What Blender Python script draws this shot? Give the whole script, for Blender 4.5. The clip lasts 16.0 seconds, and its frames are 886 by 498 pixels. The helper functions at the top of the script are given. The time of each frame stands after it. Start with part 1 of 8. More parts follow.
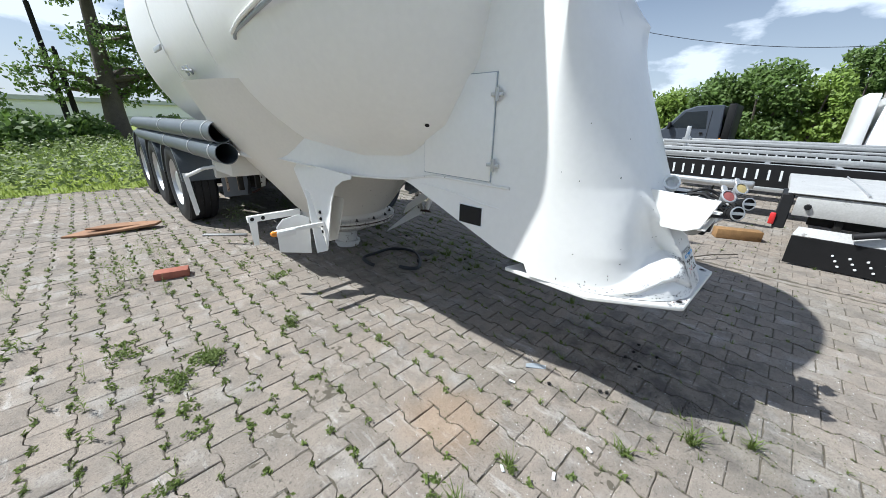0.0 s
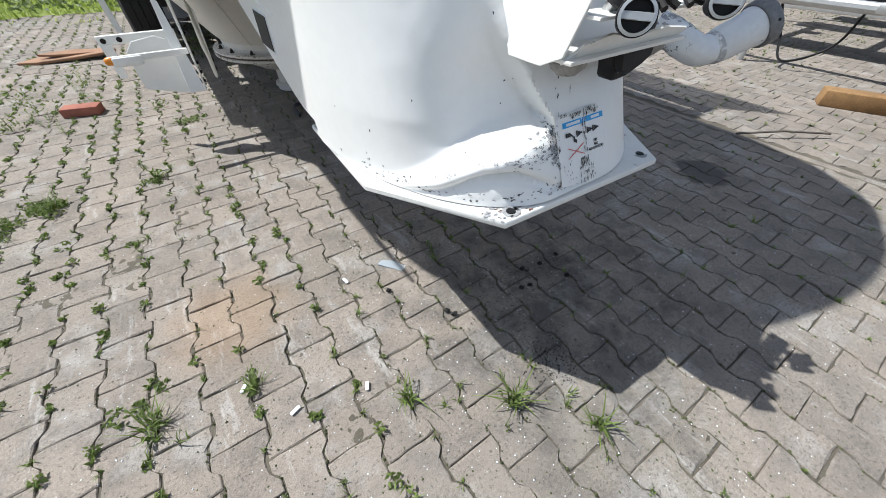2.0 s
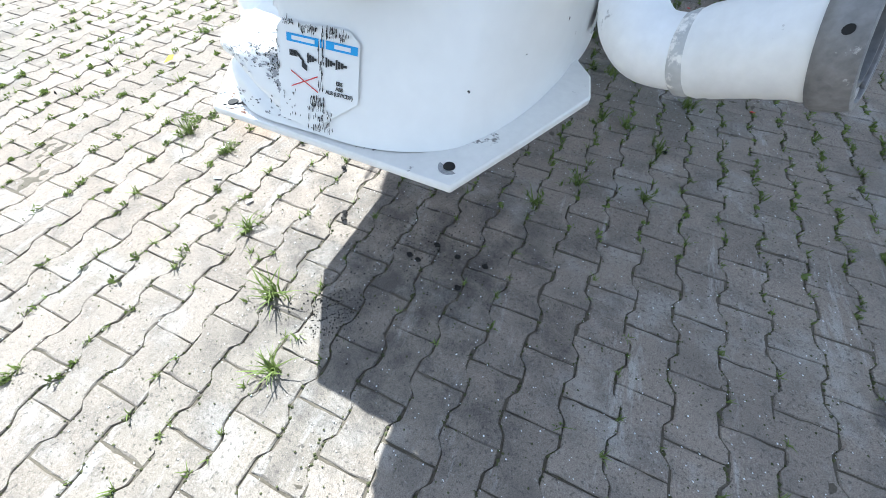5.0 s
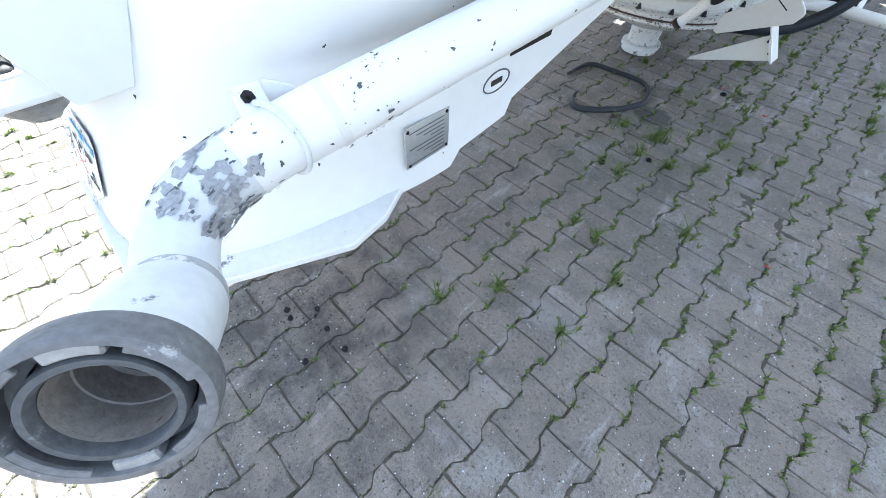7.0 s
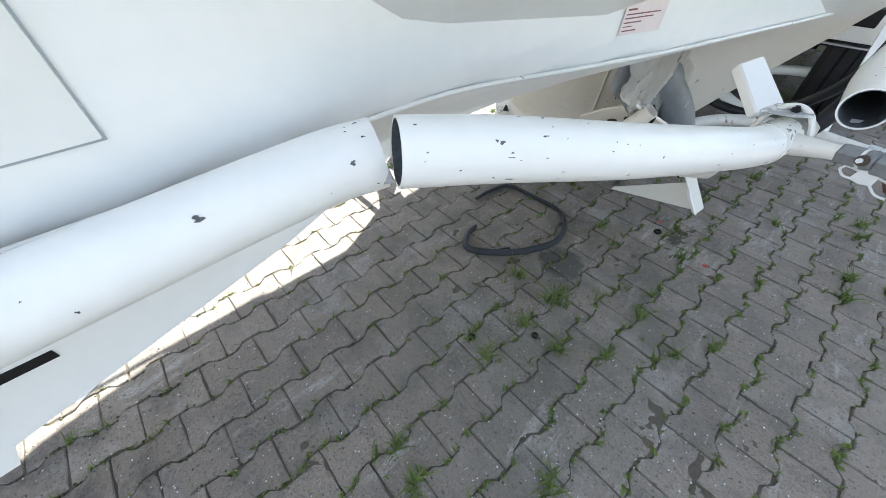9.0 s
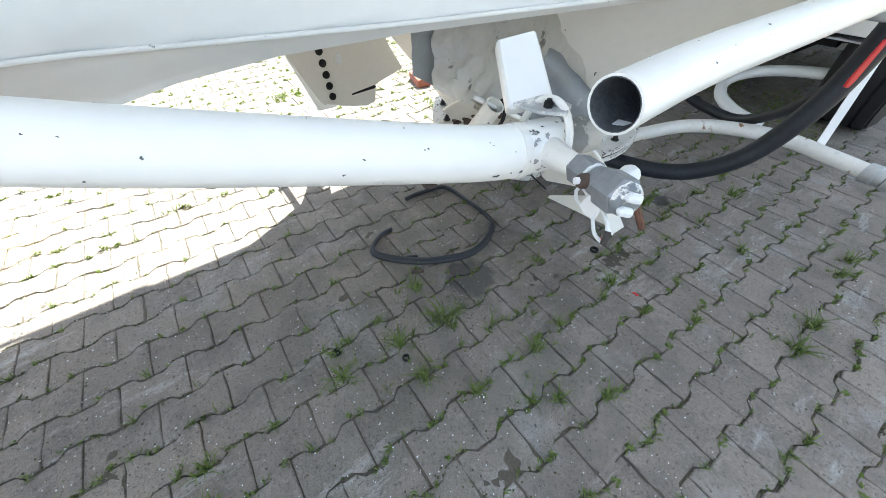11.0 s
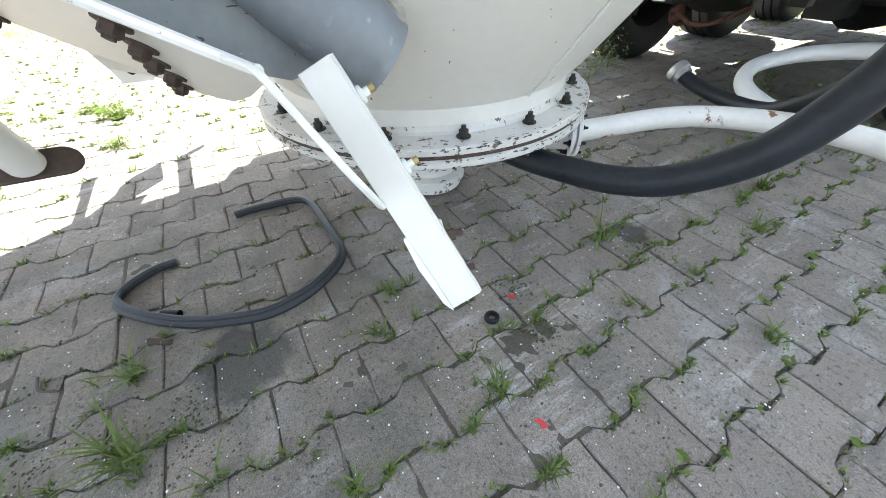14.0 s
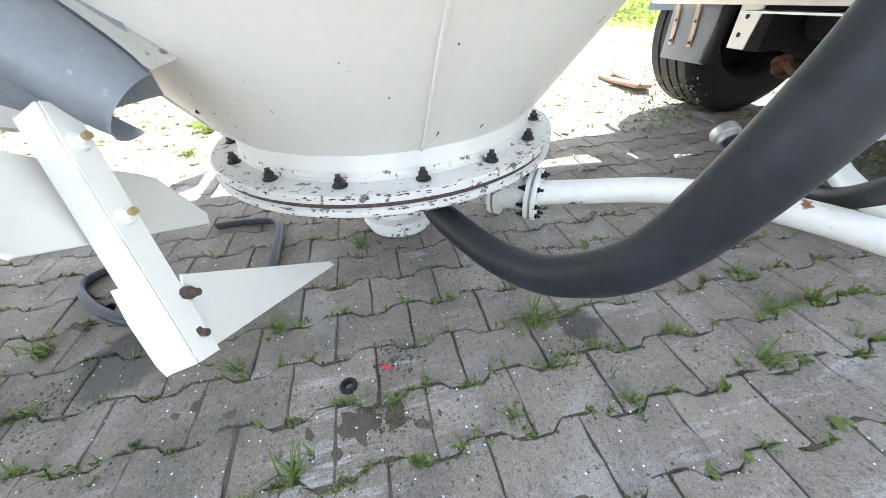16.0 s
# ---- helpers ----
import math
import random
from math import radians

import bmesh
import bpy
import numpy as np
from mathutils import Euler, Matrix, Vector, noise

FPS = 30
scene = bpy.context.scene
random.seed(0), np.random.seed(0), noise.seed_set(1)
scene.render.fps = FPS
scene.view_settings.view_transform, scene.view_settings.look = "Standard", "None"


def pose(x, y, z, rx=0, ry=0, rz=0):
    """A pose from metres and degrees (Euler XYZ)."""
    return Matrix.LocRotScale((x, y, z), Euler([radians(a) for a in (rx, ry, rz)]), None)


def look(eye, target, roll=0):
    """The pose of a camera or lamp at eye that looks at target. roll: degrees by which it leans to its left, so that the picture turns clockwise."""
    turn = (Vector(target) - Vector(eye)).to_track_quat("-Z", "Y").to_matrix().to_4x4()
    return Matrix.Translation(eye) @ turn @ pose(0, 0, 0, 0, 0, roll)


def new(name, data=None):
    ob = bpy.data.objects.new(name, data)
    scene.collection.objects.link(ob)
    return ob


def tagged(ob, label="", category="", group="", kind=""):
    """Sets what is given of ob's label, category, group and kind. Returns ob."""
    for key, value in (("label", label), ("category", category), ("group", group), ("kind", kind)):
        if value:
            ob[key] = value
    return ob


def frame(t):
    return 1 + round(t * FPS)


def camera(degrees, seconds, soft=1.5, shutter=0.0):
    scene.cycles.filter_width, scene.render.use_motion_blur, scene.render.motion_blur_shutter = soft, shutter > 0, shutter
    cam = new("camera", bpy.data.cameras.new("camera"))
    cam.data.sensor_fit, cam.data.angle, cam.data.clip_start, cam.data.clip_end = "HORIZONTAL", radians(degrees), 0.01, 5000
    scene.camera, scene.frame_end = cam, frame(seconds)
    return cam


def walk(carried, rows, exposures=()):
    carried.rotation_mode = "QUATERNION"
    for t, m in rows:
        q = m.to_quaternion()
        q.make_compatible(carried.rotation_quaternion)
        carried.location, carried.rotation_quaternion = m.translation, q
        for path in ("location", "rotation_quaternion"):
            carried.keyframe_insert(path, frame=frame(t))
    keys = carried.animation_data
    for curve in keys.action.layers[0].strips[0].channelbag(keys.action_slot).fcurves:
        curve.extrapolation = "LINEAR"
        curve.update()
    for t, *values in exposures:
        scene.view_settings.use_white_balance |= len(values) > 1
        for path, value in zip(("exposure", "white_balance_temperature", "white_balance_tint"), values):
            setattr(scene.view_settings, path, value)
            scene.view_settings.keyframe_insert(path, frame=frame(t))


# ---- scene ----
cam = camera(104.2, 16.0, soft=0.55)
PATH = [
    (0, (-0.039, 0.042, 1.358), (1.323, 1.333, 0.666), 1.4),
    (0.5, (0.216, -0.053, 1.291), (1.446, 1.233, 0.378), 1.4),
    (1, (0.58, -0.156, 1.252), (1.687, 1.114, 0.174), 1.1),
    (1.5, (0.889, -0.238, 1.2), (1.869, 0.99, -0.037), 0.8),
    (2, (1.15, -0.246, 1.139), (1.979, 0.954, -0.229), 0.4),
    (2.5, (1.372, -0.172, 1.118), (2.077, 1.031, -0.316), -0.0),
    (3, (1.558, -0.173, 1.078), (2.097, 1.04, -0.418), -0.5),
    (3.5, (1.748, -0.232, 1.066), (2.044, 1.019, -0.465), -0.8),
    (4, (1.964, -0.269, 1.081), (1.926, 0.963, -0.494), -0.9),
    (4.2, (2.037, -0.29, 1.081), (1.881, 0.907, -0.514), -1.0),
    (6.3, (2.8, 0.025, 1.125), (2.148, 0.934, -0.533), 2.5),
    (6.5, (2.81, 0.098, 1.154), (2.12, 0.996, -0.494), 2.2),
    (7, (2.799, 0.327, 1.192), (1.988, 1.207, -0.411), 1.7),
    (7.5, (2.802, 0.677, 1.274), (1.859, 1.602, -0.227), 0.7),
    (8, (2.845, 1.039, 1.299), (1.836, 1.998, -0.136), -0.0),
    (8.2, (2.857, 1.157, 1.294), (1.838, 2.123, -0.13), -0.0),
    (10.3, (2.936, 1.705, 1.202), (1.806, 2.579, -0.198), -0.2),
    (10.5, (3.024, 1.807, 1.188), (1.88, 2.659, -0.215), -0.5),
    (11, (3.145, 1.958, 1.19), (2.002, 2.768, -0.238), -0.8),
    (11.5, (3.133, 2.09, 1.201), (1.989, 2.879, -0.237), -1.0),
    (12, (3.165, 2.208, 1.126), (2.0, 2.975, -0.307), -1.1),
    (12.5, (3.202, 2.386, 1.028), (2.038, 3.145, -0.41), -1.2),
    (13, (3.2, 2.531, 0.956), (2.031, 3.288, -0.48), -1.3),
    (13.5, (3.084, 2.713, 0.823), (1.868, 3.504, -0.554), -1.2),
    (14, (3.048, 2.818, 0.752), (1.761, 3.57, -0.582), -1.6),
    (14.5, (3.074, 2.836, 0.82), (1.605, 3.394, -0.417), -2.0),
    (15, (3.158, 2.933, 0.792), (1.517, 3.195, -0.321), -2.3),
    (15.5, (3.19, 3.168, 0.772), (1.55, 3.378, -0.354), -2.4),
    (16, (3.136, 3.349, 0.738), (1.558, 3.662, -0.451), -3.1),
]
walk(cam, [(t, look(eye, target, roll)) for t, eye, target, roll in PATH],
     exposures=[(0, 0.62, 5600, 7), (1.5, 0.56, 5650, 8), (2, 0.57, 5700, 8), (3, 0.62, 5500, 6), (3.5, 0.95, 5450, 5), (4.2, 1.04, 5450, 5), (6.3, 2.48, 5430, 6), (7, 2.42, 5460, 6), (7.5, 2.24, 5780, 6), (8.2, 2.20, 5860, 6), (10.3, 2.23, 5980, 5), (11.2, 2.48, 5930, 5), (12, 2.68, 5950, 5), (12.5, 2.94, 5980, 5), (13, 3.00, 6000, 6), (14, 2.94, 6020, 6), (14.5, 2.94, 6020, 7), (15, 2.88, 6020, 7), (15.5, 2.88, 6030, 7), (16, 3.30, 6050, 8)])

# ---- light ----
world = bpy.data.worlds.new("sky")
scene.world = world
world.use_nodes = True
SUN_TO = Vector((-0.48, 0.56, 1.0)).normalized()


def build_sky():
    nt = world.node_tree
    nt.nodes.clear()
    out = nt.nodes.new("ShaderNodeOutputWorld")
    bg = nt.nodes.new("ShaderNodeBackground")
    sky = nt.nodes.new("ShaderNodeTexSky")
    sky.sky_type = "NISHITA"
    sky.sun_disc = False
    sky.sun_elevation = math.asin(SUN_TO.z)
    sky.sun_rotation = math.atan2(SUN_TO.x, SUN_TO.y)
    sky.dust_density = 1.2
    # scattered fair-weather clouds
    co = nt.nodes.new("ShaderNodeTexCoord")
    mp = nt.nodes.new("ShaderNodeMapping")
    mp.inputs["Scale"].default_value = (1.0, 1.0, 2.6)
    no = nt.nodes.new("ShaderNodeTexNoise")
    no.inputs["Scale"].default_value = 3.1
    no.inputs["Detail"].default_value = 9
    no.inputs["Roughness"].default_value = 0.55
    ramp = nt.nodes.new("ShaderNodeValToRGB")
    ramp.color_ramp.elements[0].position = 0.49
    ramp.color_ramp.elements[1].position = 0.59
    # pale haze towards the horizon
    xyz = nt.nodes.new("ShaderNodeSeparateXYZ")
    haze = nt.nodes.new("ShaderNodeMapRange")
    haze.inputs["From Min"].default_value = 0.02
    haze.inputs["From Max"].default_value = 0.42
    haze.inputs["To Min"].default_value = 0.55
    haze.inputs["To Max"].default_value = 0.0
    most = nt.nodes.new("ShaderNodeMath")
    most.operation = "MAXIMUM"
    nt.links.new(co.outputs["Generated"], xyz.inputs["Vector"])
    nt.links.new(xyz.outputs["Z"], haze.inputs["Value"])
    nt.links.new(haze.outputs["Result"], most.inputs[0])
    mix = nt.nodes.new("ShaderNodeMix")
    mix.data_type = "RGBA"
    mix.inputs["B"].default_value = (14.0, 14.4, 15.0, 1)
    nt.links.new(co.outputs["Generated"], mp.inputs["Vector"])
    nt.links.new(mp.outputs["Vector"], no.inputs["Vector"])
    nt.links.new(no.outputs["Fac"], ramp.inputs["Fac"])
    nt.links.new(ramp.outputs["Color"], most.inputs[1])
    nt.links.new(most.outputs[0], mix.inputs["Factor"])
    nt.links.new(sky.outputs["Color"], mix.inputs["A"])
    nt.links.new(mix.outputs["Result"], bg.inputs["Color"])
    bg.inputs["Strength"].default_value = 0.047
    nt.links.new(bg.outputs["Background"], out.inputs["Surface"])


build_sky()
sun = new("sun", bpy.data.lights.new("sun", "SUN"))
sun.data.energy = 5.0
sun.data.angle = radians(0.6)
sun.data.color = (1.0, 0.92, 0.795)
sun.matrix_world = look(SUN_TO * 30, (0, 0, 0))


# ---- materials ----
def material(name, rgb, rough=0.6, metal=0.0, var=0.12, scale=8.0, fine=90.0, bump=0.15, spots=None, spot_amount=0.0, spot_scale=14.0, coat=0.0, random_tone=0.0, spec=0.5):
    """A surface with tone drift at two scales, fine relief and, where given, spots of dirt or wear."""
    m = bpy.data.materials.new(name)
    m.use_nodes = True
    nt = m.node_tree
    b = nt.nodes["Principled BSDF"]
    L = nt.links.new
    co = nt.nodes.new("ShaderNodeTexCoord")
    big = nt.nodes.new("ShaderNodeTexNoise")
    big.inputs["Scale"].default_value = scale
    big.inputs["Detail"].default_value = 5
    small = nt.nodes.new("ShaderNodeTexNoise")
    small.inputs["Scale"].default_value = fine
    small.inputs["Detail"].default_value = 4
    L(co.outputs["Object"], big.inputs["Vector"])
    L(co.outputs["Object"], small.inputs["Vector"])
    add = nt.nodes.new("ShaderNodeMath")
    add.operation = "ADD"
    L(big.outputs["Fac"], add.inputs[0])
    L(small.outputs["Fac"], add.inputs[1])
    src = add.outputs[0]
    if random_tone:
        info = nt.nodes.new("ShaderNodeObjectInfo")
        geo = nt.nodes.new("ShaderNodeNewGeometry")
        s1 = nt.nodes.new("ShaderNodeMath")
        s1.operation = "ADD"
        L(info.outputs["Random"], s1.inputs[0])
        L(geo.outputs["Random Per Island"], s1.inputs[1])
        fr = nt.nodes.new("ShaderNodeMath")
        fr.operation = "FRACT"
        L(s1.outputs[0], fr.inputs[0])
        mm = nt.nodes.new("ShaderNodeMath")
        mm.operation = "MULTIPLY_ADD"
        mm.inputs[1].default_value = random_tone
        L(fr.outputs[0], mm.inputs[0])
        L(src, mm.inputs[2])
        src = mm.outputs[0]
    ramp = nt.nodes.new("ShaderNodeMapRange")
    ramp.inputs["From Min"].default_value = 0.6
    ramp.inputs["From Max"].default_value = 1.4 + random_tone
    ramp.inputs["To Min"].default_value = 1 - var
    ramp.inputs["To Max"].default_value = 1 + var
    L(src, ramp.inputs["Value"])
    hsv = nt.nodes.new("ShaderNodeHueSaturation")
    hsv.inputs["Color"].default_value = (*rgb, 1)
    L(ramp.outputs["Result"], hsv.inputs["Value"])
    col = hsv.outputs["Color"]
    if spots:
        sp = nt.nodes.new("ShaderNodeTexNoise")
        sp.inputs["Scale"].default_value = spot_scale
        sp.inputs["Detail"].default_value = 7
        sp.inputs["Roughness"].default_value = 0.68
        L(co.outputs["Object"], sp.inputs["Vector"])
        r2 = nt.nodes.new("ShaderNodeValToRGB")
        r2.color_ramp.elements[0].position = 0.74 - spot_amount
        r2.color_ramp.elements[1].position = 0.78 - spot_amount
        L(sp.outputs["Fac"], r2.inputs["Fac"])
        mx = nt.nodes.new("ShaderNodeMix")
        mx.data_type = "RGBA"
        mx.inputs["B"].default_value = (*spots, 1)
        L(r2.outputs["Color"], mx.inputs["Factor"])
        L(col, mx.inputs["A"])
        col = mx.outputs["Result"]
    L(col, b.inputs["Base Color"])
    b.inputs["Roughness"].default_value = rough
    b.inputs["Specular IOR Level"].default_value = spec
    b.inputs["Metallic"].default_value = metal
    b.inputs["Coat Weight"].default_value = coat
    if bump:
        bp = nt.nodes.new("ShaderNodeBump")
        bp.inputs["Strength"].default_value = bump
        bp.inputs["Distance"].default_value = 0.004
        L(add.outputs[0], bp.inputs["Height"])
        L(bp.outputs["Normal"], b.inputs["Normal"])
    return m


WHITE = material("white_paint", (0.83, 0.83, 0.815), 0.30, var=0.03, scale=2.5, fine=30, bump=0.03, spots=(0.30, 0.28, 0.25), spot_amount=0.0, spot_scale=22)
WHITE_WORN = material("worn_white_paint", (0.78, 0.77, 0.74), 0.4, var=0.06, scale=6, fine=60, bump=0.08, spots=(0.20, 0.19, 0.18), spot_amount=0.10, spot_scale=16)
CREAM = material("cream_paint", (0.73, 0.71, 0.665), 0.42, var=0.04, scale=3, fine=40, bump=0.05, spots=(0.33, 0.28, 0.22), spot_amount=0.02, spot_scale=20)
GREY_PRIMER = material("bare_grey_metal", (0.36, 0.40, 0.44), 0.45, 0.25, var=0.10, scale=9, fine=70, bump=0.10, spots=(0.10, 0.10, 0.10), spot_amount=0.06, spot_scale=12)
STEEL = material("galvanised_steel", (0.52, 0.53, 0.54), 0.42, 0.75, var=0.12, scale=10, fine=80, bump=0.08)
ALU = material("dull_aluminium", (0.50, 0.51, 0.52), 0.45, 0.7, var=0.12, scale=12, fine=90, bump=0.1, spots=(0.2, 0.19, 0.18), spot_amount=0.06)
DARK = material("dark_underbody", (0.022, 0.021, 0.02), 0.7, var=0.3, scale=7, fine=60, bump=0.3, spec=0.15)
RUBBER = material("black_rubber", (0.022, 0.022, 0.024), 0.6, var=0.25, scale=10, fine=120, bump=0.15, spec=0.25)
HOSE = material("dusty_rubber_hose", (0.017, 0.020, 0.026), 0.48, var=0.35, scale=9, fine=60, bump=0.3, spots=(0.07, 0.075, 0.085), spot_amount=0.08, spot_scale=14, spec=0.35)
RUST = material("rusty_steel", (0.115, 0.055, 0.036), 0.85, 0.1, var=0.35, scale=20, fine=120, bump=0.5, spots=(0.05, 0.025, 0.018), spot_amount=0.2)
TUBE = material("grey_plastic_tube", (0.10, 0.115, 0.13), 0.4, var=0.10, scale=5, fine=60, bump=0.05)
def paver_material():
    """Worn concrete: tone by block, yard-wide drift, aggregate specks, pale dust, algae and two soaked-in stains, the
    oily one widened to deepen shade.
    """
    m = bpy.data.materials.new("concrete_paver")
    m.use_nodes = True
    nt = m.node_tree
    L = nt.links.new
    b = nt.nodes["Principled BSDF"]
    pos = nt.nodes.new("ShaderNodeNewGeometry")
    info = nt.nodes.new("ShaderNodeObjectInfo")

    def noise_at(scale, detail=4, rough=0.55, stretch=None):
        n = nt.nodes.new("ShaderNodeTexNoise")
        n.inputs["Scale"].default_value = scale
        n.inputs["Detail"].default_value = detail
        n.inputs["Roughness"].default_value = rough
        src = pos.outputs["Position"]
        if stretch:
            mp = nt.nodes.new("ShaderNodeMapping")
            mp.inputs["Rotation"].default_value = (0, 0, stretch[1])
            mp.inputs["Scale"].default_value = (1, stretch[0], 1)
            L(src, mp.inputs["Vector"])
            src = mp.outputs["Vector"]
        L(src, n.inputs["Vector"])
        return n.outputs["Fac"]

    def steps(v, a, c, lo=0.0, hi=1.0):
        r = nt.nodes.new("ShaderNodeMapRange")
        r.inputs["From Min"].default_value = a
        r.inputs["From Max"].default_value = c
        r.inputs["To Min"].default_value = lo
        r.inputs["To Max"].default_value = hi
        L(v, r.inputs["Value"])
        return r.outputs["Result"]

    def mix(fac, a, c):
        n = nt.nodes.new("ShaderNodeMix")
        n.data_type = "RGBA"
        if isinstance(fac, float):
            n.inputs["Factor"].default_value = fac
        else:
            L(fac, n.inputs["Factor"])
        for key, v in (("A", a), ("B", c)):
            if isinstance(v, tuple):
                n.inputs[key].default_value = (*v, 1)
            else:
                L(v, n.inputs[key])
        return n.outputs["Result"]

    def maths(op, a, c):
        n = nt.nodes.new("ShaderNodeMath")
        n.operation = op
        for k, v in ((0, a), (1, c)):
            if isinstance(v, (int, float)):
                n.inputs[k].default_value = v
            else:
                L(v, n.inputs[k])
        return n.outputs[0]

    def spot(x, y, r, soft):
        d = nt.nodes.new("ShaderNodeVectorMath")
        d.operation = "DISTANCE"
        L(pos.outputs["Position"], d.inputs[0])
        d.inputs[1].default_value = (x, y, 0)
        wob = maths("MULTIPLY_ADD", noise_at(max(7.0, 1.5 / r), 5), 0.35)
        wob.node.inputs[2].default_value = -0.175
        return steps(maths("ADD", d.outputs["Value"], maths("MULTIPLY", wob, r * 4)), r, r * soft, 1.0, 0.0)

    drift = noise_at(1.1, 5, 0.6)
    blot = noise_at(6.5, 6, 0.65)
    grain = noise_at(330.0, 2)
    agg = noise_at(95.0, 3, 0.7)
    tone = maths("FRACT", maths("ADD", info.outputs["Random"], pos.outputs["Random Per Island"]), 0)
    col = mix(steps(drift, 0.35, 0.65), (0.268, 0.228, 0.192), (0.230, 0.202, 0.174))
    col = mix(steps(noise_at(0.8, 4), 0.48, 0.66, 0.0, 0.40), col, (0.182, 0.174, 0.148))
    col = mix(steps(blot, 0.47, 0.63, 0.0, 0.68), col, (0.160, 0.143, 0.128))
    col = mix(steps(noise_at(3.1, 6, 0.7), 0.53, 0.66, 0.0, 0.68), col, (0.33, 0.315, 0.295))
    col = mix(steps(noise_at(9.0, 7, 0.75, (0.22, 0.6)), 0.58, 0.66, 0.0, 0.5), col, (0.46, 0.45, 0.43))
    col = mix(steps(agg, 0.60, 0.67, 0.0, 0.36), col, (0.40, 0.375, 0.35))
    col = mix(steps(agg, 0.43, 0.36, 0.0, 0.6), col, (0.07, 0.066, 0.062))
    col = mix(steps(noise_at(46.0, 2, 0.5), 0.70, 0.74, 0.0, 0.7), col, (0.06, 0.056, 0.05))
    col = mix(steps(noise_at(61.0, 2, 0.5), 0.735, 0.755, 0.0, 0.45), col, (0.46, 0.44, 0.41))
    rusty = spot(0.93, 0.90, 0.12, 2.4)
    col = mix(maths("MULTIPLY", rusty, 0.30), col, (0.36, 0.225, 0.115))
    # oil stain under the nose, spread wider to darken the shade there
    oily = spot(2.05, 0.30, 0.30, 2.6)
    col = mix(maths("MULTIPLY", oily, maths("MULTIPLY", steps(blot, 0.35, 0.62), 0.65)), col, (0.055, 0.052, 0.05))
    for x, y, r in ((2.405, 2.625, 0.088), (2.595, 3.82, 0.048), (3.62, 0.42, 0.13), (1.36, 0.83, 0.015)):
        col = mix(maths("MULTIPLY", spot(x, y, r, 1.35), 0.80), col, (0.06, 0.058, 0.056))
    murk = maths("MULTIPLY", spot(2.40, 2.45, 0.50, 2.3), steps(noise_at(4.0, 6, 0.65), 0.38, 0.62, 0.0, 0.48))
    col = mix(murk, col, (0.105, 0.108, 0.088))
    powder = maths("MULTIPLY", spot(2.74, 3.24, 0.10, 2.6), steps(noise_at(26.0, 6, 0.75, (0.15, 1.2)), 0.50, 0.62, 0.0, 0.75))
    col = mix(powder, col, (0.52, 0.51, 0.49))
    hsv = nt.nodes.new("ShaderNodeHueSaturation")
    L(col, hsv.inputs["Color"])
    val = maths("MULTIPLY", steps(tone, 0.0, 1.0, 0.89, 1.09), steps(grain, 0.35, 0.65, 0.76, 1.24))
    L(val, hsv.inputs["Value"])
    L(hsv.outputs["Color"], b.inputs["Base Color"])
    b.inputs["Roughness"].default_value = 0.9
    b.inputs["Specular IOR Level"].default_value = 0.3
    hgt = maths("ADD", maths("MULTIPLY", agg, 0.6), maths("ADD", maths("MULTIPLY", grain, 0.5), maths("MULTIPLY", blot, 0.8)))
    bp = nt.nodes.new("ShaderNodeBump")
    bp.inputs["Strength"].default_value = 0.75
    bp.inputs["Distance"].default_value = 0.004
    L(hgt, bp.inputs["Height"])
    L(bp.outputs["Normal"], b.inputs["Normal"])
    return m


PAVER = paver_material()
JOINT = material("joint_soil", (0.098, 0.086, 0.066), 0.97, var=0.4, scale=6, fine=160, bump=0.8)
GRASS = material("grass_blade", (0.140, 0.190, 0.045), 0.55, var=0.5, scale=4, fine=20, bump=0.0, random_tone=1.0)
MEADOW = material("meadow_weeds", (0.36, 0.44, 0.085), 0.65, var=0.4, scale=0.7, fine=6, bump=0.0, random_tone=1.2)
LEAF = material("tree_leaf", (0.115, 0.185, 0.042), 0.55, var=0.45, scale=0.5, fine=3, bump=0.0, random_tone=1.2)
BARK = material("tree_bark", (0.10, 0.085, 0.07), 0.95, var=0.3, scale=4, fine=30, bump=0.8)
WOOD = material("weathered_board", (0.27, 0.15, 0.085), 0.85, var=0.35, scale=8, fine=90, bump=0.4, spots=(0.10, 0.06, 0.04), spot_amount=0.1)
YELLOW_WOOD = material("pine_block", (0.25, 0.145, 0.06), 0.85, var=0.3, scale=12, fine=80, bump=0.3, spots=(0.12, 0.07, 0.03), spot_amount=0.12)
BRICK = material("red_brick", (0.30, 0.11, 0.075), 0.9, var=0.25, scale=20, fine=140, bump=0.5, spots=(0.09, 0.05, 0.05), spot_amount=0.08)
CONCRETE = material("kerb_concrete", (0.30, 0.285, 0.26), 0.92, var=0.2, scale=4, fine=120, bump=0.5)
SOIL = material("dry_soil", (0.17, 0.14, 0.10), 0.97, var=0.4, scale=1.5, fine=30, bump=0.8)
AMBER = material("amber_lens", (0.75, 0.26, 0.02), 0.2, var=0.05, bump=0)
REDP = material("red_plastic", (0.55, 0.03, 0.03), 0.35, var=0.1, bump=0.0)
BLACK = material("black_plastic", (0.014, 0.014, 0.015), 0.5, var=0.2, bump=0.1, spec=0.2)
CABGREY = material("dark_grey_car_paint", (0.055, 0.065, 0.085), 0.3, var=0.06, bump=0.0, coat=0.4)
CABWHITE = material("white_car_paint", (0.8, 0.8, 0.8), 0.3, var=0.03, bump=0.0, coat=0.3)
GLASSY = material("dark_window_glass", (0.02, 0.025, 0.03), 0.08, var=0.1, bump=0.0)
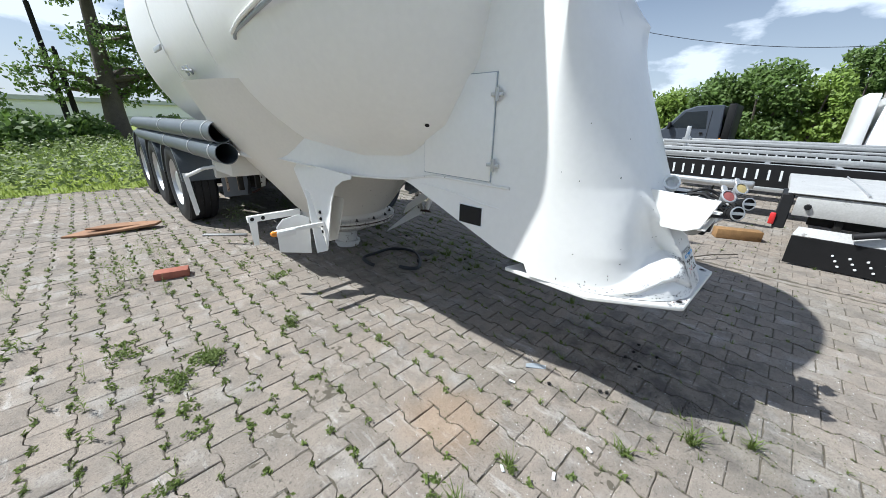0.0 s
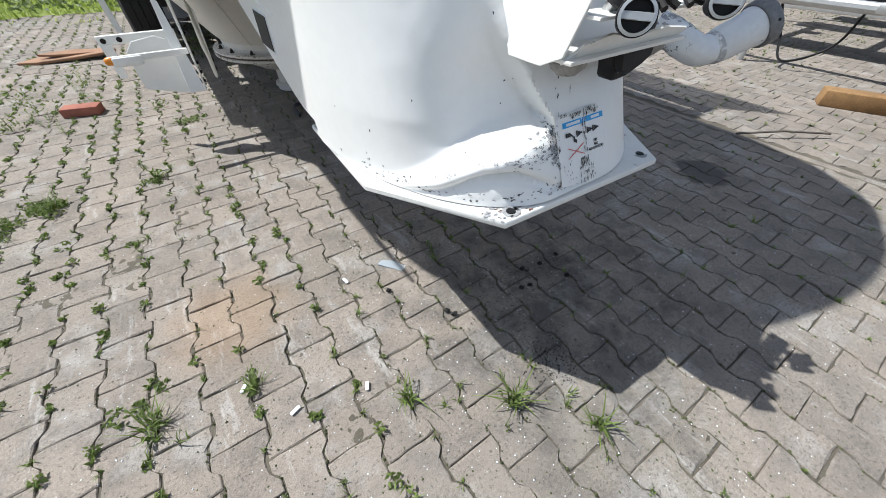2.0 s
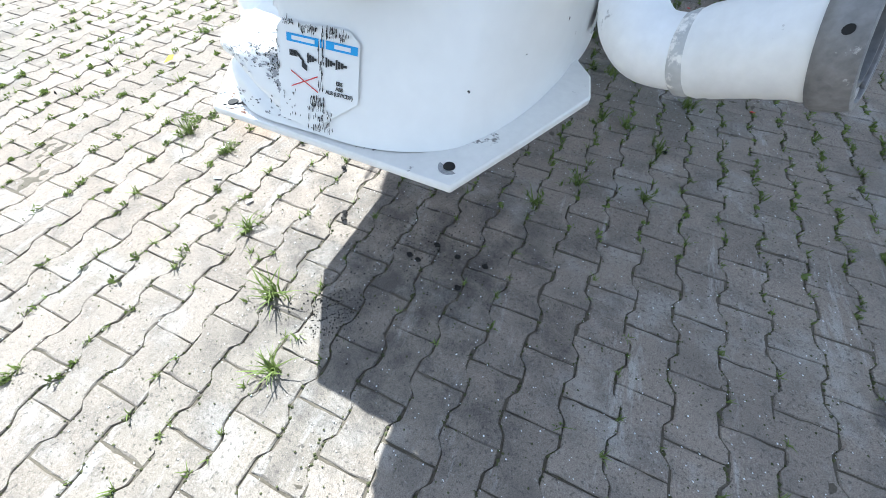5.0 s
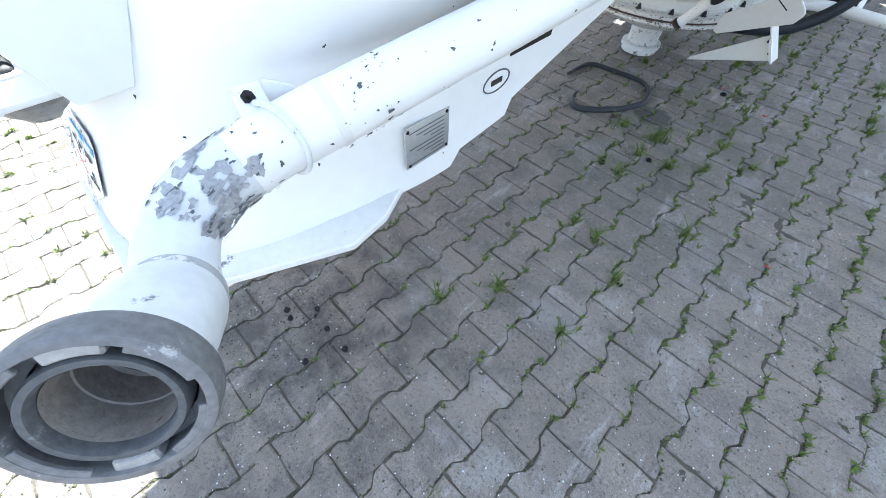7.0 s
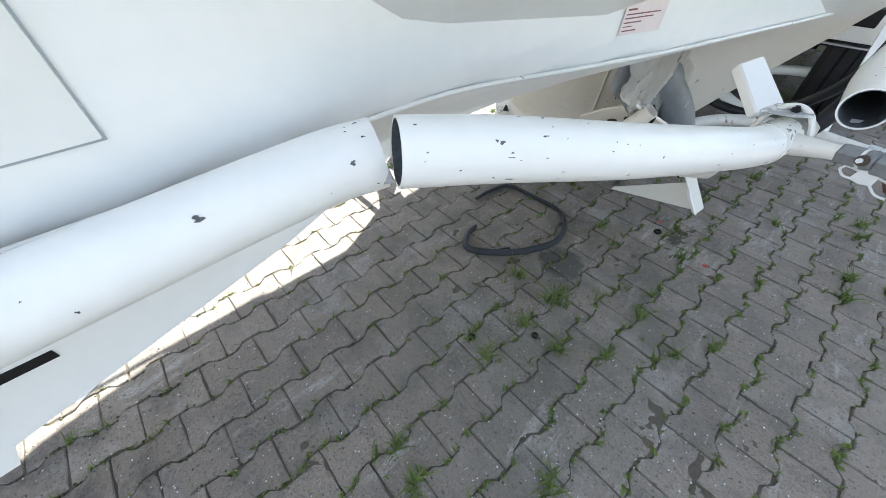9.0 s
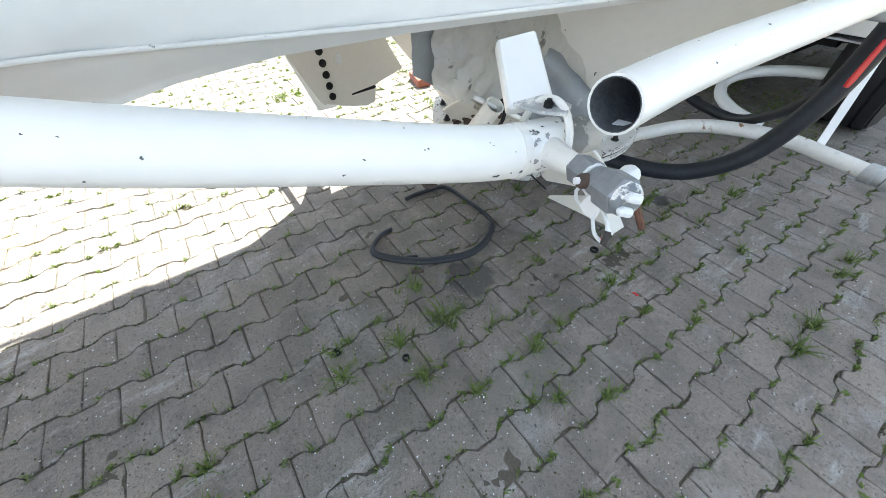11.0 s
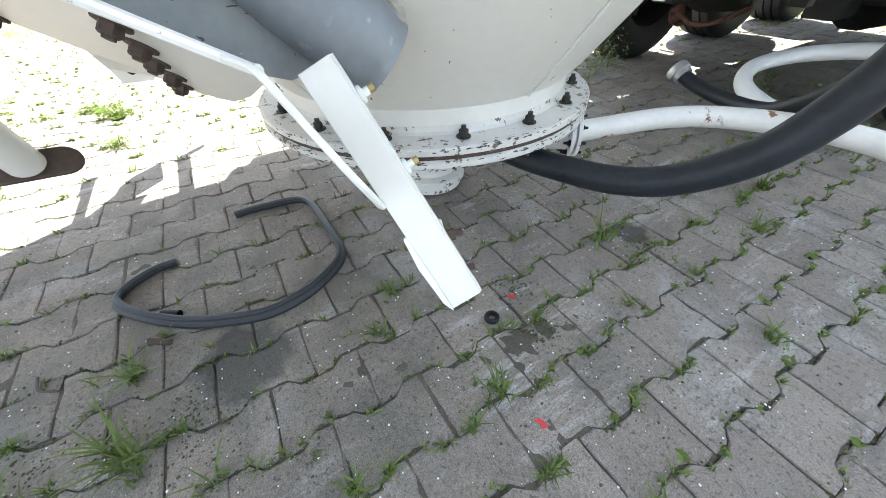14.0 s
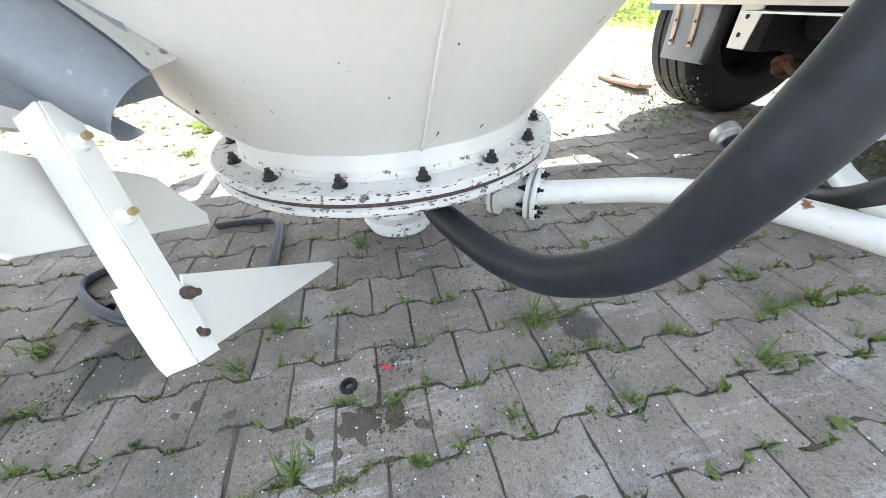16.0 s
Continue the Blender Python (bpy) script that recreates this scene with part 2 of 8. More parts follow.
BLUE = material("sticker_blue", (0.03, 0.33, 0.72), 0.4, var=0.08, bump=0)
PAPER = material("sticker_white", (0.74, 0.76, 0.78), 0.4, var=0.05, bump=0)
PINK = material("faded_pink_film", (0.76, 0.66, 0.64), 0.45, var=0.06, bump=0)
MAROON = material("faded_maroon_print", (0.20, 0.07, 0.07), 0.6, var=0.2, bump=0)
INK = material("sticker_black", (0.02, 0.02, 0.02), 0.6, var=0.1, bump=0)


def let_light_through(m, share):
    """Thin leaves pass part of the light."""
    nt = m.node_tree
    b = nt.nodes["Principled BSDF"]
    out = [n for n in nt.nodes if n.type == "OUTPUT_MATERIAL"][0]
    tr = nt.nodes.new("ShaderNodeBsdfTranslucent")
    mx = nt.nodes.new("ShaderNodeMixShader")
    mx.inputs[0].default_value = share
    if b.inputs["Base Color"].is_linked:
        nt.links.new(b.inputs["Base Color"].links[0].from_socket, tr.inputs["Color"])
    nt.links.new(b.outputs[0], mx.inputs[1])
    nt.links.new(tr.outputs[0], mx.inputs[2])
    nt.links.new(mx.outputs[0], out.inputs["Surface"])


for leaf_stuff in (GRASS, MEADOW, LEAF):
    let_light_through(leaf_stuff, 0.4)


# ---- mesh helpers ----
def part(name, bm, mat, parent=None, label="", smooth=True, angle=35):
    """Links a bmesh as one mesh object under parent."""
    me = bpy.data.meshes.new(name)
    bmesh.ops.recalc_face_normals(bm, faces=bm.faces[:])
    if smooth:
        for f in bm.faces:
            f.smooth = True
        lim = radians(angle)
        for e in bm.edges:
            if len(e.link_faces) == 2 and e.calc_face_angle(0.0) > lim:
                e.smooth = False
    bm.to_mesh(me)
    bm.free()
    me.materials.append(mat)
    ob = new(name, me)
    if parent is not None:
        ob.parent = parent
    if label:
        ob["label"] = label
    return ob


def thing(name, label, category, group="", kind="", at=(0, 0, 0)):
    ob = new(name)
    ob.location = at
    return tagged(ob, label, category, group, kind)


def box(bm, x0, x1, y0, y1, z0, z1, bevel=0.0, m=None):
    """An axis-aligned block, its edges broken by bevel, turned by m."""
    r = bmesh.ops.create_cube(bm, size=1.0)
    vs = r["verts"]
    for v in vs:
        v.co = Vector(((x0 + x1) / 2 + v.co.x * (x1 - x0), (y0 + y1) / 2 + v.co.y * (y1 - y0), (z0 + z1) / 2 + v.co.z * (z1 - z0)))
    if bevel:
        es = list({e for v in vs for e in v.link_edges})
        r = bmesh.ops.bevel(bm, geom=es, offset=bevel, segments=2, affect="EDGES", profile=0.5)
        vs = list({v for f in r["faces"] for v in f.verts} | {v for v in vs if v.is_valid})
    if m is not None:
        bmesh.ops.transform(bm, matrix=m, verts=vs)
    return bm


def B(*a, bevel=0.0, m=None):
    return box(bmesh.new(), *a, bevel=bevel, m=m)


def prism(pts, thick, m=None, bevel=0.0, bm=None):
    """A flat polygon (x, y) given thickness along z."""
    bm = bm or bmesh.new()
    vs = [bm.verts.new((x, y, 0)) for x, y in pts]
    f = bm.faces.new(vs)
    r = bmesh.ops.extrude_face_region(bm, geom=[f])
    top = [v for v in r["geom"] if isinstance(v, bmesh.types.BMVert)]
    bmesh.ops.translate(bm, vec=(0, 0, thick), verts=top)
    allv = vs + top
    if bevel:
        es = list({e for v in allv for e in v.link_edges})
        r = bmesh.ops.bevel(bm, geom=es, offset=bevel, segments=1, affect="EDGES")
        allv = list({v for f in r["faces"] for v in f.verts} | {v for v in allv if v.is_valid})
    if m is not None:
        bmesh.ops.transform(bm, matrix=m, verts=allv)
    return bm


def frame_of(origin, u, v):
    """A matrix with x along u, y along v (made square) and its origin."""
    u = Vector(u).normalized()
    w = u.cross(Vector(v)).normalized()
    v = w.cross(u)
    m = Matrix((u, v, w)).transposed().to_4x4()
    m.translation = Vector(origin)
    return m


def lathe(profile, seg=48, m=None, bm=None):
    """Turns (radius, z) round the z axis."""
    bm = bm or bmesh.new()
    rings = []
    for r, z in profile:
        if r < 1e-5:
            rings.append([bm.verts.new((0, 0, z))])
        else:
            rings.append([bm.verts.new((r * math.cos(2 * math.pi * k / seg), r * math.sin(2 * math.pi * k / seg), z)) for k in range(seg)])
    for a, b in zip(rings, rings[1:]):
        for k in range(seg):
            j = (k + 1) % seg
            if len(a) == 1 and len(b) == 1:
                continue
            if len(a) == 1:
                bm.faces.new((a[0], b[k], b[j]))
            elif len(b) == 1:
                bm.faces.new((a[k], a[j], b[0]))
            else:
                bm.faces.new((a[k], a[j], b[j], b[k]))
    if m is not None:
        bmesh.ops.transform(bm, matrix=m, verts=[v for ring in rings for v in ring])
    return bm


def smooth_path(pts, n=10):
    """A Catmull-Rom line through the points."""
    pts = [Vector(p) for p in pts]
    ext = [pts[0] * 2 - pts[1]] + pts + [pts[-1] * 2 - pts[-2]]
    out = []
    for a, b, c, d in zip(ext, ext[1:], ext[2:], ext[3:]):
        for k in range(n):
            t = k / n
            out.append(0.5 * (2 * b + (c - a) * t + (2 * a - 5 * b + 4 * c - d) * t * t + (3 * b - a - 3 * c + d) * t ** 3))
    return out + [pts[-1]]


def tube(path, radius, seg=16, wall=0.0, caps=True, bm=None):
    """A pipe along a path; radius a number or one a point. With a wall it is open and hollow at both ends."""
    bm = bm or bmesh.new()
    path = [Vector(p) for p in path]
    n = len(path)
    rad = [radius] * n if isinstance(radius, (int, float)) else list(radius)
    up = None
    outer, inner = [], []
    for i, p in enumerate(path):
        d = (path[min(i + 1, n - 1)] - path[max(i - 1, 0)]).normalized()
        if up is None:
            up = d.orthogonal().normalized()
        up = (up - d * up.dot(d)).normalized()
        side = d.cross(up)
        ring = lambda r: [bm.verts.new(p + (up * math.cos(2 * math.pi * k / seg) + side * math.sin(2 * math.pi * k / seg)) * r) for k in range(seg)]
        outer.append(ring(rad[i]))
        if wall:
            inner.append(ring(rad[i] - wall))
    for rows, flip in ((outer, False), (inner, True)):
        for a, b in zip(rows, rows[1:]):
            for k in range(seg):
                j = (k + 1) % seg
                bm.faces.new((a[k], a[j], b[j], b[k]) if not flip else (a[j], a[k], b[k], b[j]))
    if wall:
        for a, b in ((outer[0], inner[0]), (inner[-1], outer[-1])):
            for k in range(seg):
                j = (k + 1) % seg
                bm.faces.new((a[j], a[k], b[k], b[j]))
    elif caps:
        bm.faces.new(outer[0][::-1])
        bm.faces.new(outer[-1])
    return bm


def bolt_mesh(r=0.014, h=0.014, shank=0.02):
    """A hexagon bolt head with a washer and stub, along z."""
    bm = bmesh.new()
    lathe([(0, 0), (r * 1.5, 0), (r * 1.5, 0.003), (r * 1.05, 0.003), (0, 0.003)], 14, bm=bm)
    lathe([(0, 0.003), (r, 0.003), (r, h), (r * 0.8, h + 0.002), (0, h + 0.002)], 6, bm=bm)
    if shank:
        lathe([(0, h), (r * 0.55, h), (r * 0.55, h + shank), (0, h + shank)], 10, bm=bm)
    return bm


def shared(name, me, m, parent=None):
    """An object on a shared mesh."""
    ob = new(name, me)
    if parent is not None:
        ob.parent = parent
    ob.matrix_local = m
    return ob


# ---- ground ----
CX = 1.933


def flat_sheet(name, x0, x1, y0, y1, z, mat, label, category):
    bm = bmesh.new()
    bmesh.ops.create_grid(bm, x_segments=4, y_segments=4, size=0.5)
    for v in bm.verts:
        v.co = Vector(((x0 + x1) / 2 + v.co.x * (x1 - x0), (y0 + y1) / 2 + v.co.y * (y1 - y0), z))
    return tagged(part(name, bm, mat), label, category, kind="structure")


ground = flat_sheet("ground", -400, 400, -400, 400, -0.075, SOIL, "dry bare soil reaching out to the horizon", "ground")
pavement = flat_sheet("pavement", -9, 16, -7, 9.2, -0.0085, JOINT, "interlocking grey concrete pavers with weedy open joints", "pavement")


# ---- the silo trailer ----
trailer = thing("silo_trailer", "white damaged silo tank semi-trailer with dented nose, parked uncoupled on pavers", "trailer", at=(CX, 3.4, 0))
INV = Matrix.Translation((-CX, -3.4, 0))


def tp(name, bm, mat, label="", parent=None, **kw):
    """A part of the trailer, given in world places."""
    bmesh.ops.transform(bm, matrix=INV, verts=bm.verts[:])
    return part(name, bm, mat, parent or trailer, label, **kw)


TANK_R, TANK_Z = 1.27, 2.25


def build_tank():
    along = Matrix.Translation((CX, 0, TANK_Z)) @ pose(0, 0, 0, -90, 0, 0)
    prof = [(0.0, 1.05), (0.45, 1.10), (0.80, 1.22), (1.05, 1.42), (1.20, 1.72), (TANK_R, 2.1), (TANK_R, 3.2), (TANK_R, 4.4), (TANK_R, 5.2), (1.2, 5.7), (1.0, 6.15), (0.7, 6.45), (0.3, 6.6), (0, 6.62)]
    bm = lathe(prof, 72, along)
    return tp("tank_shell", bm, WHITE, "glossy white-painted cylindrical tank")


build_tank()


def tank_details():
    """Bent seam strip and fittings on the flank of the tank."""
    def on_tank(y, z, lift=0.0):
        c = (z - TANK_Z) / TANK_R
        r = TANK_R + lift
        return Vector((CX - r * math.sqrt(1 - c * c), y, TANK_Z + r * c))

    line = [on_tank(y, z, 0.004) for y, z in ((2.45, 1.775), (2.40, 1.80), (2.22, 1.818), (2.04, 1.835), (1.86, 1.85), (1.7, 1.87))]
    tp("seam_strip", tube(smooth_path(line, 5), 0.010, 8), GREY_PRIMER, "bent grey seam strip")
    tp("seam_strip", tube(smooth_path([on_tank(y, z, 0.010) for y, z in ((2.44, 1.80), (2.22, 1.84), (1.86, 1.875))], 6), 0.012, 8), WHITE)
    for dy in (-0.06, 0.06):
        tp("flank_lug", tube([on_tank(3.68 + dy, 1.68, 0.02), on_tank(3.72 + dy, 1.74, 0.02)], 0.010, 8), STEEL)
    tp("flank_lug", tube([on_tank(3.58, 1.70, 0.02), on_tank(3.84, 1.72, 0.02)], 0.008, 8), STEEL)
    tp("ring_seam", tube([on_tank(3.0, 1.68 + 0.05 * k, 0.001) for k in range(14)], 0.005, 6), WHITE)
    tp("ring_seam", tube([on_tank(4.1, 1.62 + 0.07 * k, 0.001) for k in range(14)], 0.005, 6), WHITE)


tank_details()


def build_catwalk():
    """Perforated guard panel of an unseen tank-top walkway, placed by its dotted shadow."""
    bm = bmesh.new()
    pitch, bar = 0.078, 0.043
    y0, z0, ny, nz = 2.83, 3.40, 34, 10
    x = 3.15
    for k in range(ny + 1):
        box(bm, x, x + 0.004, y0 + k * pitch, y0 + k * pitch + bar, z0, z0 + nz * pitch + bar)
    for k in range(nz + 1):
        box(bm, x + 0.0005, x + 0.0035, y0, y0 + ny * pitch + bar, z0 + k * pitch, z0 + k * pitch + bar)
    panel = tp("catwalk_panel", bm, STEEL, "perforated steel guard panel of the tank walkway", smooth=False)
    for y in (2.85, 4.1, 5.4):
        tp("catwalk_bracket", B(2.15, 3.15, y, y + 0.05, 3.40, 3.45, bevel=0.005), STEEL, parent=panel)
        tp("catwalk_post", B(2.85, 2.90, y, y + 0.05, 2.95, 3.42, bevel=0.005), STEEL, parent=panel)
    for q in range(5):
        tp("catwalk_plank", B(2.20 + 0.19 * q, 2.36 + 0.19 * q, 2.83, 5.5, 3.455, 3.475, bevel=0.003), STEEL, parent=panel)


build_catwalk()


def wall_x(y):
    """Half width of the side wall under the tank."""
    k = [(0.5, 0.513), (1.8, 0.513), (2.3, 0.66), (3.0, 0.82), (3.5, 0.89), (3.8, 0.88), (4.05, 0.74), (4.3, 0.45)]
    return float(np.interp(y, [a for a, _ in k], [b for _, b in k]))


def wall_base(y, side):
    if side < 0:
        return float(np.interp(y, [0.0, 0.98, 1.78, 2.03, 2.3, 3.5, 4.3], [0.635, 0.70, 1.0, 0.985, 0.985, 1.09, 1.13]))
    return float(np.interp(y, [0.0, 0.45, 1.03, 1.05, 1.50, 1.62, 1.864, 2.03, 2.3, 3.2, 4.3], [0.635, 0.635, 0.685, 0.725, 0.838, 0.882, 0.961, 1.008, 1.03, 1.04, 1.12]))


def front_y(z):
    return float(np.interp(z, [0.6, 0.63, 0.84, 1.08, 1.40, 1.75, 2.0, 2.75], [0.1753, 0.190, 0.293, 0.412, 0.556, 0.728, 0.845, 1.20]))


def neck_point(s, z, side):
    """s 0: centre of the front; 1: start of the corner; 2: start of the side wall; then y in metres."""
    yf = front_y(z)
    half = 0.513
    flat = float(np.interp(z, [0.80, 1.10], [0.13, 0.0])) if side < 0 else 0.04
    slope = max(0.0, z - 1.9)
    ys = 0.84 - 0.04 * (z - 0.65) + 0.9 * slope
    inset = (0.092 if side > 0 else 0.0) * min(max((1.055 - z) / 0.10, 0), 1) * min(max((s - 1.3) / 0.5, 0), 1)
    if s <= 1:
        return Vector((CX + side * flat * s, yf, z))
    if s <= 2:
        a = (s - 1) * math.pi / 2
        return Vector((CX + side * (flat + (half - flat) * math.sin(a) - inset), ys - (ys - yf) * math.cos(a), z))
    back = 0.9 * slope * min(max(1 - (s - 2.84) / 1.2, 0.0), 1.0)
    return Vector((CX + side * (wall_x(s - 2) - inset), s - 2 + back, z))


def neck_skin(s, z, side):
    """The nose with the dent pressed into its lower corner and a fold under it."""
    p = neck_point(s, z, side)
    if side < 0 and s < 2.2:
        ridge = float(np.interp(p.x, [1.46, 1.504, 1.576, 1.65, 1.724, 1.768, 1.83], [0.62, 0.65, 0.708, 0.752, 0.768, 0.772, 0.76]))
        crease = float(np.interp(p.x, [1.46, 1.552, 1.61, 1.66, 1.714, 1.80, 1.90], [0.62, 0.655, 0.690, 0.705, 0.700, 0.660, 0.64]))
        brink = float(np.interp(z, [0.70, 0.80, 0.84, 0.90, 0.95, 1.05, 1.2], [1.86, 1.83, 1.80, 1.775, 1.752, 1.72, 1.70]))
        near = math.exp(-((p.x - 1.70) / 0.145) ** 2) if p.x < 1.70 else 1.0
        near *= min(max((brink - p.x) / 0.045, 0.0), 1.0) ** 0.8
        up = z - ridge
        rise = min(max((up + 0.012) / 0.045, 0.0), 1.0)
        rise = rise * rise * (3 - 2 * rise) * math.exp(-(max(up - 0.05, 0.0) / 0.15) ** 2)
        between = math.sin(math.pi * min(max((z - crease) / max(ridge - crease, 0.02), 0.0), 1.0))
        valley = math.exp(-((z - crease) / 0.011) ** 2)
        low = math.exp(-((p.x - 1.68) / 0.13) ** 2)
        crumple = noise.noise(Vector((p.x * 16, z * 26, 3))) + 0.7 * noise.noise(Vector((p.x * 45, z * 60, 8)))
        p += Vector((0.50, 0.86, 0)) * (0.095 * near * rise - 0.018 * low * between + 0.022 * low * valley + 0.006 * crumple * low * (0.3 + between))
    return p


def build_neck():
    cols = [k / 36 for k in range(36)] + [1 + k / 80 for k in range(80)] + [2 + y for y in (0.86, 0.95, 1.03, 1.05, 1.2, 1.35, 1.5, 1.62, 1.72, 1.8, 1.95, 2.1, 2.3, 2.5, 2.75, 3.0, 3.3, 3.6, 3.95, 4.3)]
    cols += [2 + 2.65, 2 + 2.9, 2 + 3.15]
    cols.sort()
    cols = [(-c, -1) for c in cols[:0:-1]] + [(c, 1) for c in cols]
    nz = 130
    bm = bmesh.new()
    grid = []
    for c, side in cols:
        s = abs(c)
        zb = wall_base(s - 2, side) if s > 2 else 0.635
        top = 2.75
        if side < 0 and s > 4.3:
            # the cover runs out where the tank and the hopper take over
            if s > 5.2:
                continue
            top = float(np.interp(s - 2, [2.3, 2.5, 2.77, 3.0, 3.15], [2.75, 1.9, 1.38, 1.21, 1.10]))
        col = []
        for k in range(nz + 1):
            u = k / nz
            z = zb + (top - zb) * u ** 1.7
            col.append(bm.verts.new(neck_skin(s, z, side)))
        grid.append(col)
    for a, b in zip(grid, grid[1:]):
        for k in range(nz):
            bm.faces.new((a[k], b[k], b[k + 1], a[k + 1]))
    neck = tp("neck_shell", bm, WHITE, "white painted sheet-steel nose with a crumpled lower corner", angle=60)
    for side in (-1, 1):
        # rolled rim under the side wall
        zr = 1.03 if side > 0 else 1.035
        ys = (0.98, 1.2, 1.5, 1.8, 2.05, 2.3, 2.6, 3.0, 3.15) if side < 0 else (1.12, 1.25, 1.5, 1.8, 2.05, 2.3, 2.6, 3.0, 3.3, 3.6, 3.95, 4.3)
        path = smooth_path([(CX + side * (wall_x(y) + 0.002), y, max(zr + 0.02, wall_base(y, side) + 0.006) if y < 1.75 or side > 0 else wall_base(y, side) + 0.006) for y in ys], 4)
        tp("rim", tube(path, 0.0085 if side < 0 else 0.0042, 10), WHITE_WORN, "rolled white rim along the side wall", parent=neck)
    # access door on one side and a small hatch on the other
    door = tp("access_door", B(1.408, 1.4195, 1.10, 1.585, 1.075, 1.58, bevel=0.005), WHITE, "white flat access door with two hinges")
    for z in (1.16, 1.485):
        tp("hinge", tube([(1.402, 1.082, z - 0.03), (1.402, 1.082, z + 0.03)], 0.010, 10), STEEL, parent=door)
        tp("hinge", B(1.400, 1.412, 1.05, 1.12, z - 0.008, z + 0.008, bevel=0.002), STEEL, parent=door)
    tp("lock", lathe([(0, 0), (0.014, 0), (0.014, 0.006), (0, 0.007)], 16, frame_of((1.409, 1.54, 1.335), (0, 1, 0), (0, 0, 1)) @ pose(0, 0, 0, 180, 0, 0)), BLACK, parent=door)
    # grey plates put the dark of the gaps round door and hatch into colour
    tp("door_seal", B(1.4132, 1.4196, 1.0965, 1.5885, 1.0715, 1.5835), GREY_PRIMER, parent=door)
    tp("hatch_gap", B(2.4455, 2.4487, 1.2615, 1.3725, 1.1185, 1.9035), GREY_PRIMER)
    hatch = tp("side_hatch", B(2.4465, 2.452, 1.2635, 1.3705, 1.121, 1.9, bevel=0.002), WHITE)
    return neck


build_neck()


GREY_CHIP = material("chipped_to_primer", (0.10, 0.105, 0.11), 0.6, var=0.4, scale=80, fine=300, bump=0.2)


def chip(vs, fs, p, u, v, w, h, rng, lift=0.0012):
    """One ragged chip lying on a surface."""
    u, v = Vector(u).normalized(), Vector(v).normalized()
    n = u.cross(v).normalized()
    n0 = len(vs)
    k = rng.randint(9, 14)
    e1, e2, e3 = (rng.uniform(0, 6.283) for _ in range(3))
    for q in range(k):
        a = 2 * math.pi * q / k
        r = 0.78 + 0.22 * math.sin(2 * a + e1) + 0.20 * math.sin(3 * a + e2) + 0.14 * math.sin(5 * a + e3) + rng.uniform(-0.12, 0.12)
        vs.append(INV @ (p + u * (w * r * math.cos(a)) + v * (h * r * math.sin(a)) + n * lift))
    fs.append(tuple(range(n0, n0 + k)))


def chips_part(name, vs, fs, mat, label):
    me = bpy.data.meshes.new(name)
    me.from_pydata([tuple(q) for q in vs], [], fs)
    me.materials.append(mat)
    ob = new(name, me)
    ob.parent = trailer
    ob["label"] = label
    ob["kind"] = "stuff"
    return ob


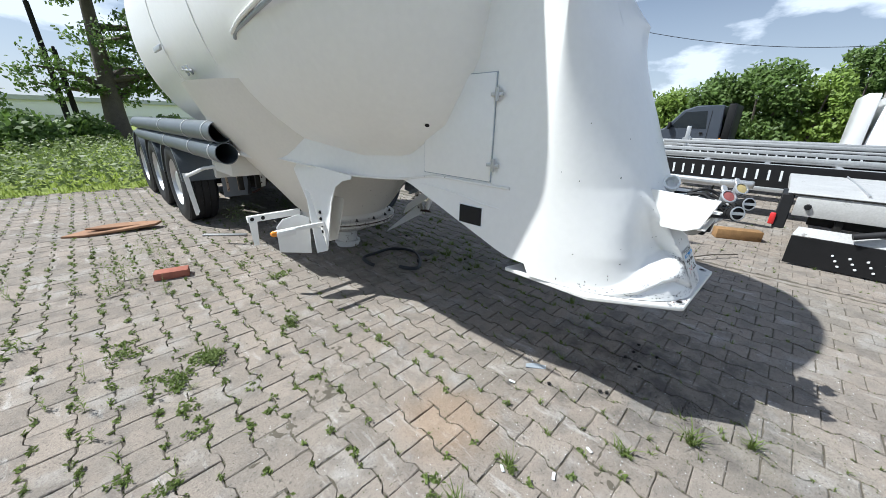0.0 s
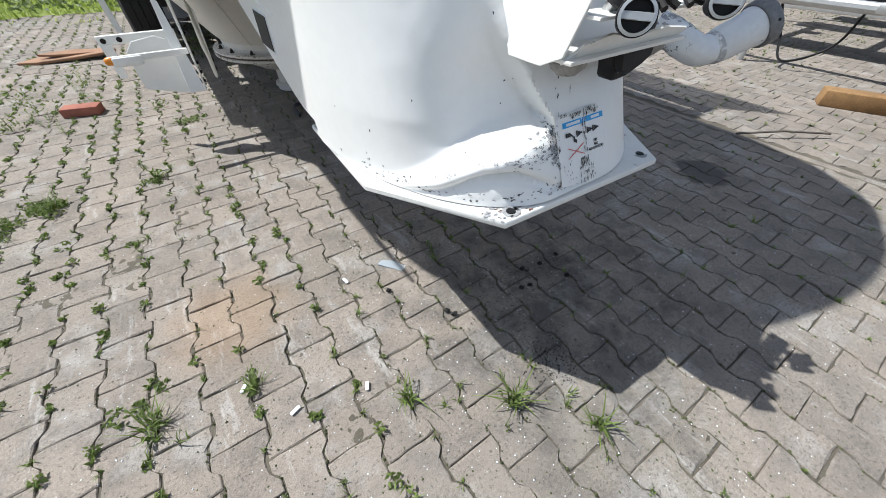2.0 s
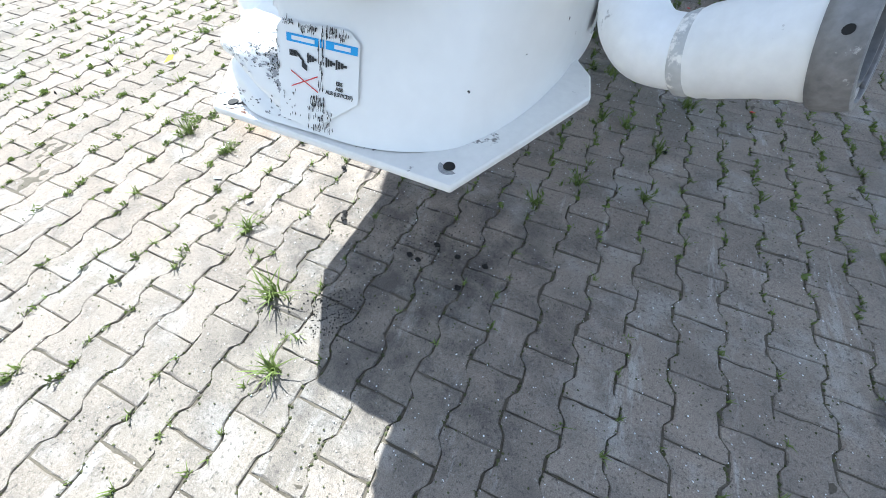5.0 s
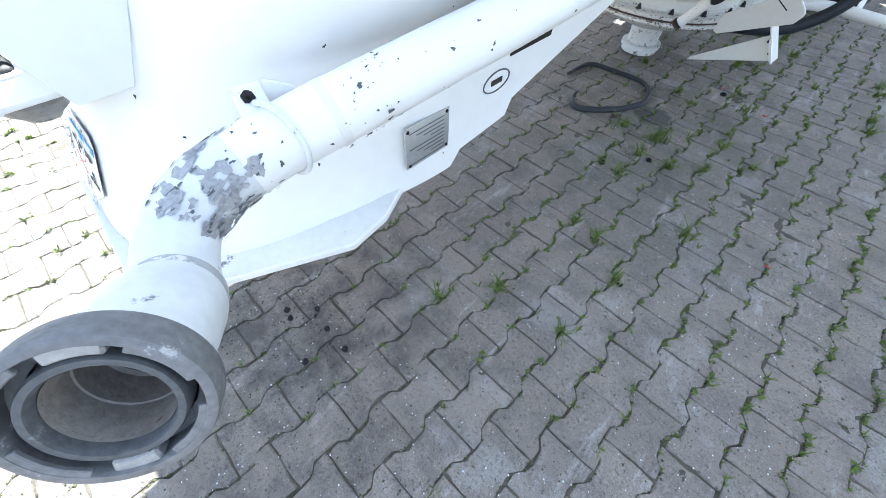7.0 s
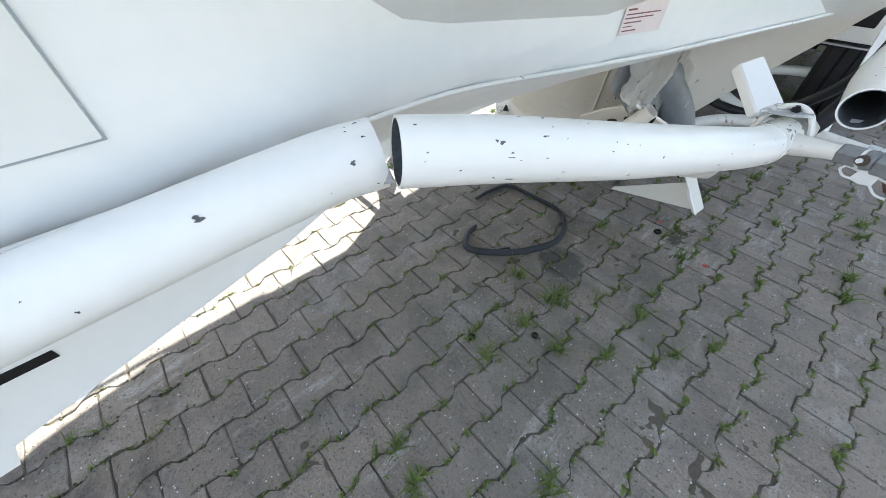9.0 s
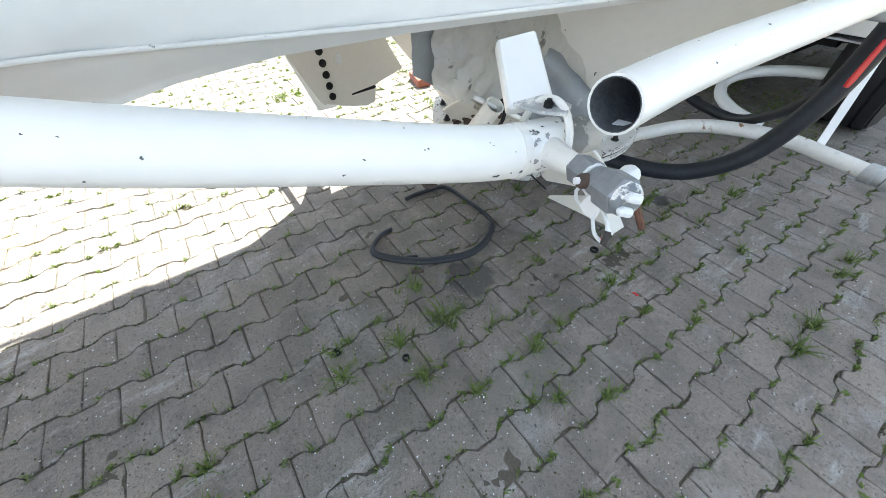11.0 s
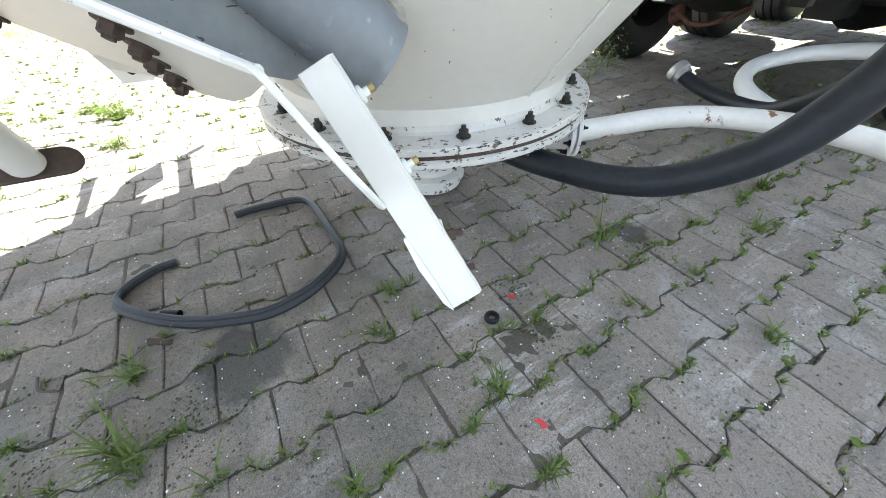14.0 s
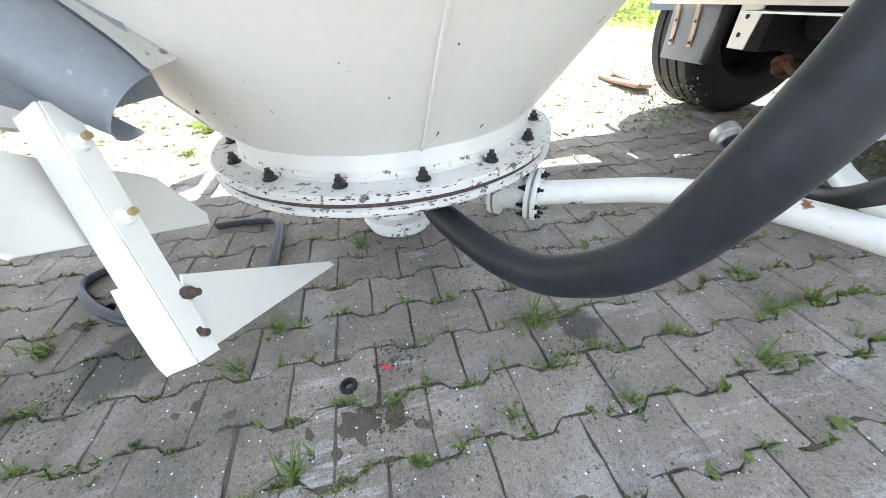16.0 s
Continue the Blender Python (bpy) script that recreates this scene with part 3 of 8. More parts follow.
def build_marks():
    """Plates and stickers on the nose."""
    mark = tp("black_label", B(1.4150, 1.4185, 1.143, 1.298, 0.826, 0.926, m=None), BLACK, "black square label with a white edge")
    tp("label_edge", B(1.4170, 1.4205, 1.137, 1.304, 0.820, 0.932), PAPER, parent=mark)
    tp("weld_seam", tube([(1.420, 1.62, 1.000), (1.420, 1.48, 0.992), (1.420, 1.365, 0.981), (1.420, 1.25, 0.966), (1.420, 1.157, 0.950), (1.421, 1.04, 0.943)], 0.0045, 8), WHITE)
    n = Vector((-0.481, -0.447, -0.754)).normalized()
    a = n.cross(Vector((0, 0, 1))).normalized()
    # small black disc drawn as the dot on the shell
    tp("drain_hole", lathe([(0, -0.004), (0.013, -0.004), (0.013, 0.002), (0, 0.003)], 16, frame_of((1.343, 1.494, 1.338), a, n.cross(a))), BLACK, "small round black dot")
    dp = tp("data_plate", B(2.351, 2.356, 0.69, 0.815, 0.705, 0.80, bevel=0.001), ALU, "grey metal data plate with unreadable lines of text")
    for k in range(9):
        w = 0.10 - 0.02 * ((k * 7) % 4)
        tp("text_bar", B(2.3555, 2.3565, 0.80 - w, 0.80, 0.712 + k * 0.0092, 0.7140 + k * 0.0092), GREY_CHIP, parent=dp)
    for y in (0.698, 0.807):
        for z in (0.712, 0.793):
            tp("rivet", lathe([(0, 0), (0.004, 0), (0.003, 0.002), (0, 0.0025)], 10, frame_of((2.356, y, z), (0, 1, 0), (0, 0, 1))), BLACK, parent=dp)
    # oval maker's mark, its letters as a bar
    oval = bmesh.new()
    o = [(0.046 * math.cos(k * math.pi / 16), 0.023 * math.sin(k * math.pi / 16)) for k in range(32)]
    path = [(2.3545, 0.972 + a, 0.795 + b) for a, b in o] + [(2.3545, 0.972 + o[0][0], 0.795)]
    ov = tp("oval_mark", tube(path, 0.0019, 6, bm=oval), GREY_CHIP, "oval maker's mark")
    tp("text_bar", B(2.3535, 2.3560, 0.953, 0.991, 0.789, 0.801), INK, parent=ov)
    tp("black_strip", B(2.3525, 2.3565, 1.01, 1.17, 0.838, 0.852), BLACK)
    nm = frame_of((2.5475, 2.140, 1.096), (0.282, 0.959, 0), (0, 0, 1))
    warn = tp("notice_sticker", prism([(0, 0), (0.108, 0), (0.112, 0.095), (0.004, 0.095)], 0.0006, nm @ pose(0, 0, 0.0012)), PINK, "faded pale pink notice sticker with small lines of text")
    for u0, u1, w, h in ((0.006, 0.042, 0.006, 0.002), (0.006, 0.030, 0.013, 0.0015), (0.006, 0.050, 0.019, 0.002), (0.006, 0.078, 0.026, 0.002), (0.008, 0.094, 0.032, 0.002), (0.008, 0.030, 0.039, 0.003), (0.028, 0.088, 0.056, 0.005), (0.044, 0.070, 0.067, 0.004)):
        tp("text_bar", prism([(u0, w), (u1, w), (u1, w + h), (u0, w + h)], 0.0004, nm @ pose(0, 0, 0.0018)), MAROON, parent=warn)
    # connection sticker on the front, leaning with the face
    a = math.atan(0.49)
    m = frame_of((1.805, front_y(0.66) - 0.004, 0.66), (1, 0, 0), (0, math.sin(a), math.cos(a)))
    base = tp("connection_sticker", prism([(0.018, -0.008), (0.10, -0.014), (0.198, 0.052), (0.197, 0.150), (0.176, 0.166), (0.03, 0.162), (0.02, 0.150)], 0.0006, m @ pose(0, 0, 0.0012)), WHITE, "scraped sticker showing trailer brake connections, blue header and black text")
    z = 0.0026

    def bar(x0, x1, y0, y1, mat, name="print", tilt=0.0):
        tp(name, prism([(x0, y0), (x1, y0 + tilt), (x1, y1 + tilt), (x0, y1)], 0.0006, m @ pose(0, 0, z)), mat, parent=base)

    for x0, x1 in ((0.043, 0.1125), (0.116, 0.119), (0.122, 0.1245), (0.1285, 0.194)):
        bar(x0, x1, 0.1315, 0.145, BLUE)
    z = 0.0034
    for x0, x1 in ((0.055, 0.105), (0.147, 0.180)):
        bar(x0, x1, 0.1350, 0.1415, PAPER, "header_bar")
    # coiled lines and plugs
    for k in range(6):
        bar(0.0490 + 0.0030 * k, 0.0512 + 0.0030 * k, 0.1085, 0.1185, INK)
    bar(0.066, 0.081, 0.112, 0.117, INK, tilt=-0.012)
    bar(0.076, 0.087, 0.094, 0.1035, INK, tilt=-0.006)
    for x0, w in ((0.0885, 1.0), (0.1285, 1.0), (0.1500, 1.15)):
        for k, (h, d) in enumerate(((0.016, 0.004), (0.012, 0.004), (0.009, 0.006), (0.004, 0.008))):
            x = x0 + 0.0046 * k * w
            bar(x, x + d * 0.8 * w, 0.1105 - h / 2, 0.1105 + h / 2, INK)
    # crossed-out drawing
    for p, q in (((0.0508, 0.056), (0.1109, 0.083)), ((0.0508, 0.083), (0.1109, 0.056))):
        d = (Vector(q) - Vector(p)).normalized()
        n = Vector((-d.y, d.x)) * 0.0009
        tp("cross_stroke", prism([(p[0] - n.x, p[1] - n.y), (q[0] - n.x, q[1] - n.y), (q[0] + n.x, q[1] + n.y), (p[0] + n.x, p[1] + n.y)], 0.0006, m @ pose(0, 0, z)), REDP, parent=base)
    for k, words in enumerate(("EBS", "ABS", "ALB (LSV/CDF)")):
        cu = bpy.data.curves.new("words", "FONT")
        cu.body, cu.size, cu.extrude, cu.align_x, cu.offset = words, 0.0093, 0.0003, "CENTER", 0.00018
        t = new("words", cu)
        dg = bpy.context.evaluated_depsgraph_get()
        me = bpy.data.meshes.new_from_object(t.evaluated_get(dg))
        bpy.data.objects.remove(t)
        me.materials.clear()
        me.materials.append(INK)
        ob = new("words", me)
        ob.parent = base
        ob.matrix_local = INV @ m @ pose(0.158, 0.0765 - 0.0094 * k, z)
    # black streaks where the film has been scraped off
    rng = random.Random(4)
    vs, fs = [], []
    for u0, u1, v0, v1, n, long in ((0.036, 0.060, 0.157, 0.165, 22, 0.004), (0.070, 0.111, 0.151, 0.161, 34, 0.007), (0.122, 0.175, 0.150, 0.164, 46, 0.009), (0.020, 0.026, 0.08, 0.15, 12, 0.010), (0.093, 0.127, 0.026, 0.046, 40, 0.011), (0.086, 0.146, -0.014, 0.026, 60, 0.010), (0.112, 0.124, 0.03, 0.15, 26, 0.014), (0.092, 0.118, -0.017, -0.013, 16, 0.002), (0.028, 0.07, 0.0, 0.05, 14, 0.006)):
        for k in range(n):
            u, v = rng.uniform(u0, u1), rng.uniform(v0, v1)
            w, h = rng.uniform(0.0004, 0.0016), long * rng.uniform(0.25, 0.8)
            p = m @ Vector((u, v, z + 0.0004))
            chip(vs, fs, p, m.col[0].xyz, m.col[1].xyz, w, h, rng, 0.0004)
    chips_part("scraped_film", vs, fs, INK, "black streaks where the sticker film is scraped")


build_marks()


def skin_frame(s, z, side):
    """Place and tangents on the nose, turned so that their cross product looks outwards."""
    e = 0.004
    p = neck_skin(s, z, side)
    u = neck_skin(s + e * 4, z, side) - neck_skin(s - e * 4, z, side)
    v = neck_skin(s, z + e, side) - neck_skin(s, z - e, side)
    out = p - Vector((CX, 1.2, z))
    if u.cross(v).dot(out) < 0:
        u = -u
    return p, u, v


def weather_nose():
    """Chips, scrapes and streaks in the nose's paint."""
    rng = random.Random(77)
    dark, grey = ([], []), ([], [])
    for k in range(70):
        side = rng.choice((-1, -1, 1))
        s, z = rng.uniform(0.05, 2.7), 0.66 + 0.75 * rng.random() ** 1.6
        if s > 2 and z < wall_base(s - 2, side) + 0.02:
            continue
        p, u, v = skin_frame(s, z, side)
        w = rng.uniform(0.0012, 0.0035)
        chip(*dark, p, u, v, w, w * rng.uniform(0.8, 2.2), rng)
    # scuffs on the fold, and rubbed metal over them
    for k in range(900):
        c = min(max(rng.gauss(0.42, 0.24), 0.0), 1.0)
        s = 0.66 + 0.52 * c
        z = float(np.interp(s, [0.66, 0.85, 1.04, 1.18], [0.742, 0.750, 0.752, 0.735])) + 0.016 * rng.gauss(0, 1)
        if k % 5 == 0:
            s = rng.uniform(0.7, 1.5)
            z = float(np.interp(s, [0.66, 1.1, 1.3, 1.44, 1.5], [0.68, 0.742, 0.735, 0.69, 0.675])) + 0.003 * rng.gauss(0, 1)
        p, u, v = skin_frame(s, z, -1)
        w = 0.0007 + 0.0052 * rng.random() ** 2.2
        chip(*(dark if k % 4 == 0 else grey), p, u, v, w * (0.55 if k % 4 == 0 else 1.3), w * rng.uniform(0.3, 0.8), rng, 0.0014 if k % 4 else 0.0018)
    # chips along the foot, where the nose meets the plate
    for k in range(120):
        s, z = rng.uniform(0.2, 1.75), 0.645 + 0.02 * rng.random()
        p, u, v = skin_frame(s, z, -1)
        w = rng.uniform(0.0015, 0.006)
        chip(*(dark if k % 2 else grey), p, u, v, w, w * 0.5, rng)
    # streaks down the front
    for k in range(9):
        s = rng.choice((0.352, 0.357, 0.362)) if k < 7 else rng.uniform(0.0, 0.9)
        z = rng.uniform(0.79, 0.93)
        p, u, v = skin_frame(s, z, -1)
        chip(*dark, p, u, v, 0.0011, rng.uniform(0.004, 0.010), rng)
    chips_part("chipped_paint", *dark, INK, "small dark chips and scrapes in the white paint")
    chips_part("rubbed_metal", *grey, SCUFF, "grey rubbed metal where the paint is scraped off")


SCUFF = material("scuffed_grey", (0.36, 0.36, 0.37), 0.55, 0.3, var=0.3, scale=60, fine=240, bump=0.3)
weather_nose()


def weather_plate():
    """Rubbed and rusty marks on the coupling plate and dirt on the hopper."""
    rng = random.Random(13)
    rub, rust, dark = ([], []), ([], []), ([], [])
    for k in range(170):
        x, y = rng.gauss(1.675, 0.055), rng.gauss(0.235, 0.045)
        if y < 0.192 or x < 1.60:
            continue
        w = rng.uniform(0.002, 0.009)
        chip(*(rust if k % 3 == 0 else rub), Vector((x, y, 0.6325)), (1, 0, 0), (0, 1, 0), w, w * rng.uniform(0.3, 0.8), rng, 0.0012 + 0.0003 * (k % 3))
    for k in range(110):
        a, f = radians(rng.uniform(-110, 40)), rng.random() ** 1.4
        r, z = 0.50 + 0.62 * f, 0.50 + 0.80 * f
        n = Vector((math.cos(a) * 0.79, math.sin(a) * 0.79, -0.61))
        side = Vector((-math.sin(a), math.cos(a), 0))
        w = rng.choice((0.0012, 0.0016, 0.0022, 0.004))
        chip(*dark, Vector((1.93 + r * math.cos(a), 3.42 + r * math.sin(a), z)) + n * 0.002, side, n.cross(side), w, w * rng.uniform(0.8, 3.0), rng, 0.001)
    chips_part("rubbed_metal", *rub, SCUFF, "rubbed grey marks on the plate")
    chips_part("rust_marks", *rust, RUST, "small rusty marks on the plate")
    chips_part("dirt_marks", *dark, GREY_CHIP, "small dark marks on the hopper")


weather_plate()


def build_plate():
    pts = [(1.629, 0.188), (2.214, 0.165), (2.305, 0.330), (2.400, 0.505), (2.385, 0.60), (2.32, 0.72), (1.436, 0.98), (1.424, 0.524)]
    bm = prism(pts, 0.020, Matrix.Translation((0, 0, 0.612)), 0.004)
    for v in bm.verts:
        v.co.z += 0.17 * max(0.0, v.co.x - 2.23)
    plate = tp("coupling_plate", bm, WHITE_WORN, "chipped white steel coupling plate with bolt holes")
    for x, y in ((1.668, 0.215), (2.193, 0.212)):
        # black disc on the plate, standing for the shade in the hole
        bm = lathe([(0.0, 0), (0.012, 0), (0.011, 0.002), (0.0, 0.002)], 20, Matrix.Translation((x, y, 0.6345)))
        tp("bolt_hole", bm, BLACK, parent=plate)
        tp("bare_ring", lathe([(0.012, 0), (0.022, 0), (0.022, 0.0015), (0.012, 0.0015)], 20, Matrix.Translation((x, y, 0.6325))), SCUFF, parent=plate)


build_plate()


RUST_DULL = material("brown_rusted_bolt", (0.085, 0.06, 0.048), 0.8, 0.2, var=0.3, scale=20, fine=90, bump=0.4)
RUST_BLACK = material("dark_oily_bolt", (0.030, 0.027, 0.024), 0.55, 0.3, var=0.5, scale=40, fine=160, bump=0.4, spots=(0.085, 0.045, 0.025), spot_amount=0.12, spot_scale=30)
FLANGE = material("flaking_flange_paint", (0.66, 0.64, 0.60), 0.45, var=0.08, scale=6, fine=60, bump=0.12, spots=(0.15, 0.11, 0.08), spot_amount=0.155, spot_scale=26)


def flake_flange():
    """Rust and bare metal along the rims of the hopper's flange."""
    rng = random.Random(61)
    rust, dark = ([], []), ([], [])
    for k in range(620):
        a = rng.uniform(0, 2 * math.pi)
        z = rng.choice((0.3455, 0.350, 0.362, 0.366, 0.381, 0.394, 0.397)) + rng.gauss(0, 0.0022)
        out = Vector((math.cos(a), math.sin(a), 0))
        side = Vector((-math.sin(a), math.cos(a), 0))
        w = rng.uniform(0.002, 0.011)
        chip(*(rust if k % 2 else dark), Vector((1.93, 3.42, z)) + out * 0.5362, side, Vector((0, 0, 1)), w, rng.uniform(0.0010, 0.0034), rng, 0.0008 + 0.0003 * (k % 3))
    for k in range(150):
        a, r = rng.uniform(0, 2 * math.pi), 0.533 - abs(rng.gauss(0, 0.012))
        p = Vector((1.93 + r * math.cos(a), 3.42 + r * math.sin(a), 0.3986))
        side = Vector((-math.sin(a), math.cos(a), 0))
        w = rng.uniform(0.002, 0.008)
        chip(*dark, p, side, Vector((0, 0, 1)).cross(side), w, w * rng.uniform(0.2, 0.6), rng, 0.0012)
    chips_part("rust_marks", *rust, RUST_DULL, "rusty flakes along the flange rims")
    chips_part("rubbed_metal", *dark, GREY_CHIP, "dark chips along the flange rims")


def build_hopper():
    at = Matrix.Translation((1.93, 3.42, 0))
    cone = tp("hopper_cone", lathe([(0.455, 0.42), (0.46, 0.46), (0.50, 0.50), (0.62, 0.66), (0.86, 0.96), (1.12, 1.30), (1.26, 1.6)], 64, at), CREAM, "cream-white conical discharge hopper")
    fl = tp("hopper_flange", lathe([(0.40, 0.345), (0.532, 0.345), (0.536, 0.349), (0.536, 0.362), (0.531, 0.366), (0.518, 0.367), (0.518, 0.377), (0.531, 0.378), (0.536, 0.381), (0.536, 0.394), (0.531, 0.398), (0.462, 0.399), (0.455, 0.405), (0.452, 0.43)], 72, at), FLANGE, "white flange with flaking paint", parent=cone)
    # rust-brown ring that also puts the gap's shade into colour
    tp("gasket", lathe([(0.517, 0.366), (0.528, 0.367), (0.529, 0.377), (0.517, 0.378)], 72, at), RUST_DULL, "dark rusty ring standing for the shaded gap between the flange plates", parent=cone)
    for a in (-62, 5, 75, 160, 230):
        ca, sa = math.cos(radians(a)), math.sin(radians(a))
        tp("weld_seam", tube([(1.93 + r * ca, 3.42 + r * sa, z) for r, z in ((0.463, 0.46), (0.502, 0.50), (0.622, 0.66), (0.862, 0.96), (1.122, 1.30))], 0.0045, 6), CREAM, parent=cone)
    me = bpy.data.meshes.new("flange_bolt")
    b = bolt_mesh(0.0118, 0.017, 0.010)
    b.to_mesh(me)
    me.materials.append(RUST_BLACK)
    for k in range(16):
        a = 2 * math.pi * (k + 0.19) / 16
        shared("flange_bolt", me, INV @ Matrix.Translation((1.93 + 0.483 * math.cos(a), 3.42 + 0.483 * math.sin(a), 0.400)), cone)
    tp("discharge_bowl", lathe([(0.40, 0.346), (0.36, 0.29), (0.22, 0.22), (0.11, 0.19), (0.105, 0.075), (0.138, 0.070), (0.140, 0.045), (0.118, 0.040), (0.125, 0.030), (0.125, 0.012), (0.0, 0.012)], 40, at), FLANGE, "cream steel discharge bowl", parent=cone)


build_hopper()
flake_flange()


def build_wheels():
    for y in (5.80, 7.11, 8.42):
        for side in (-1, 1):
            x = CX + side * 0.925
            m = Matrix.Translation((x, y, 0.52)) @ pose(0, 0, 0, 0, 90 * side, 0)
            w = 0.19
            prof = [(0.30, -w + 0.03), (0.36, -w), (0.46, -w + 0.005), (0.505, -w + 0.03)]
            for k in range(4):
                z0 = -w + 0.05 + k * 0.076
                prof += [(0.52, z0), (0.52, z0 + 0.058), (0.508, z0 + 0.062), (0.508, z0 + 0.072)]
            prof += [(0.505, w - 0.03), (0.46, w - 0.005), (0.36, w), (0.30, w - 0.03)]
            wheel = tp("wheel", lathe([(0.30, -0.17), (0.285, -0.12), (0.27, 0.03), (0.16, 0.05), (0.15, 0.10), (0.0, 0.11)], 40, m), DARK)
            tp("tyre", lathe(prof, 64, m), RUBBER, "worn black truck tyre", parent=wheel)
            tp("rim", lathe([(0.30, 0.17), (0.29, 0.16), (0.275, 0.10), (0.21, 0.07), (0.15, 0.10), (0.14, 0.15), (0.0, 0.16)], 40, m), STEEL, parent=wheel)
            # mudguard: an arched strip with rolled edges
            bm = bmesh.new()
            rows = []
            for k in range(19):
                a = radians(8 + k * 164 / 18)
                rows.append([bm.verts.new((x + dx, y + (0.575 + dr) * math.cos(a), 0.52 + (0.575 + dr) * math.sin(a))) for dx, dr in ((-0.20, -0.03), (-0.20, 0), (0.20, 0), (0.20, -0.03), (0.195, -0.03), (0.195, -0.006), (-0.195, -0.006), (-0.195, -0.03))])
            for a, b in zip(rows, rows[1:]):
                for k in range(8):
                    bm.faces.new((a[k], a[(k + 1) % 8], b[(k + 1) % 8], b[k]))
            tp("mudguard", bm, TUBE, "dark grey plastic mudguard")
    tp("chassis_beam", B(1.45, 1.60, 4.2, 8.8, 0.95, 1.20, bevel=0.01), DARK)
    tp("chassis_beam", B(2.27, 2.42, 4.2, 8.8, 0.95, 1.20, bevel=0.01), DARK)
    for y in (5.80, 7.11, 8.42):
        tp("axle", tube([(1.05, y, 0.52), (2.82, y, 0.52)], 0.065, 16), DARK)


build_wheels()


def build_tubes():
    for x, z in ((0.842, 1.235), (0.860, 1.065)):
        bm = tube([(x, 3.42, z), (x, 8.0, z)], 0.088, 28, wall=0.006)
        t = tp("hose_carrier_tube", bm, TUBE, "dark grey hose storage tube")
        for y in (3.62, 4.35, 5.6):
            tp("clamp_band", tube([(x, y, z), (x, y + 0.03, z)], 0.092, 28, wall=0.005), STEEL, parent=t)


build_tubes()


LINING = material("scaly_pipe_inside", (0.11, 0.12, 0.132), 0.7, 0.2, var=0.4, scale=30, fine=150, bump=0.6, spots=(0.16, 0.19, 0.22), spot_amount=0.12, spot_scale=40)
SEAL_GREY = material("grey_rubber_seal", (0.085, 0.088, 0.094), 0.6, 0.1, var=0.4, scale=24, fine=140, bump=0.25, spots=(0.17, 0.17, 0.17), spot_amount=0.10, spot_scale=30)
RING = material("weathered_cast_metal", (0.185, 0.185, 0.19), 0.6, 0.35, var=0.38, scale=16, fine=120, bump=0.4, spots=(0.42, 0.42, 0.42), spot_amount=0.12, spot_scale=26)
BORE = material("rust_tinged_bore", (0.30, 0.275, 0.25), 0.55, 0.2, var=0.3, scale=18, fine=120, bump=0.3, spots=(0.16, 0.10, 0.06), spot_amount=0.14, spot_scale=28)
NUT_GREY = material("bare_grey_nut", (0.235, 0.245, 0.265), 0.5, 0.3, var=0.18, scale=20, fine=120, bump=0.15, spots=(0.76, 0.76, 0.75), spot_amount=0.11, spot_scale=16)
LUG = material("worn_lug_metal", (0.37, 0.36, 0.345), 0.6, 0.35, var=0.3, scale=26, fine=140, bump=0.4, spots=(0.13, 0.12, 0.11), spot_amount=0.11, spot_scale=45)
SCRAPED = material("scraped_white_paint", (0.70, 0.71, 0.72), 0.42, 0.05, var=0.08, scale=10, fine=70, bump=0.12, spots=(0.20, 0.205, 0.21), spot_amount=0.13, spot_scale=20)
BLOTCHY_GREY = material("scraped_pipe_paint", (0.42, 0.43, 0.44), 0.55, 0.15, var=0.18, scale=14, fine=90, bump=0.3, spots=(0.74, 0.73, 0.71), spot_amount=0.20, spot_scale=18)
BLOTCHY = material("peeling_valve_paint", (0.20, 0.22, 0.24), 0.5, 0.3, var=0.15, scale=20, fine=120, bump=0.15, spots=(0.78, 0.78, 0.77), spot_amount=0.24, spot_scale=30)


PIPE_A = [(2.400, 0.40, 0.916), (2.404, 0.46, 0.926), (2.425, 0.55, 0.945), (2.443, 0.70, 0.964), (2.461, 0.85, 0.982), (2.490, 1.15, 1.018), (2.521, 1.50, 1.051), (2.545, 1.595, 1.060)]
PIPE_B = [(2.594, 1.59, 1.083), (2.650, 1.70, 1.068), (2.729, 1.90, 1.023), (2.796, 2.15, 0.961), (2.822, 2.25, 0.938), (2.836, 2.31, 0.929), (2.848, 2.375, 0.927)]


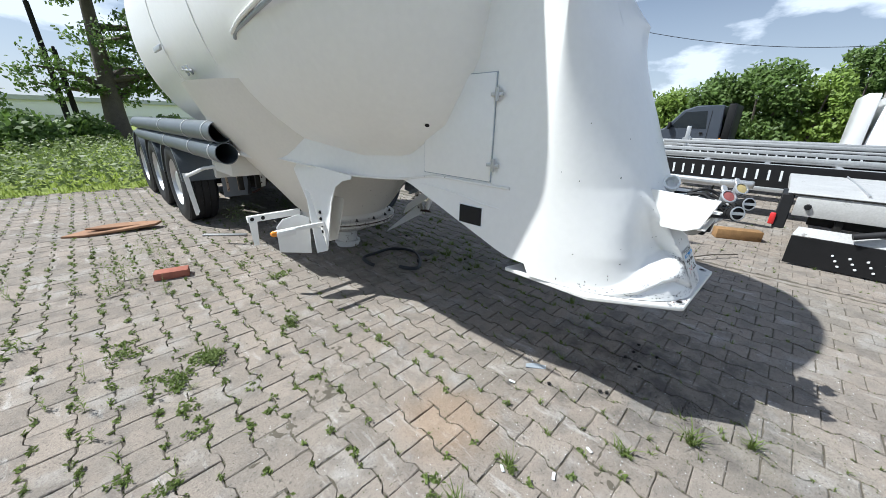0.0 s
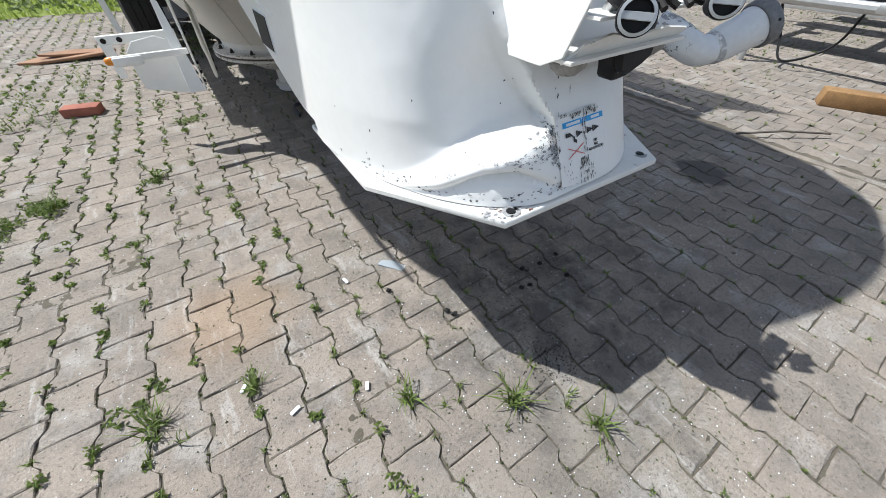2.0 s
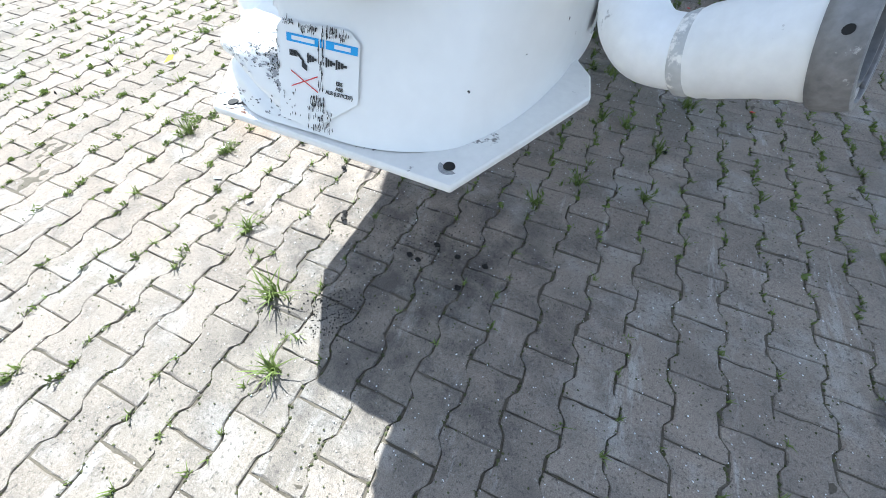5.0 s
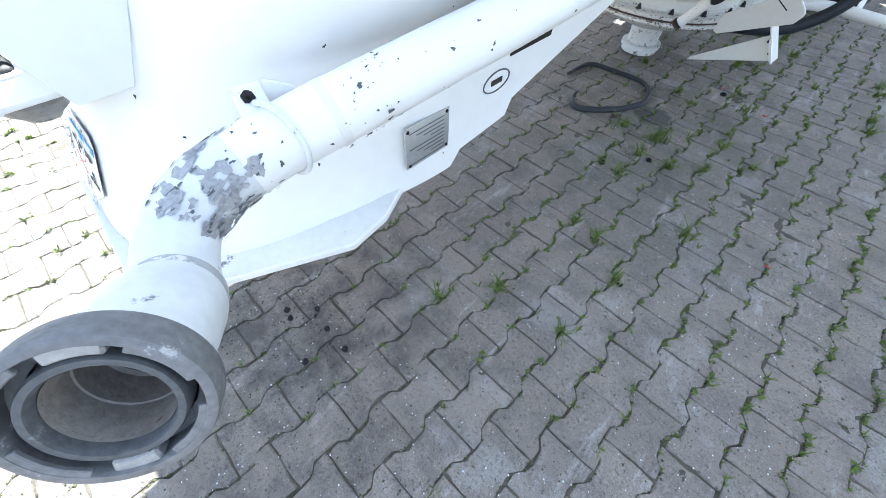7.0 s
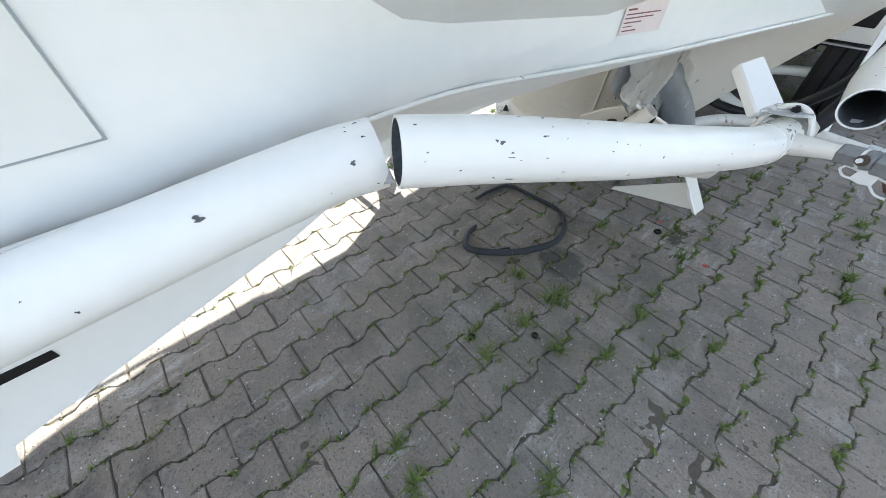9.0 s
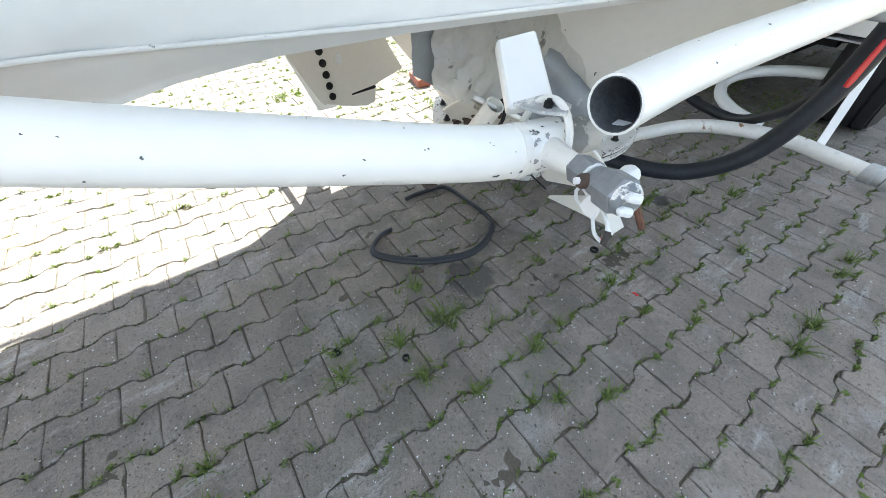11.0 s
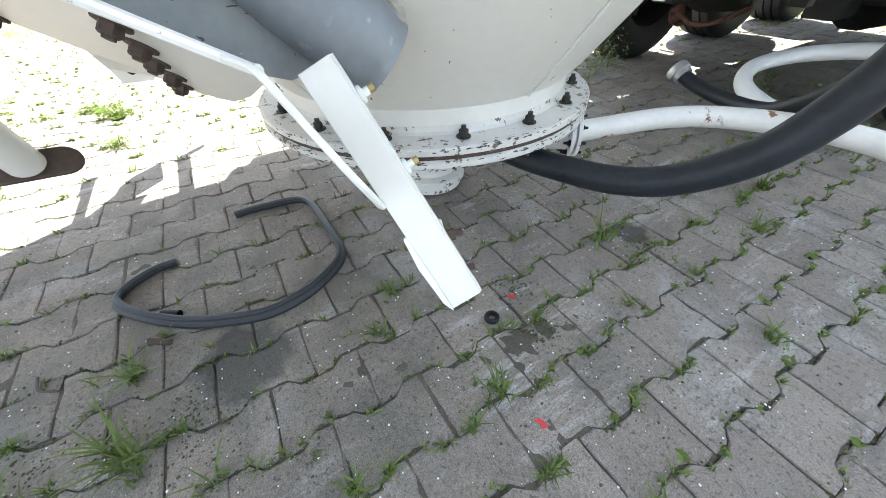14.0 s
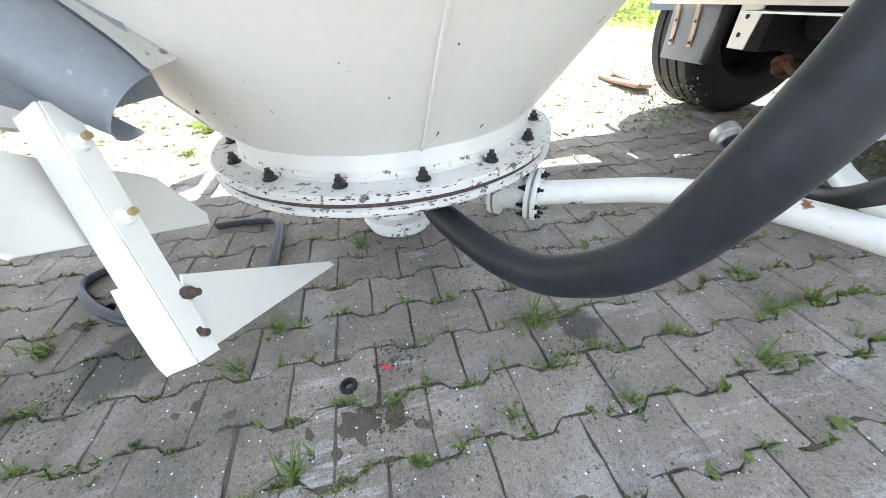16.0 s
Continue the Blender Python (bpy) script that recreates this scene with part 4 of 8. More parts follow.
def build_pipes():
    a = smooth_path(PIPE_A, 6)
    main = tp("filling_pipe", tube(a, 0.042, 36, wall=0.003), WHITE, "white painted filling pipe running along the nose")
    b = smooth_path(PIPE_B, 6)
    air = tp("air_pipe", tube(b, 0.0385, 32, wall=0.003), WHITE, "scuffed white air pipe")
    # torn end of the air pipe
    rng = random.Random(9)
    tail = Vector((2.850, 2.408, 0.926))
    td = Vector((0.13, 0.98, -0.03)).normalized()
    tu = td.orthogonal().normalized()
    tv = td.cross(tu)
    shred = bmesh.new()
    rows = []
    for q in range(20):
        a = 2 * math.pi * q / 20
        far = 0.036 + 0.034 * abs(math.sin(a * 1.5 + 0.6)) + rng.uniform(-0.010, 0.010)
        ring = []
        for step in range(5):
            f = step / 4
            r = 0.0385 + 0.010 * f * math.sin(a * 2 + 1)
            ring.append(shred.verts.new(tail - td * 0.04 + td * far * f + (tu * math.cos(a) + tv * math.sin(a)) * r))
        rows.append(ring)
    for q in range(20):
        if q in (4, 5):
            continue
        for step in range(4):
            shred.faces.new((rows[q][step], rows[(q + 1) % 20][step], rows[(q + 1) % 20][step + 1], rows[q][step + 1]))
    bmesh.ops.solidify(shred, geom=shred.faces[:], thickness=0.0025)
    tp("torn_end", shred, BLOTCHY_GREY, "ragged torn pipe end with grey bare metal", parent=air)
    tp("pipe_lining", tube(b[-12:], 0.0352, 24, wall=0.001), LINING, parent=air)
    tp("pipe_lining", tube(b[:9], 0.0352, 24, wall=0.001), LINING, parent=air)
    d0 = (b[1] - b[0]).normalized()
    # dark disc set back in the pipe stands for the shade inside it
    tp("torn_opening", lathe([(0, 0), (0.0345, 0), (0.0345, 0.003), (0, 0.003)], 24, frame_of(b[4], d0.orthogonal(), d0.cross(d0.orthogonal()))), DARK, "dark disc standing for the shade inside the pipe's open mouth", parent=air)
    tp("bent_shard", prism([(0, 0), (0.022, 0.004), (0.016, 0.020), (0.004, 0.024)], 0.003, frame_of(b[0] + Vector((-0.02, -0.012, -0.045)), (0.8, 0.3, 0.2), (0, 0.2, 1)), 0.0008), SCUFF, parent=air)
    c = smooth_path([(2.930, 2.365, 1.013), (2.922, 2.60, 1.016), (2.94, 2.9, 1.025), (2.97, 3.35, 1.04)], 5)
    op = tp("open_pipe", tube(c, 0.036, 28, wall=0.003), WHITE, "white pipe with an open cut end")
    tp("pipe_lining", tube(c[:14], 0.0326, 24, wall=0.001), LINING, "dark scaly inside of the pipe", parent=op)
    tp("paint_flake", prism([(0, 0), (0.02, 0.004), (0.03, 0.0), (0.022, 0.012), (0.004, 0.012)], 0.002, frame_of((2.925, 2.385, 0.981), (0.9, 0.3, 0.0), (0, 1, 0.2))), PAPER, parent=op)
    # clamp on the nose: angled plate, gusset and a bent rod over the pipe
    cl = tp("pipe_clamp", B(-0.024, 0.024, -0.018, 0.018, -0.003, 0.003, bevel=0.002, m=pose(2.378, 0.447, 0.966, 0, 32, -12)), WHITE_WORN, "white pipe clamp with a bent strap")
    tp("clamp_gusset", prism([(0, 0), (0.05, -0.004), (0.044, 0.030), (0.010, 0.046)], 0.006, frame_of((2.358, 0.462, 0.940), (0.3, 0.95, 0), (0.2, 0, 1)), 0.001), WHITE_WORN, parent=cl)
    ring = [(2.403 + 0.046 * math.cos(q), 0.452 + 0.010 * math.cos(q), 0.926 + 0.047 * math.sin(q)) for q in [math.pi * (0.72 - k * 1.22 / 18) for k in range(19)]]
    tp("clamp_strap", tube(ring, 0.0038, 10), SCRAPED, parent=cl)
    tp("strap_nut", lathe([(0, 0), (0.008, 0), (0.008, 0.008), (0.004, 0.009), (0.004, 0.014), (0, 0.014)], 6, pose(2.372, 0.446, 0.968, 0, 32, 0)), BLACK, parent=cl)
    tp("weld_bead", tube([(2.4175, 0.515, 0.9375), (2.4200, 0.527, 0.9400)], 0.0432, 28, wall=0.003), WHITE_WORN, parent=main)
    tp("weld_bead", tube([(2.8345, 2.30, 0.930), (2.8368, 2.312, 0.9288)], 0.0400, 28, wall=0.003), WHITE_WORN, parent=main)
    # hose coupling at the foot of the pipe
    Fc, n = Vector((2.6087, 0.2087, 0.940)), Vector((0.8156, -0.3703, 0.4446)).normalized()
    A = Fc - n * 0.150
    el = smooth_path([(2.400, 0.405, 0.917), (2.397, 0.355, 0.905), (2.408, 0.308, 0.884), (2.440, 0.280, 0.868), A, A + n * 0.02], 6)
    elbow = tp("pipe_elbow", tube(el, 0.0415, 32, wall=0.003), SCRAPED, "scratched white pipe elbow with bare grey patches")
    m = frame_of(A, n.orthogonal(), n.cross(n.orthogonal()))
    L = 0.150
    tp("weld_collar", lathe([(0.0415, -0.012), (0.0455, -0.008), (0.0475, 0.002), (0.0460, 0.010), (0.0415, 0.012)], 40, m), BLOTCHY_GREY, "rough weld collar with flaked paint", parent=elbow)
    tp("coupling_body", lathe([(0.040, 0.006), (0.0470, 0.008), (0.0495, 0.016), (0.0495, 0.028), (0.0508, 0.030), (0.0512, 0.075), (0.0525, 0.082), (0.0530, 0.100), (0.0560, 0.110), (0.0560, L - 0.028), (0.050, L - 0.028)], 48, m), SCRAPED, "scraped white coupling sleeve", parent=elbow)
    tp("coupling_ring", lathe([(0.050, L - 0.034), (0.0605, L - 0.033), (0.0645, L - 0.028), (0.0655, L - 0.022), (0.0655, L - 0.004), (0.0645, L - 0.001), (0.062, L), (0.0575, L), (0.0565, L - 0.002), (0.0560, L - 0.020), (0.048, L - 0.021)], 64, m), RING, "weathered grey lug coupling ring", parent=elbow)
    tp("coupling_seal", lathe([(0.0465, L - 0.024), (0.0462, L - 0.006), (0.0445, L - 0.003), (0.0400, L - 0.003), (0.0385, L - 0.005), (0.0380, L - 0.014), (0.0370, L - 0.016)], 48, m), SEAL_GREY, "grey sealing ring", parent=elbow)
    tp("coupling_bore", lathe([(0.0372, L - 0.012), (0.0362, L - 0.045), (0.0350, L - 0.046), (0.0345, L - 0.075), (0.0300, L - 0.076), (0.0290, L - 0.11), (0.0, L - 0.112)], 40, m), BORE, "rust-tinged grey bore", parent=elbow)
    tp("bore_hook", tube(smooth_path([m @ Vector((0.008 * math.cos(q), 0.008 * math.sin(q) + 0.008, L - 0.100)) for q in np.linspace(0.4, 4.6, 9)], 2), 0.0020, 8), LUG, parent=elbow)
    # thin black disc paints the dark of the ring's hole
    tp("ring_hole", lathe([(0, 0), (0.0042, 0), (0.0042, 0.001), (0, 0.001)], 12, m @ pose(0, 0, 0, 0, 0, 108) @ Matrix.Translation((0.0652, 0, L - 0.014)) @ pose(0, 0, 0, 0, 90, 0)), BLACK, parent=elbow)
    up = (m.inverted().to_3x3() @ Vector((0, 0, 1)))
    top_turn = math.degrees(math.atan2(up.y, up.x))
    for k, (turn, span) in enumerate(((top_turn - 8, 0.34), (top_turn + 172, 0.30))):
        q = pose(0, 0, 0, 0, 0, turn)
        arc = lambda r, e, n=9: [(r * math.cos(x), r * math.sin(x)) for x in np.linspace(-e, e, n)]
        tp("coupling_lug", prism(arc(0.0470, span) + arc(0.0590, span * 0.9)[::-1], 0.016, m @ q @ pose(0, 0, L - 0.019), 0.002), LUG, "worn pale coupling lug", parent=elbow)
        for side in (-1, 1):
            e0 = span + 0.16
            ring_seg = [(0.0520 * math.cos(side * x), 0.0520 * math.sin(side * x)) for x in np.linspace(e0, 1.35, 12)] + [(0.0580 * math.cos(side * x), 0.0580 * math.sin(side * x)) for x in np.linspace(1.35, e0, 12)]
            tp("ring_lip", prism(ring_seg, 0.004, m @ q @ pose(0, 0, L - 0.0045), 0.0008), RING, parent=elbow)
    # support arm and U-bolt
    arm = tp("pipe_support_arm", prism([(-0.035, 0), (0.035, 0), (0.032, 0.118), (-0.030, 0.112)], 0.024, frame_of((2.80, 2.365, 0.958), (0.45, 0.85, 0.1), (-0.78, 0.30, 0.62)), 0.004), WHITE, "white box-section support arm with flaking paint")
    tp("support_plate", prism([(0, 0), (0.05, -0.006), (0.085, 0.004), (0.078, 0.030), (0.040, 0.044), (0.004, 0.036)], 0.005, frame_of((2.795, 2.335, 0.974), (0.95, 0.15, 0.10), (-0.15, 0.95, 0.12)), 0.0012), BLOTCHY_GREY, "torn support plate with bare grey metal", parent=arm)
    ring = [(2.846 + 0.046 * math.cos(q), 2.352 + 0.01 * math.sin(q), 0.928 + 0.066 * max(math.sin(q), -0.7)) for q in [math.pi * (1.0 - k * 1.02 / 16) for k in range(17)]]
    tp("u_bolt", tube(ring, 0.0055, 8), WHITE_WORN, parent=arm)
    tp("u_bolt_nut", lathe([(0, 0), (0.007, 0), (0.007, 0.007), (0.004, 0.007), (0.004, 0.011), (0, 0.011)], 6, Matrix.Translation((2.845, 2.352, 0.986))), BLACK, parent=arm)
    # small valve with a rusty lever
    q0, q1 = Vector((2.940, 2.308, 0.955)), Vector((3.022, 2.281, 0.967))
    qd = (q1 - q0).normalized()

    def along(*steps):
        return [q0 + qd * k for k in steps]

    face = Vector((-0.411, -0.836, 0.363))
    v = tp("drain_valve", tube([(2.860, 2.348, 0.929), (2.885, 2.336, 0.936), (2.915, 2.321, 0.946), q0 + qd * 0.006], [0.024, 0.020, 0.0165, 0.0135], 18), WHITE_WORN, "grey drain valve with peeling white paint and a worn handle")
    tp("valve_nut", tube(along(0.0, 0.003, 0.030, 0.033), [0.0165, 0.0190, 0.0190, 0.0165], 6), NUT_GREY, parent=v)
    tp("painted_rim", tube(along(0.0305, 0.0345), 0.0172, 18), PAPER, parent=v)
    tp("valve_ball", tube(along(0.033, 0.037, 0.044, 0.050, 0.053), [0.0135, 0.0165, 0.0178, 0.0165, 0.0140], 20), NUT_GREY, parent=v)
    tp("valve_nut", tube(along(0.052, 0.055, 0.082, 0.085), [0.0195, 0.0228, 0.0228, 0.0200], 6), NUT_GREY, parent=v)
    tp("valve_cap", tube(along(0.084, 0.088, 0.094), [0.0195, 0.0190, 0.0150], 18), BLOTCHY, parent=v)
    for k in (-1, 1):
        c = q0 + qd * 0.097 + face.cross(qd).normalized() * (0.008 * k - 0.002)
        tp("cap_ear", tube([c - face * 0.002, c + face * 0.010, c + face * 0.013], [0.0055, 0.0055, 0.003], 10), PAPER, parent=v)
    st = q0 + qd * 0.040
    tp("valve_stem", tube([st, st + face * 0.022 - Vector((0, 0, 0.006)), st + face * 0.026 - Vector((0, 0, 0.007))], [0.010, 0.009, 0.007], 12), RUST_DULL, parent=v)
    tp("stem_nut", tube([st + face * 0.024 - Vector((0, 0, 0.006)), st + face * 0.031 - Vector((0, 0, 0.008))], 0.0045, 6), PAPER, parent=v)
    tp("lever_knob", lathe([(0, -0.004), (0.0115, -0.004), (0.0125, -0.001), (0.0118, 0.005), (0.008, 0.010), (0, 0.012)], 22, Matrix.Translation((2.994, 2.330, 0.962)) @ pose(0, 0, 0, 8, -14, 0)), PAPER, "white plastic lever knob", parent=v)
    tp("knob_seat", tube([(2.972, 2.312, 0.958), (2.985, 2.324, 0.957), (2.993, 2.329, 0.957)], [0.009, 0.010, 0.0105], 14), BLOTCHY, parent=v)
    tp("lever", tube([(2.995, 2.3295, 0.958), (3.012, 2.332, 0.936), (3.029, 2.334, 0.911), (3.033, 2.3345, 0.905)], [0.0040, 0.0043, 0.0044, 0.0040], 6), RUST, "rusty flat lever", parent=v)
    # stamped two-armed handle under the stem
    hm = frame_of((2.992, 2.281, 0.939), (0.80, -0.37, 0.16), (0.10, 0.36, 0.93))
    tp("handle_plate", prism([(-0.020, -0.010), (-0.004, -0.014), (0.012, -0.012), (0.014, 0.008), (0.0, 0.016), (-0.014, 0.010)], 0.004, hm, 0.001), SCRAPED, "rubbed pale handle plate", parent=v)
    for a0, a1, a2 in (((-0.016, 0.006), (-0.034, 0.008), (-0.040, 0.001)), ((-0.016, -0.009), (-0.030, -0.008), (-0.040, 0.001)), ((0.012, 0.004), (0.030, -0.002), (0.040, -0.012)), ((0.010, -0.011), (0.024, -0.022), (0.040, -0.024))):
        tp("handle_arm", tube(smooth_path([hm @ Vector((x, y, 0.002)) for x, y in (a0, a1, a2)], 4), 0.0021, 8), SCRAPED, parent=v)
    tp("handle_grip", tube([hm @ Vector((0.040, -0.010, 0.002)), hm @ Vector((0.044, -0.024, 0.002))], 0.0038, 8), RUST_BLACK, parent=v)


build_pipes()


def weather_pipe(line, r, n, seed, cluster=()):
    """Chips round a pipe."""
    rng = random.Random(seed)
    vs, fs = [], []
    pts = [Vector(q) for q in line]
    for k in range(n):
        i = rng.randrange(len(pts) - 1)
        p, d = pts[i].lerp(pts[i + 1], rng.random()), (pts[i + 1] - pts[i]).normalized()
        if cluster and k % 3 == 0:
            p, d = Vector(cluster) + (pts[1] - pts[0]).normalized() * rng.gauss(0, 0.03), (pts[1] - pts[0]).normalized()
        o = d.orthogonal().normalized()
        a = rng.uniform(0, 6.283)
        out = o * math.cos(a) + d.cross(o) * math.sin(a)
        w = rng.choice((0.0009, 0.0012, 0.0016, 0.0024, 0.0038)) * rng.uniform(0.7, 1.1)
        chip(vs, fs, p + out * r, d.cross(out), d, w, w * rng.uniform(0.8, 1.8), rng, 0.0006)
    chips_part("chipped_paint", vs, fs, GREY_CHIP, "dark chips in the pipe's white paint")


weather_pipe(smooth_path(PIPE_A, 8), 0.0420, 190, 3, (2.430, 0.575, 0.948))
weather_pipe(smooth_path(PIPE_B, 8), 0.0385, 110, 4, (2.838, 2.32, 0.929))


def scrape_pipe(line, r, n, seed, mat, wmin, wmax, stretch, label, facing=None):
    """Long scrapes and rubbed patches along a pipe, all round it or on one side."""
    rng = random.Random(seed)
    vs, fs = [], []
    pts = [Vector(q) for q in line]
    for k in range(n):
        i = rng.randrange(len(pts) - 1)
        p, d = pts[i].lerp(pts[i + 1], rng.random()), (pts[i + 1] - pts[i]).normalized()
        o = d.orthogonal().normalized()
        a = rng.uniform(0, 6.283)
        out = o * math.cos(a) + d.cross(o) * math.sin(a)
        if facing:
            out = Vector(facing) + Vector((rng.gauss(0, 0.3), rng.gauss(0, 0.3), rng.gauss(0, 0.3)))
            out = (out - d * out.dot(d)).normalized()
        w = rng.uniform(wmin, wmax)
        chip(vs, fs, p + out * r, d.cross(out), d, w, w * rng.uniform(1.0, stretch), rng, 0.0006 + 0.0002 * (k % 3))
    chips_part("scraped_paint", vs, fs, mat, label)


scrape_pipe(smooth_path(PIPE_B, 8)[6:16], 0.0385, 30, 21, GREY_CHIP, 0.0005, 0.0014, 6.0, "dark scrapes along the white pipe")
scrape_pipe([(2.666, 1.74, 1.059), (2.689, 1.80, 1.046)], 0.0385, 60, 25, GREY_CHIP, 0.0006, 0.0018, 8.0, "dark scratches along the white pipe", (0.87, 0.12, 0.48))
scrape_pipe([(2.701, 1.83, 1.039), (2.707, 1.845, 1.035)], 0.0385, 26, 26, GREY_CHIP, 0.0008, 0.0024, 3.0, "dark scratches across the white pipe", (0.84, 0.0, 0.55))
scrape_pipe(smooth_path(PIPE_B, 8)[-9:], 0.0386, 40, 22, SCUFF, 0.0015, 0.005, 1.6, "grey patches where the paint has come off")
scrape_pipe([(2.400, 0.41, 0.918), (2.397, 0.36, 0.906), (2.406, 0.315, 0.887)], 0.0420, 120, 23, SCUFF, 0.003, 0.010, 1.6, "grey patches where the paint has come off")
scrape_pipe([(2.403, 0.44, 0.923), (2.397, 0.36, 0.906), (2.406, 0.315, 0.887)], 0.0424, 90, 24, GREY_CHIP, 0.0010, 0.0030, 2.5, "dark flakes in the elbow's paint")
weather_pipe([(2.537, 2.547, 0.83), (2.428, 2.536, 0.675), (2.318, 2.524, 0.52)], 0.024, 60, 8)
weather_pipe([(2.925, 2.40, 1.013), (2.922, 2.60, 1.016), (2.94, 2.9, 1.025)], 0.036, 30, 6)


DIRTY_ALU = material("dirty_cast_aluminium", (0.27, 0.26, 0.245), 0.65, 0.25, var=0.3, scale=18, fine=110, bump=0.4, spots=(0.10, 0.095, 0.09), spot_amount=0.12, spot_scale=24)


def build_brake_bracket():
    """Front bracket with the air couplings."""
    def cheek(x, name="bracket_cheek"):
        m = frame_of((x, 0, 0), (0, 1, 0), (0, 0, 1))
        return tp(name, prism([(0.445, 1.095), (0.180, 1.079), (0.225, 0.955), (0.278, 0.930), (0.372, 0.931)], 0.006, m, 0.0015), WHITE, "white bent bracket cheek plate")

    br = cheek(1.748)
    tp("bracket_cheek", prism([(0.44, 1.06), (0.26, 1.05), (0.30, 0.93), (0.37, 0.931)], 0.006, frame_of((2.155, 0, 0), (0, 1, 0), (0, 0, 1)), 0.0015), WHITE)
    tp("bracket_tray", B(1.752, 2.155, 0.205, 0.312, 0.944, 0.952, bevel=0.002), CREAM, parent=br)
    tp("bracket_lip", prism([(0, 0), (0.40, 0), (0.41, 0.03), (0.30, 0.045), (0.2, 0.035), (0.1, 0.055), (0.03, 0.04)], 0.005, frame_of((1.754, 0.234, 0.944), (1, 0.0, 0.0), (0, -0.5, 0.8))), WHITE_WORN, parent=br)
    for x in (1.80, 1.86, 2.0, 2.10):
        tp("tray_bolt", lathe([(0, 0), (0.012, 0), (0.012, 0.010), (0, 0.012)], 6, Matrix.Translation((x, 0.262, 0.944)) @ pose(0, 0, 0, 180)), GREY_PRIMER, parent=br)
    for x in (1.815, 2.10):
        tp("tray_boss", lathe([(0, 0), (0.034, 0), (0.040, 0.010), (0.036, 0.022), (0.028, 0.028), (0.020, 0.036), (0, 0.038)], 20, Matrix.Translation((x, 0.262, 0.944)) @ pose(0, 0, 0, 174)), DIRTY_ALU, parent=br)
    slab = frame_of((1.905, 0.246, 0.945), (1, 0, 0), (0, 0, 1))
    tp("socket_plug", prism([(0.0, 0.012), (0.018, -0.022), (0.030, -0.062), (0.048, -0.064), (0.088, -0.061), (0.120, -0.042), (0.146, -0.030), (0.156, 0.0), (0.150, 0.014)], 0.045, slab @ pose(0, 0, -0.022), 0.006), BLACK, "black plastic brake socket with a slanted cover", parent=br)
    tp("socket_cover", prism([(0.010, 0.0), (0.026, -0.040), (0.060, -0.050), (0.100, -0.036), (0.130, -0.020), (0.130, 0.004)], 0.020, slab @ pose(0, 0, 0.020), 0.005), BLACK, parent=br)
    for u in (0.060, 0.085):
        tp("socket_clip", tube([(1.905 + u, 0.222, 0.938), (1.897 + u, 0.220, 0.912), (1.885 + u, 0.222, 0.900)], 0.0022, 6), ALU, parent=br)
    tp("cap_pot", lathe([(0, 0), (0.030, 0.002), (0.036, 0.012), (0.036, 0.06), (0.028, 0.062), (0.026, 0.02), (0, 0.02)], 24, Matrix.Translation((1.955, 0.415, 1.085)) @ pose(0, 0, 0, 60, 0, -70)), WHITE, "white plastic cap", parent=br)
    for k in range(4):
        tp("air_line", tube(smooth_path([(1.98 - 0.04 * k, 0.39, 1.06 - 0.01 * k), (1.94 - 0.03 * k, 0.30, 1.065), (1.89 - 0.02 * k, 0.22, 1.06), (1.86 + 0.04 * k, 0.17, 1.045)], 5), 0.007, 8), WHITE if k % 2 else BLACK, parent=br)

    # plate added between the cheeks to fill out the bracket's cast shadow
    tp("bracket_top", prism([(1.756, 0.17), (2.13, 0.165), (2.135, 0.23), (1.756, 0.235)], 0.006, Matrix.Translation((0, 0, 1.022)), 0.001), WHITE_WORN, parent=br)
    rng = random.Random(6)
    for k in range(6):
        x = 1.80 + 0.045 * k
        tp("cable", tube(smooth_path([(x, 0.36, 1.05), (x + rng.uniform(-0.03, 0.03), 0.27, 1.075 + rng.uniform(0, 0.02)), (x + rng.uniform(-0.05, 0.05), 0.19, 1.05), (x + 0.02, 0.15, 1.03)], 5), rng.choice((0.005, 0.007)), 7), rng.choice((BLACK, BLACK, DARK)), parent=br)

    def coupling(c, face, lens):
        """A glad-hand coupling head: dished disc, body and claw."""
        face = Vector(face).normalized()
        m = frame_of(c, face.orthogonal(), face.cross(face.orthogonal()))
        head = tp("coupling_head", lathe([(0, -0.03), (0.018, -0.03), (0.021, -0.012), (0.028, -0.006), (0.029, 0.006), (0.024, 0.008), (0.0225, 0.002), (0.0, 0.0)], 28, m), ALU, "aluminium air coupling head", parent=br)
        tp("coupling_cover", lathe([(0.022, 0.003), (0.015, 0.0055), (0, 0.006)], 24, m), lens, parent=head)
        tp("coupling_claw", prism([(0.025, -0.012), (0.055, -0.010), (0.060, 0.006), (0.045, 0.012), (0.025, 0.012)], 0.010, m @ pose(0, 0, -0.012), 0.002), ALU, parent=br)
        tp("coupling_stem", tube([c, Vector(c) - face * 0.03 + Vector((0, 0.03, -0.05))], 0.013, 12), ALU, parent=br)

    coupling((1.815, 0.170, 1.092), (-0.6, -0.45, 0.62), material("faded_red_cover", (0.24, 0.07, 0.065), 0.6))
    coupling((2.055, 0.150, 1.100), (-0.6, -0.50, 0.60), material("faded_yellow_cover", (0.36, 0.29, 0.13), 0.6))
    for c in ((1.783, 0.125, 1.034), (2.040, 0.108, 1.038)):
        face = Vector((-0.75, -0.62, 0.2)).normalized()
        m = frame_of(c, face.orthogonal(), face.cross(face.orthogonal()))
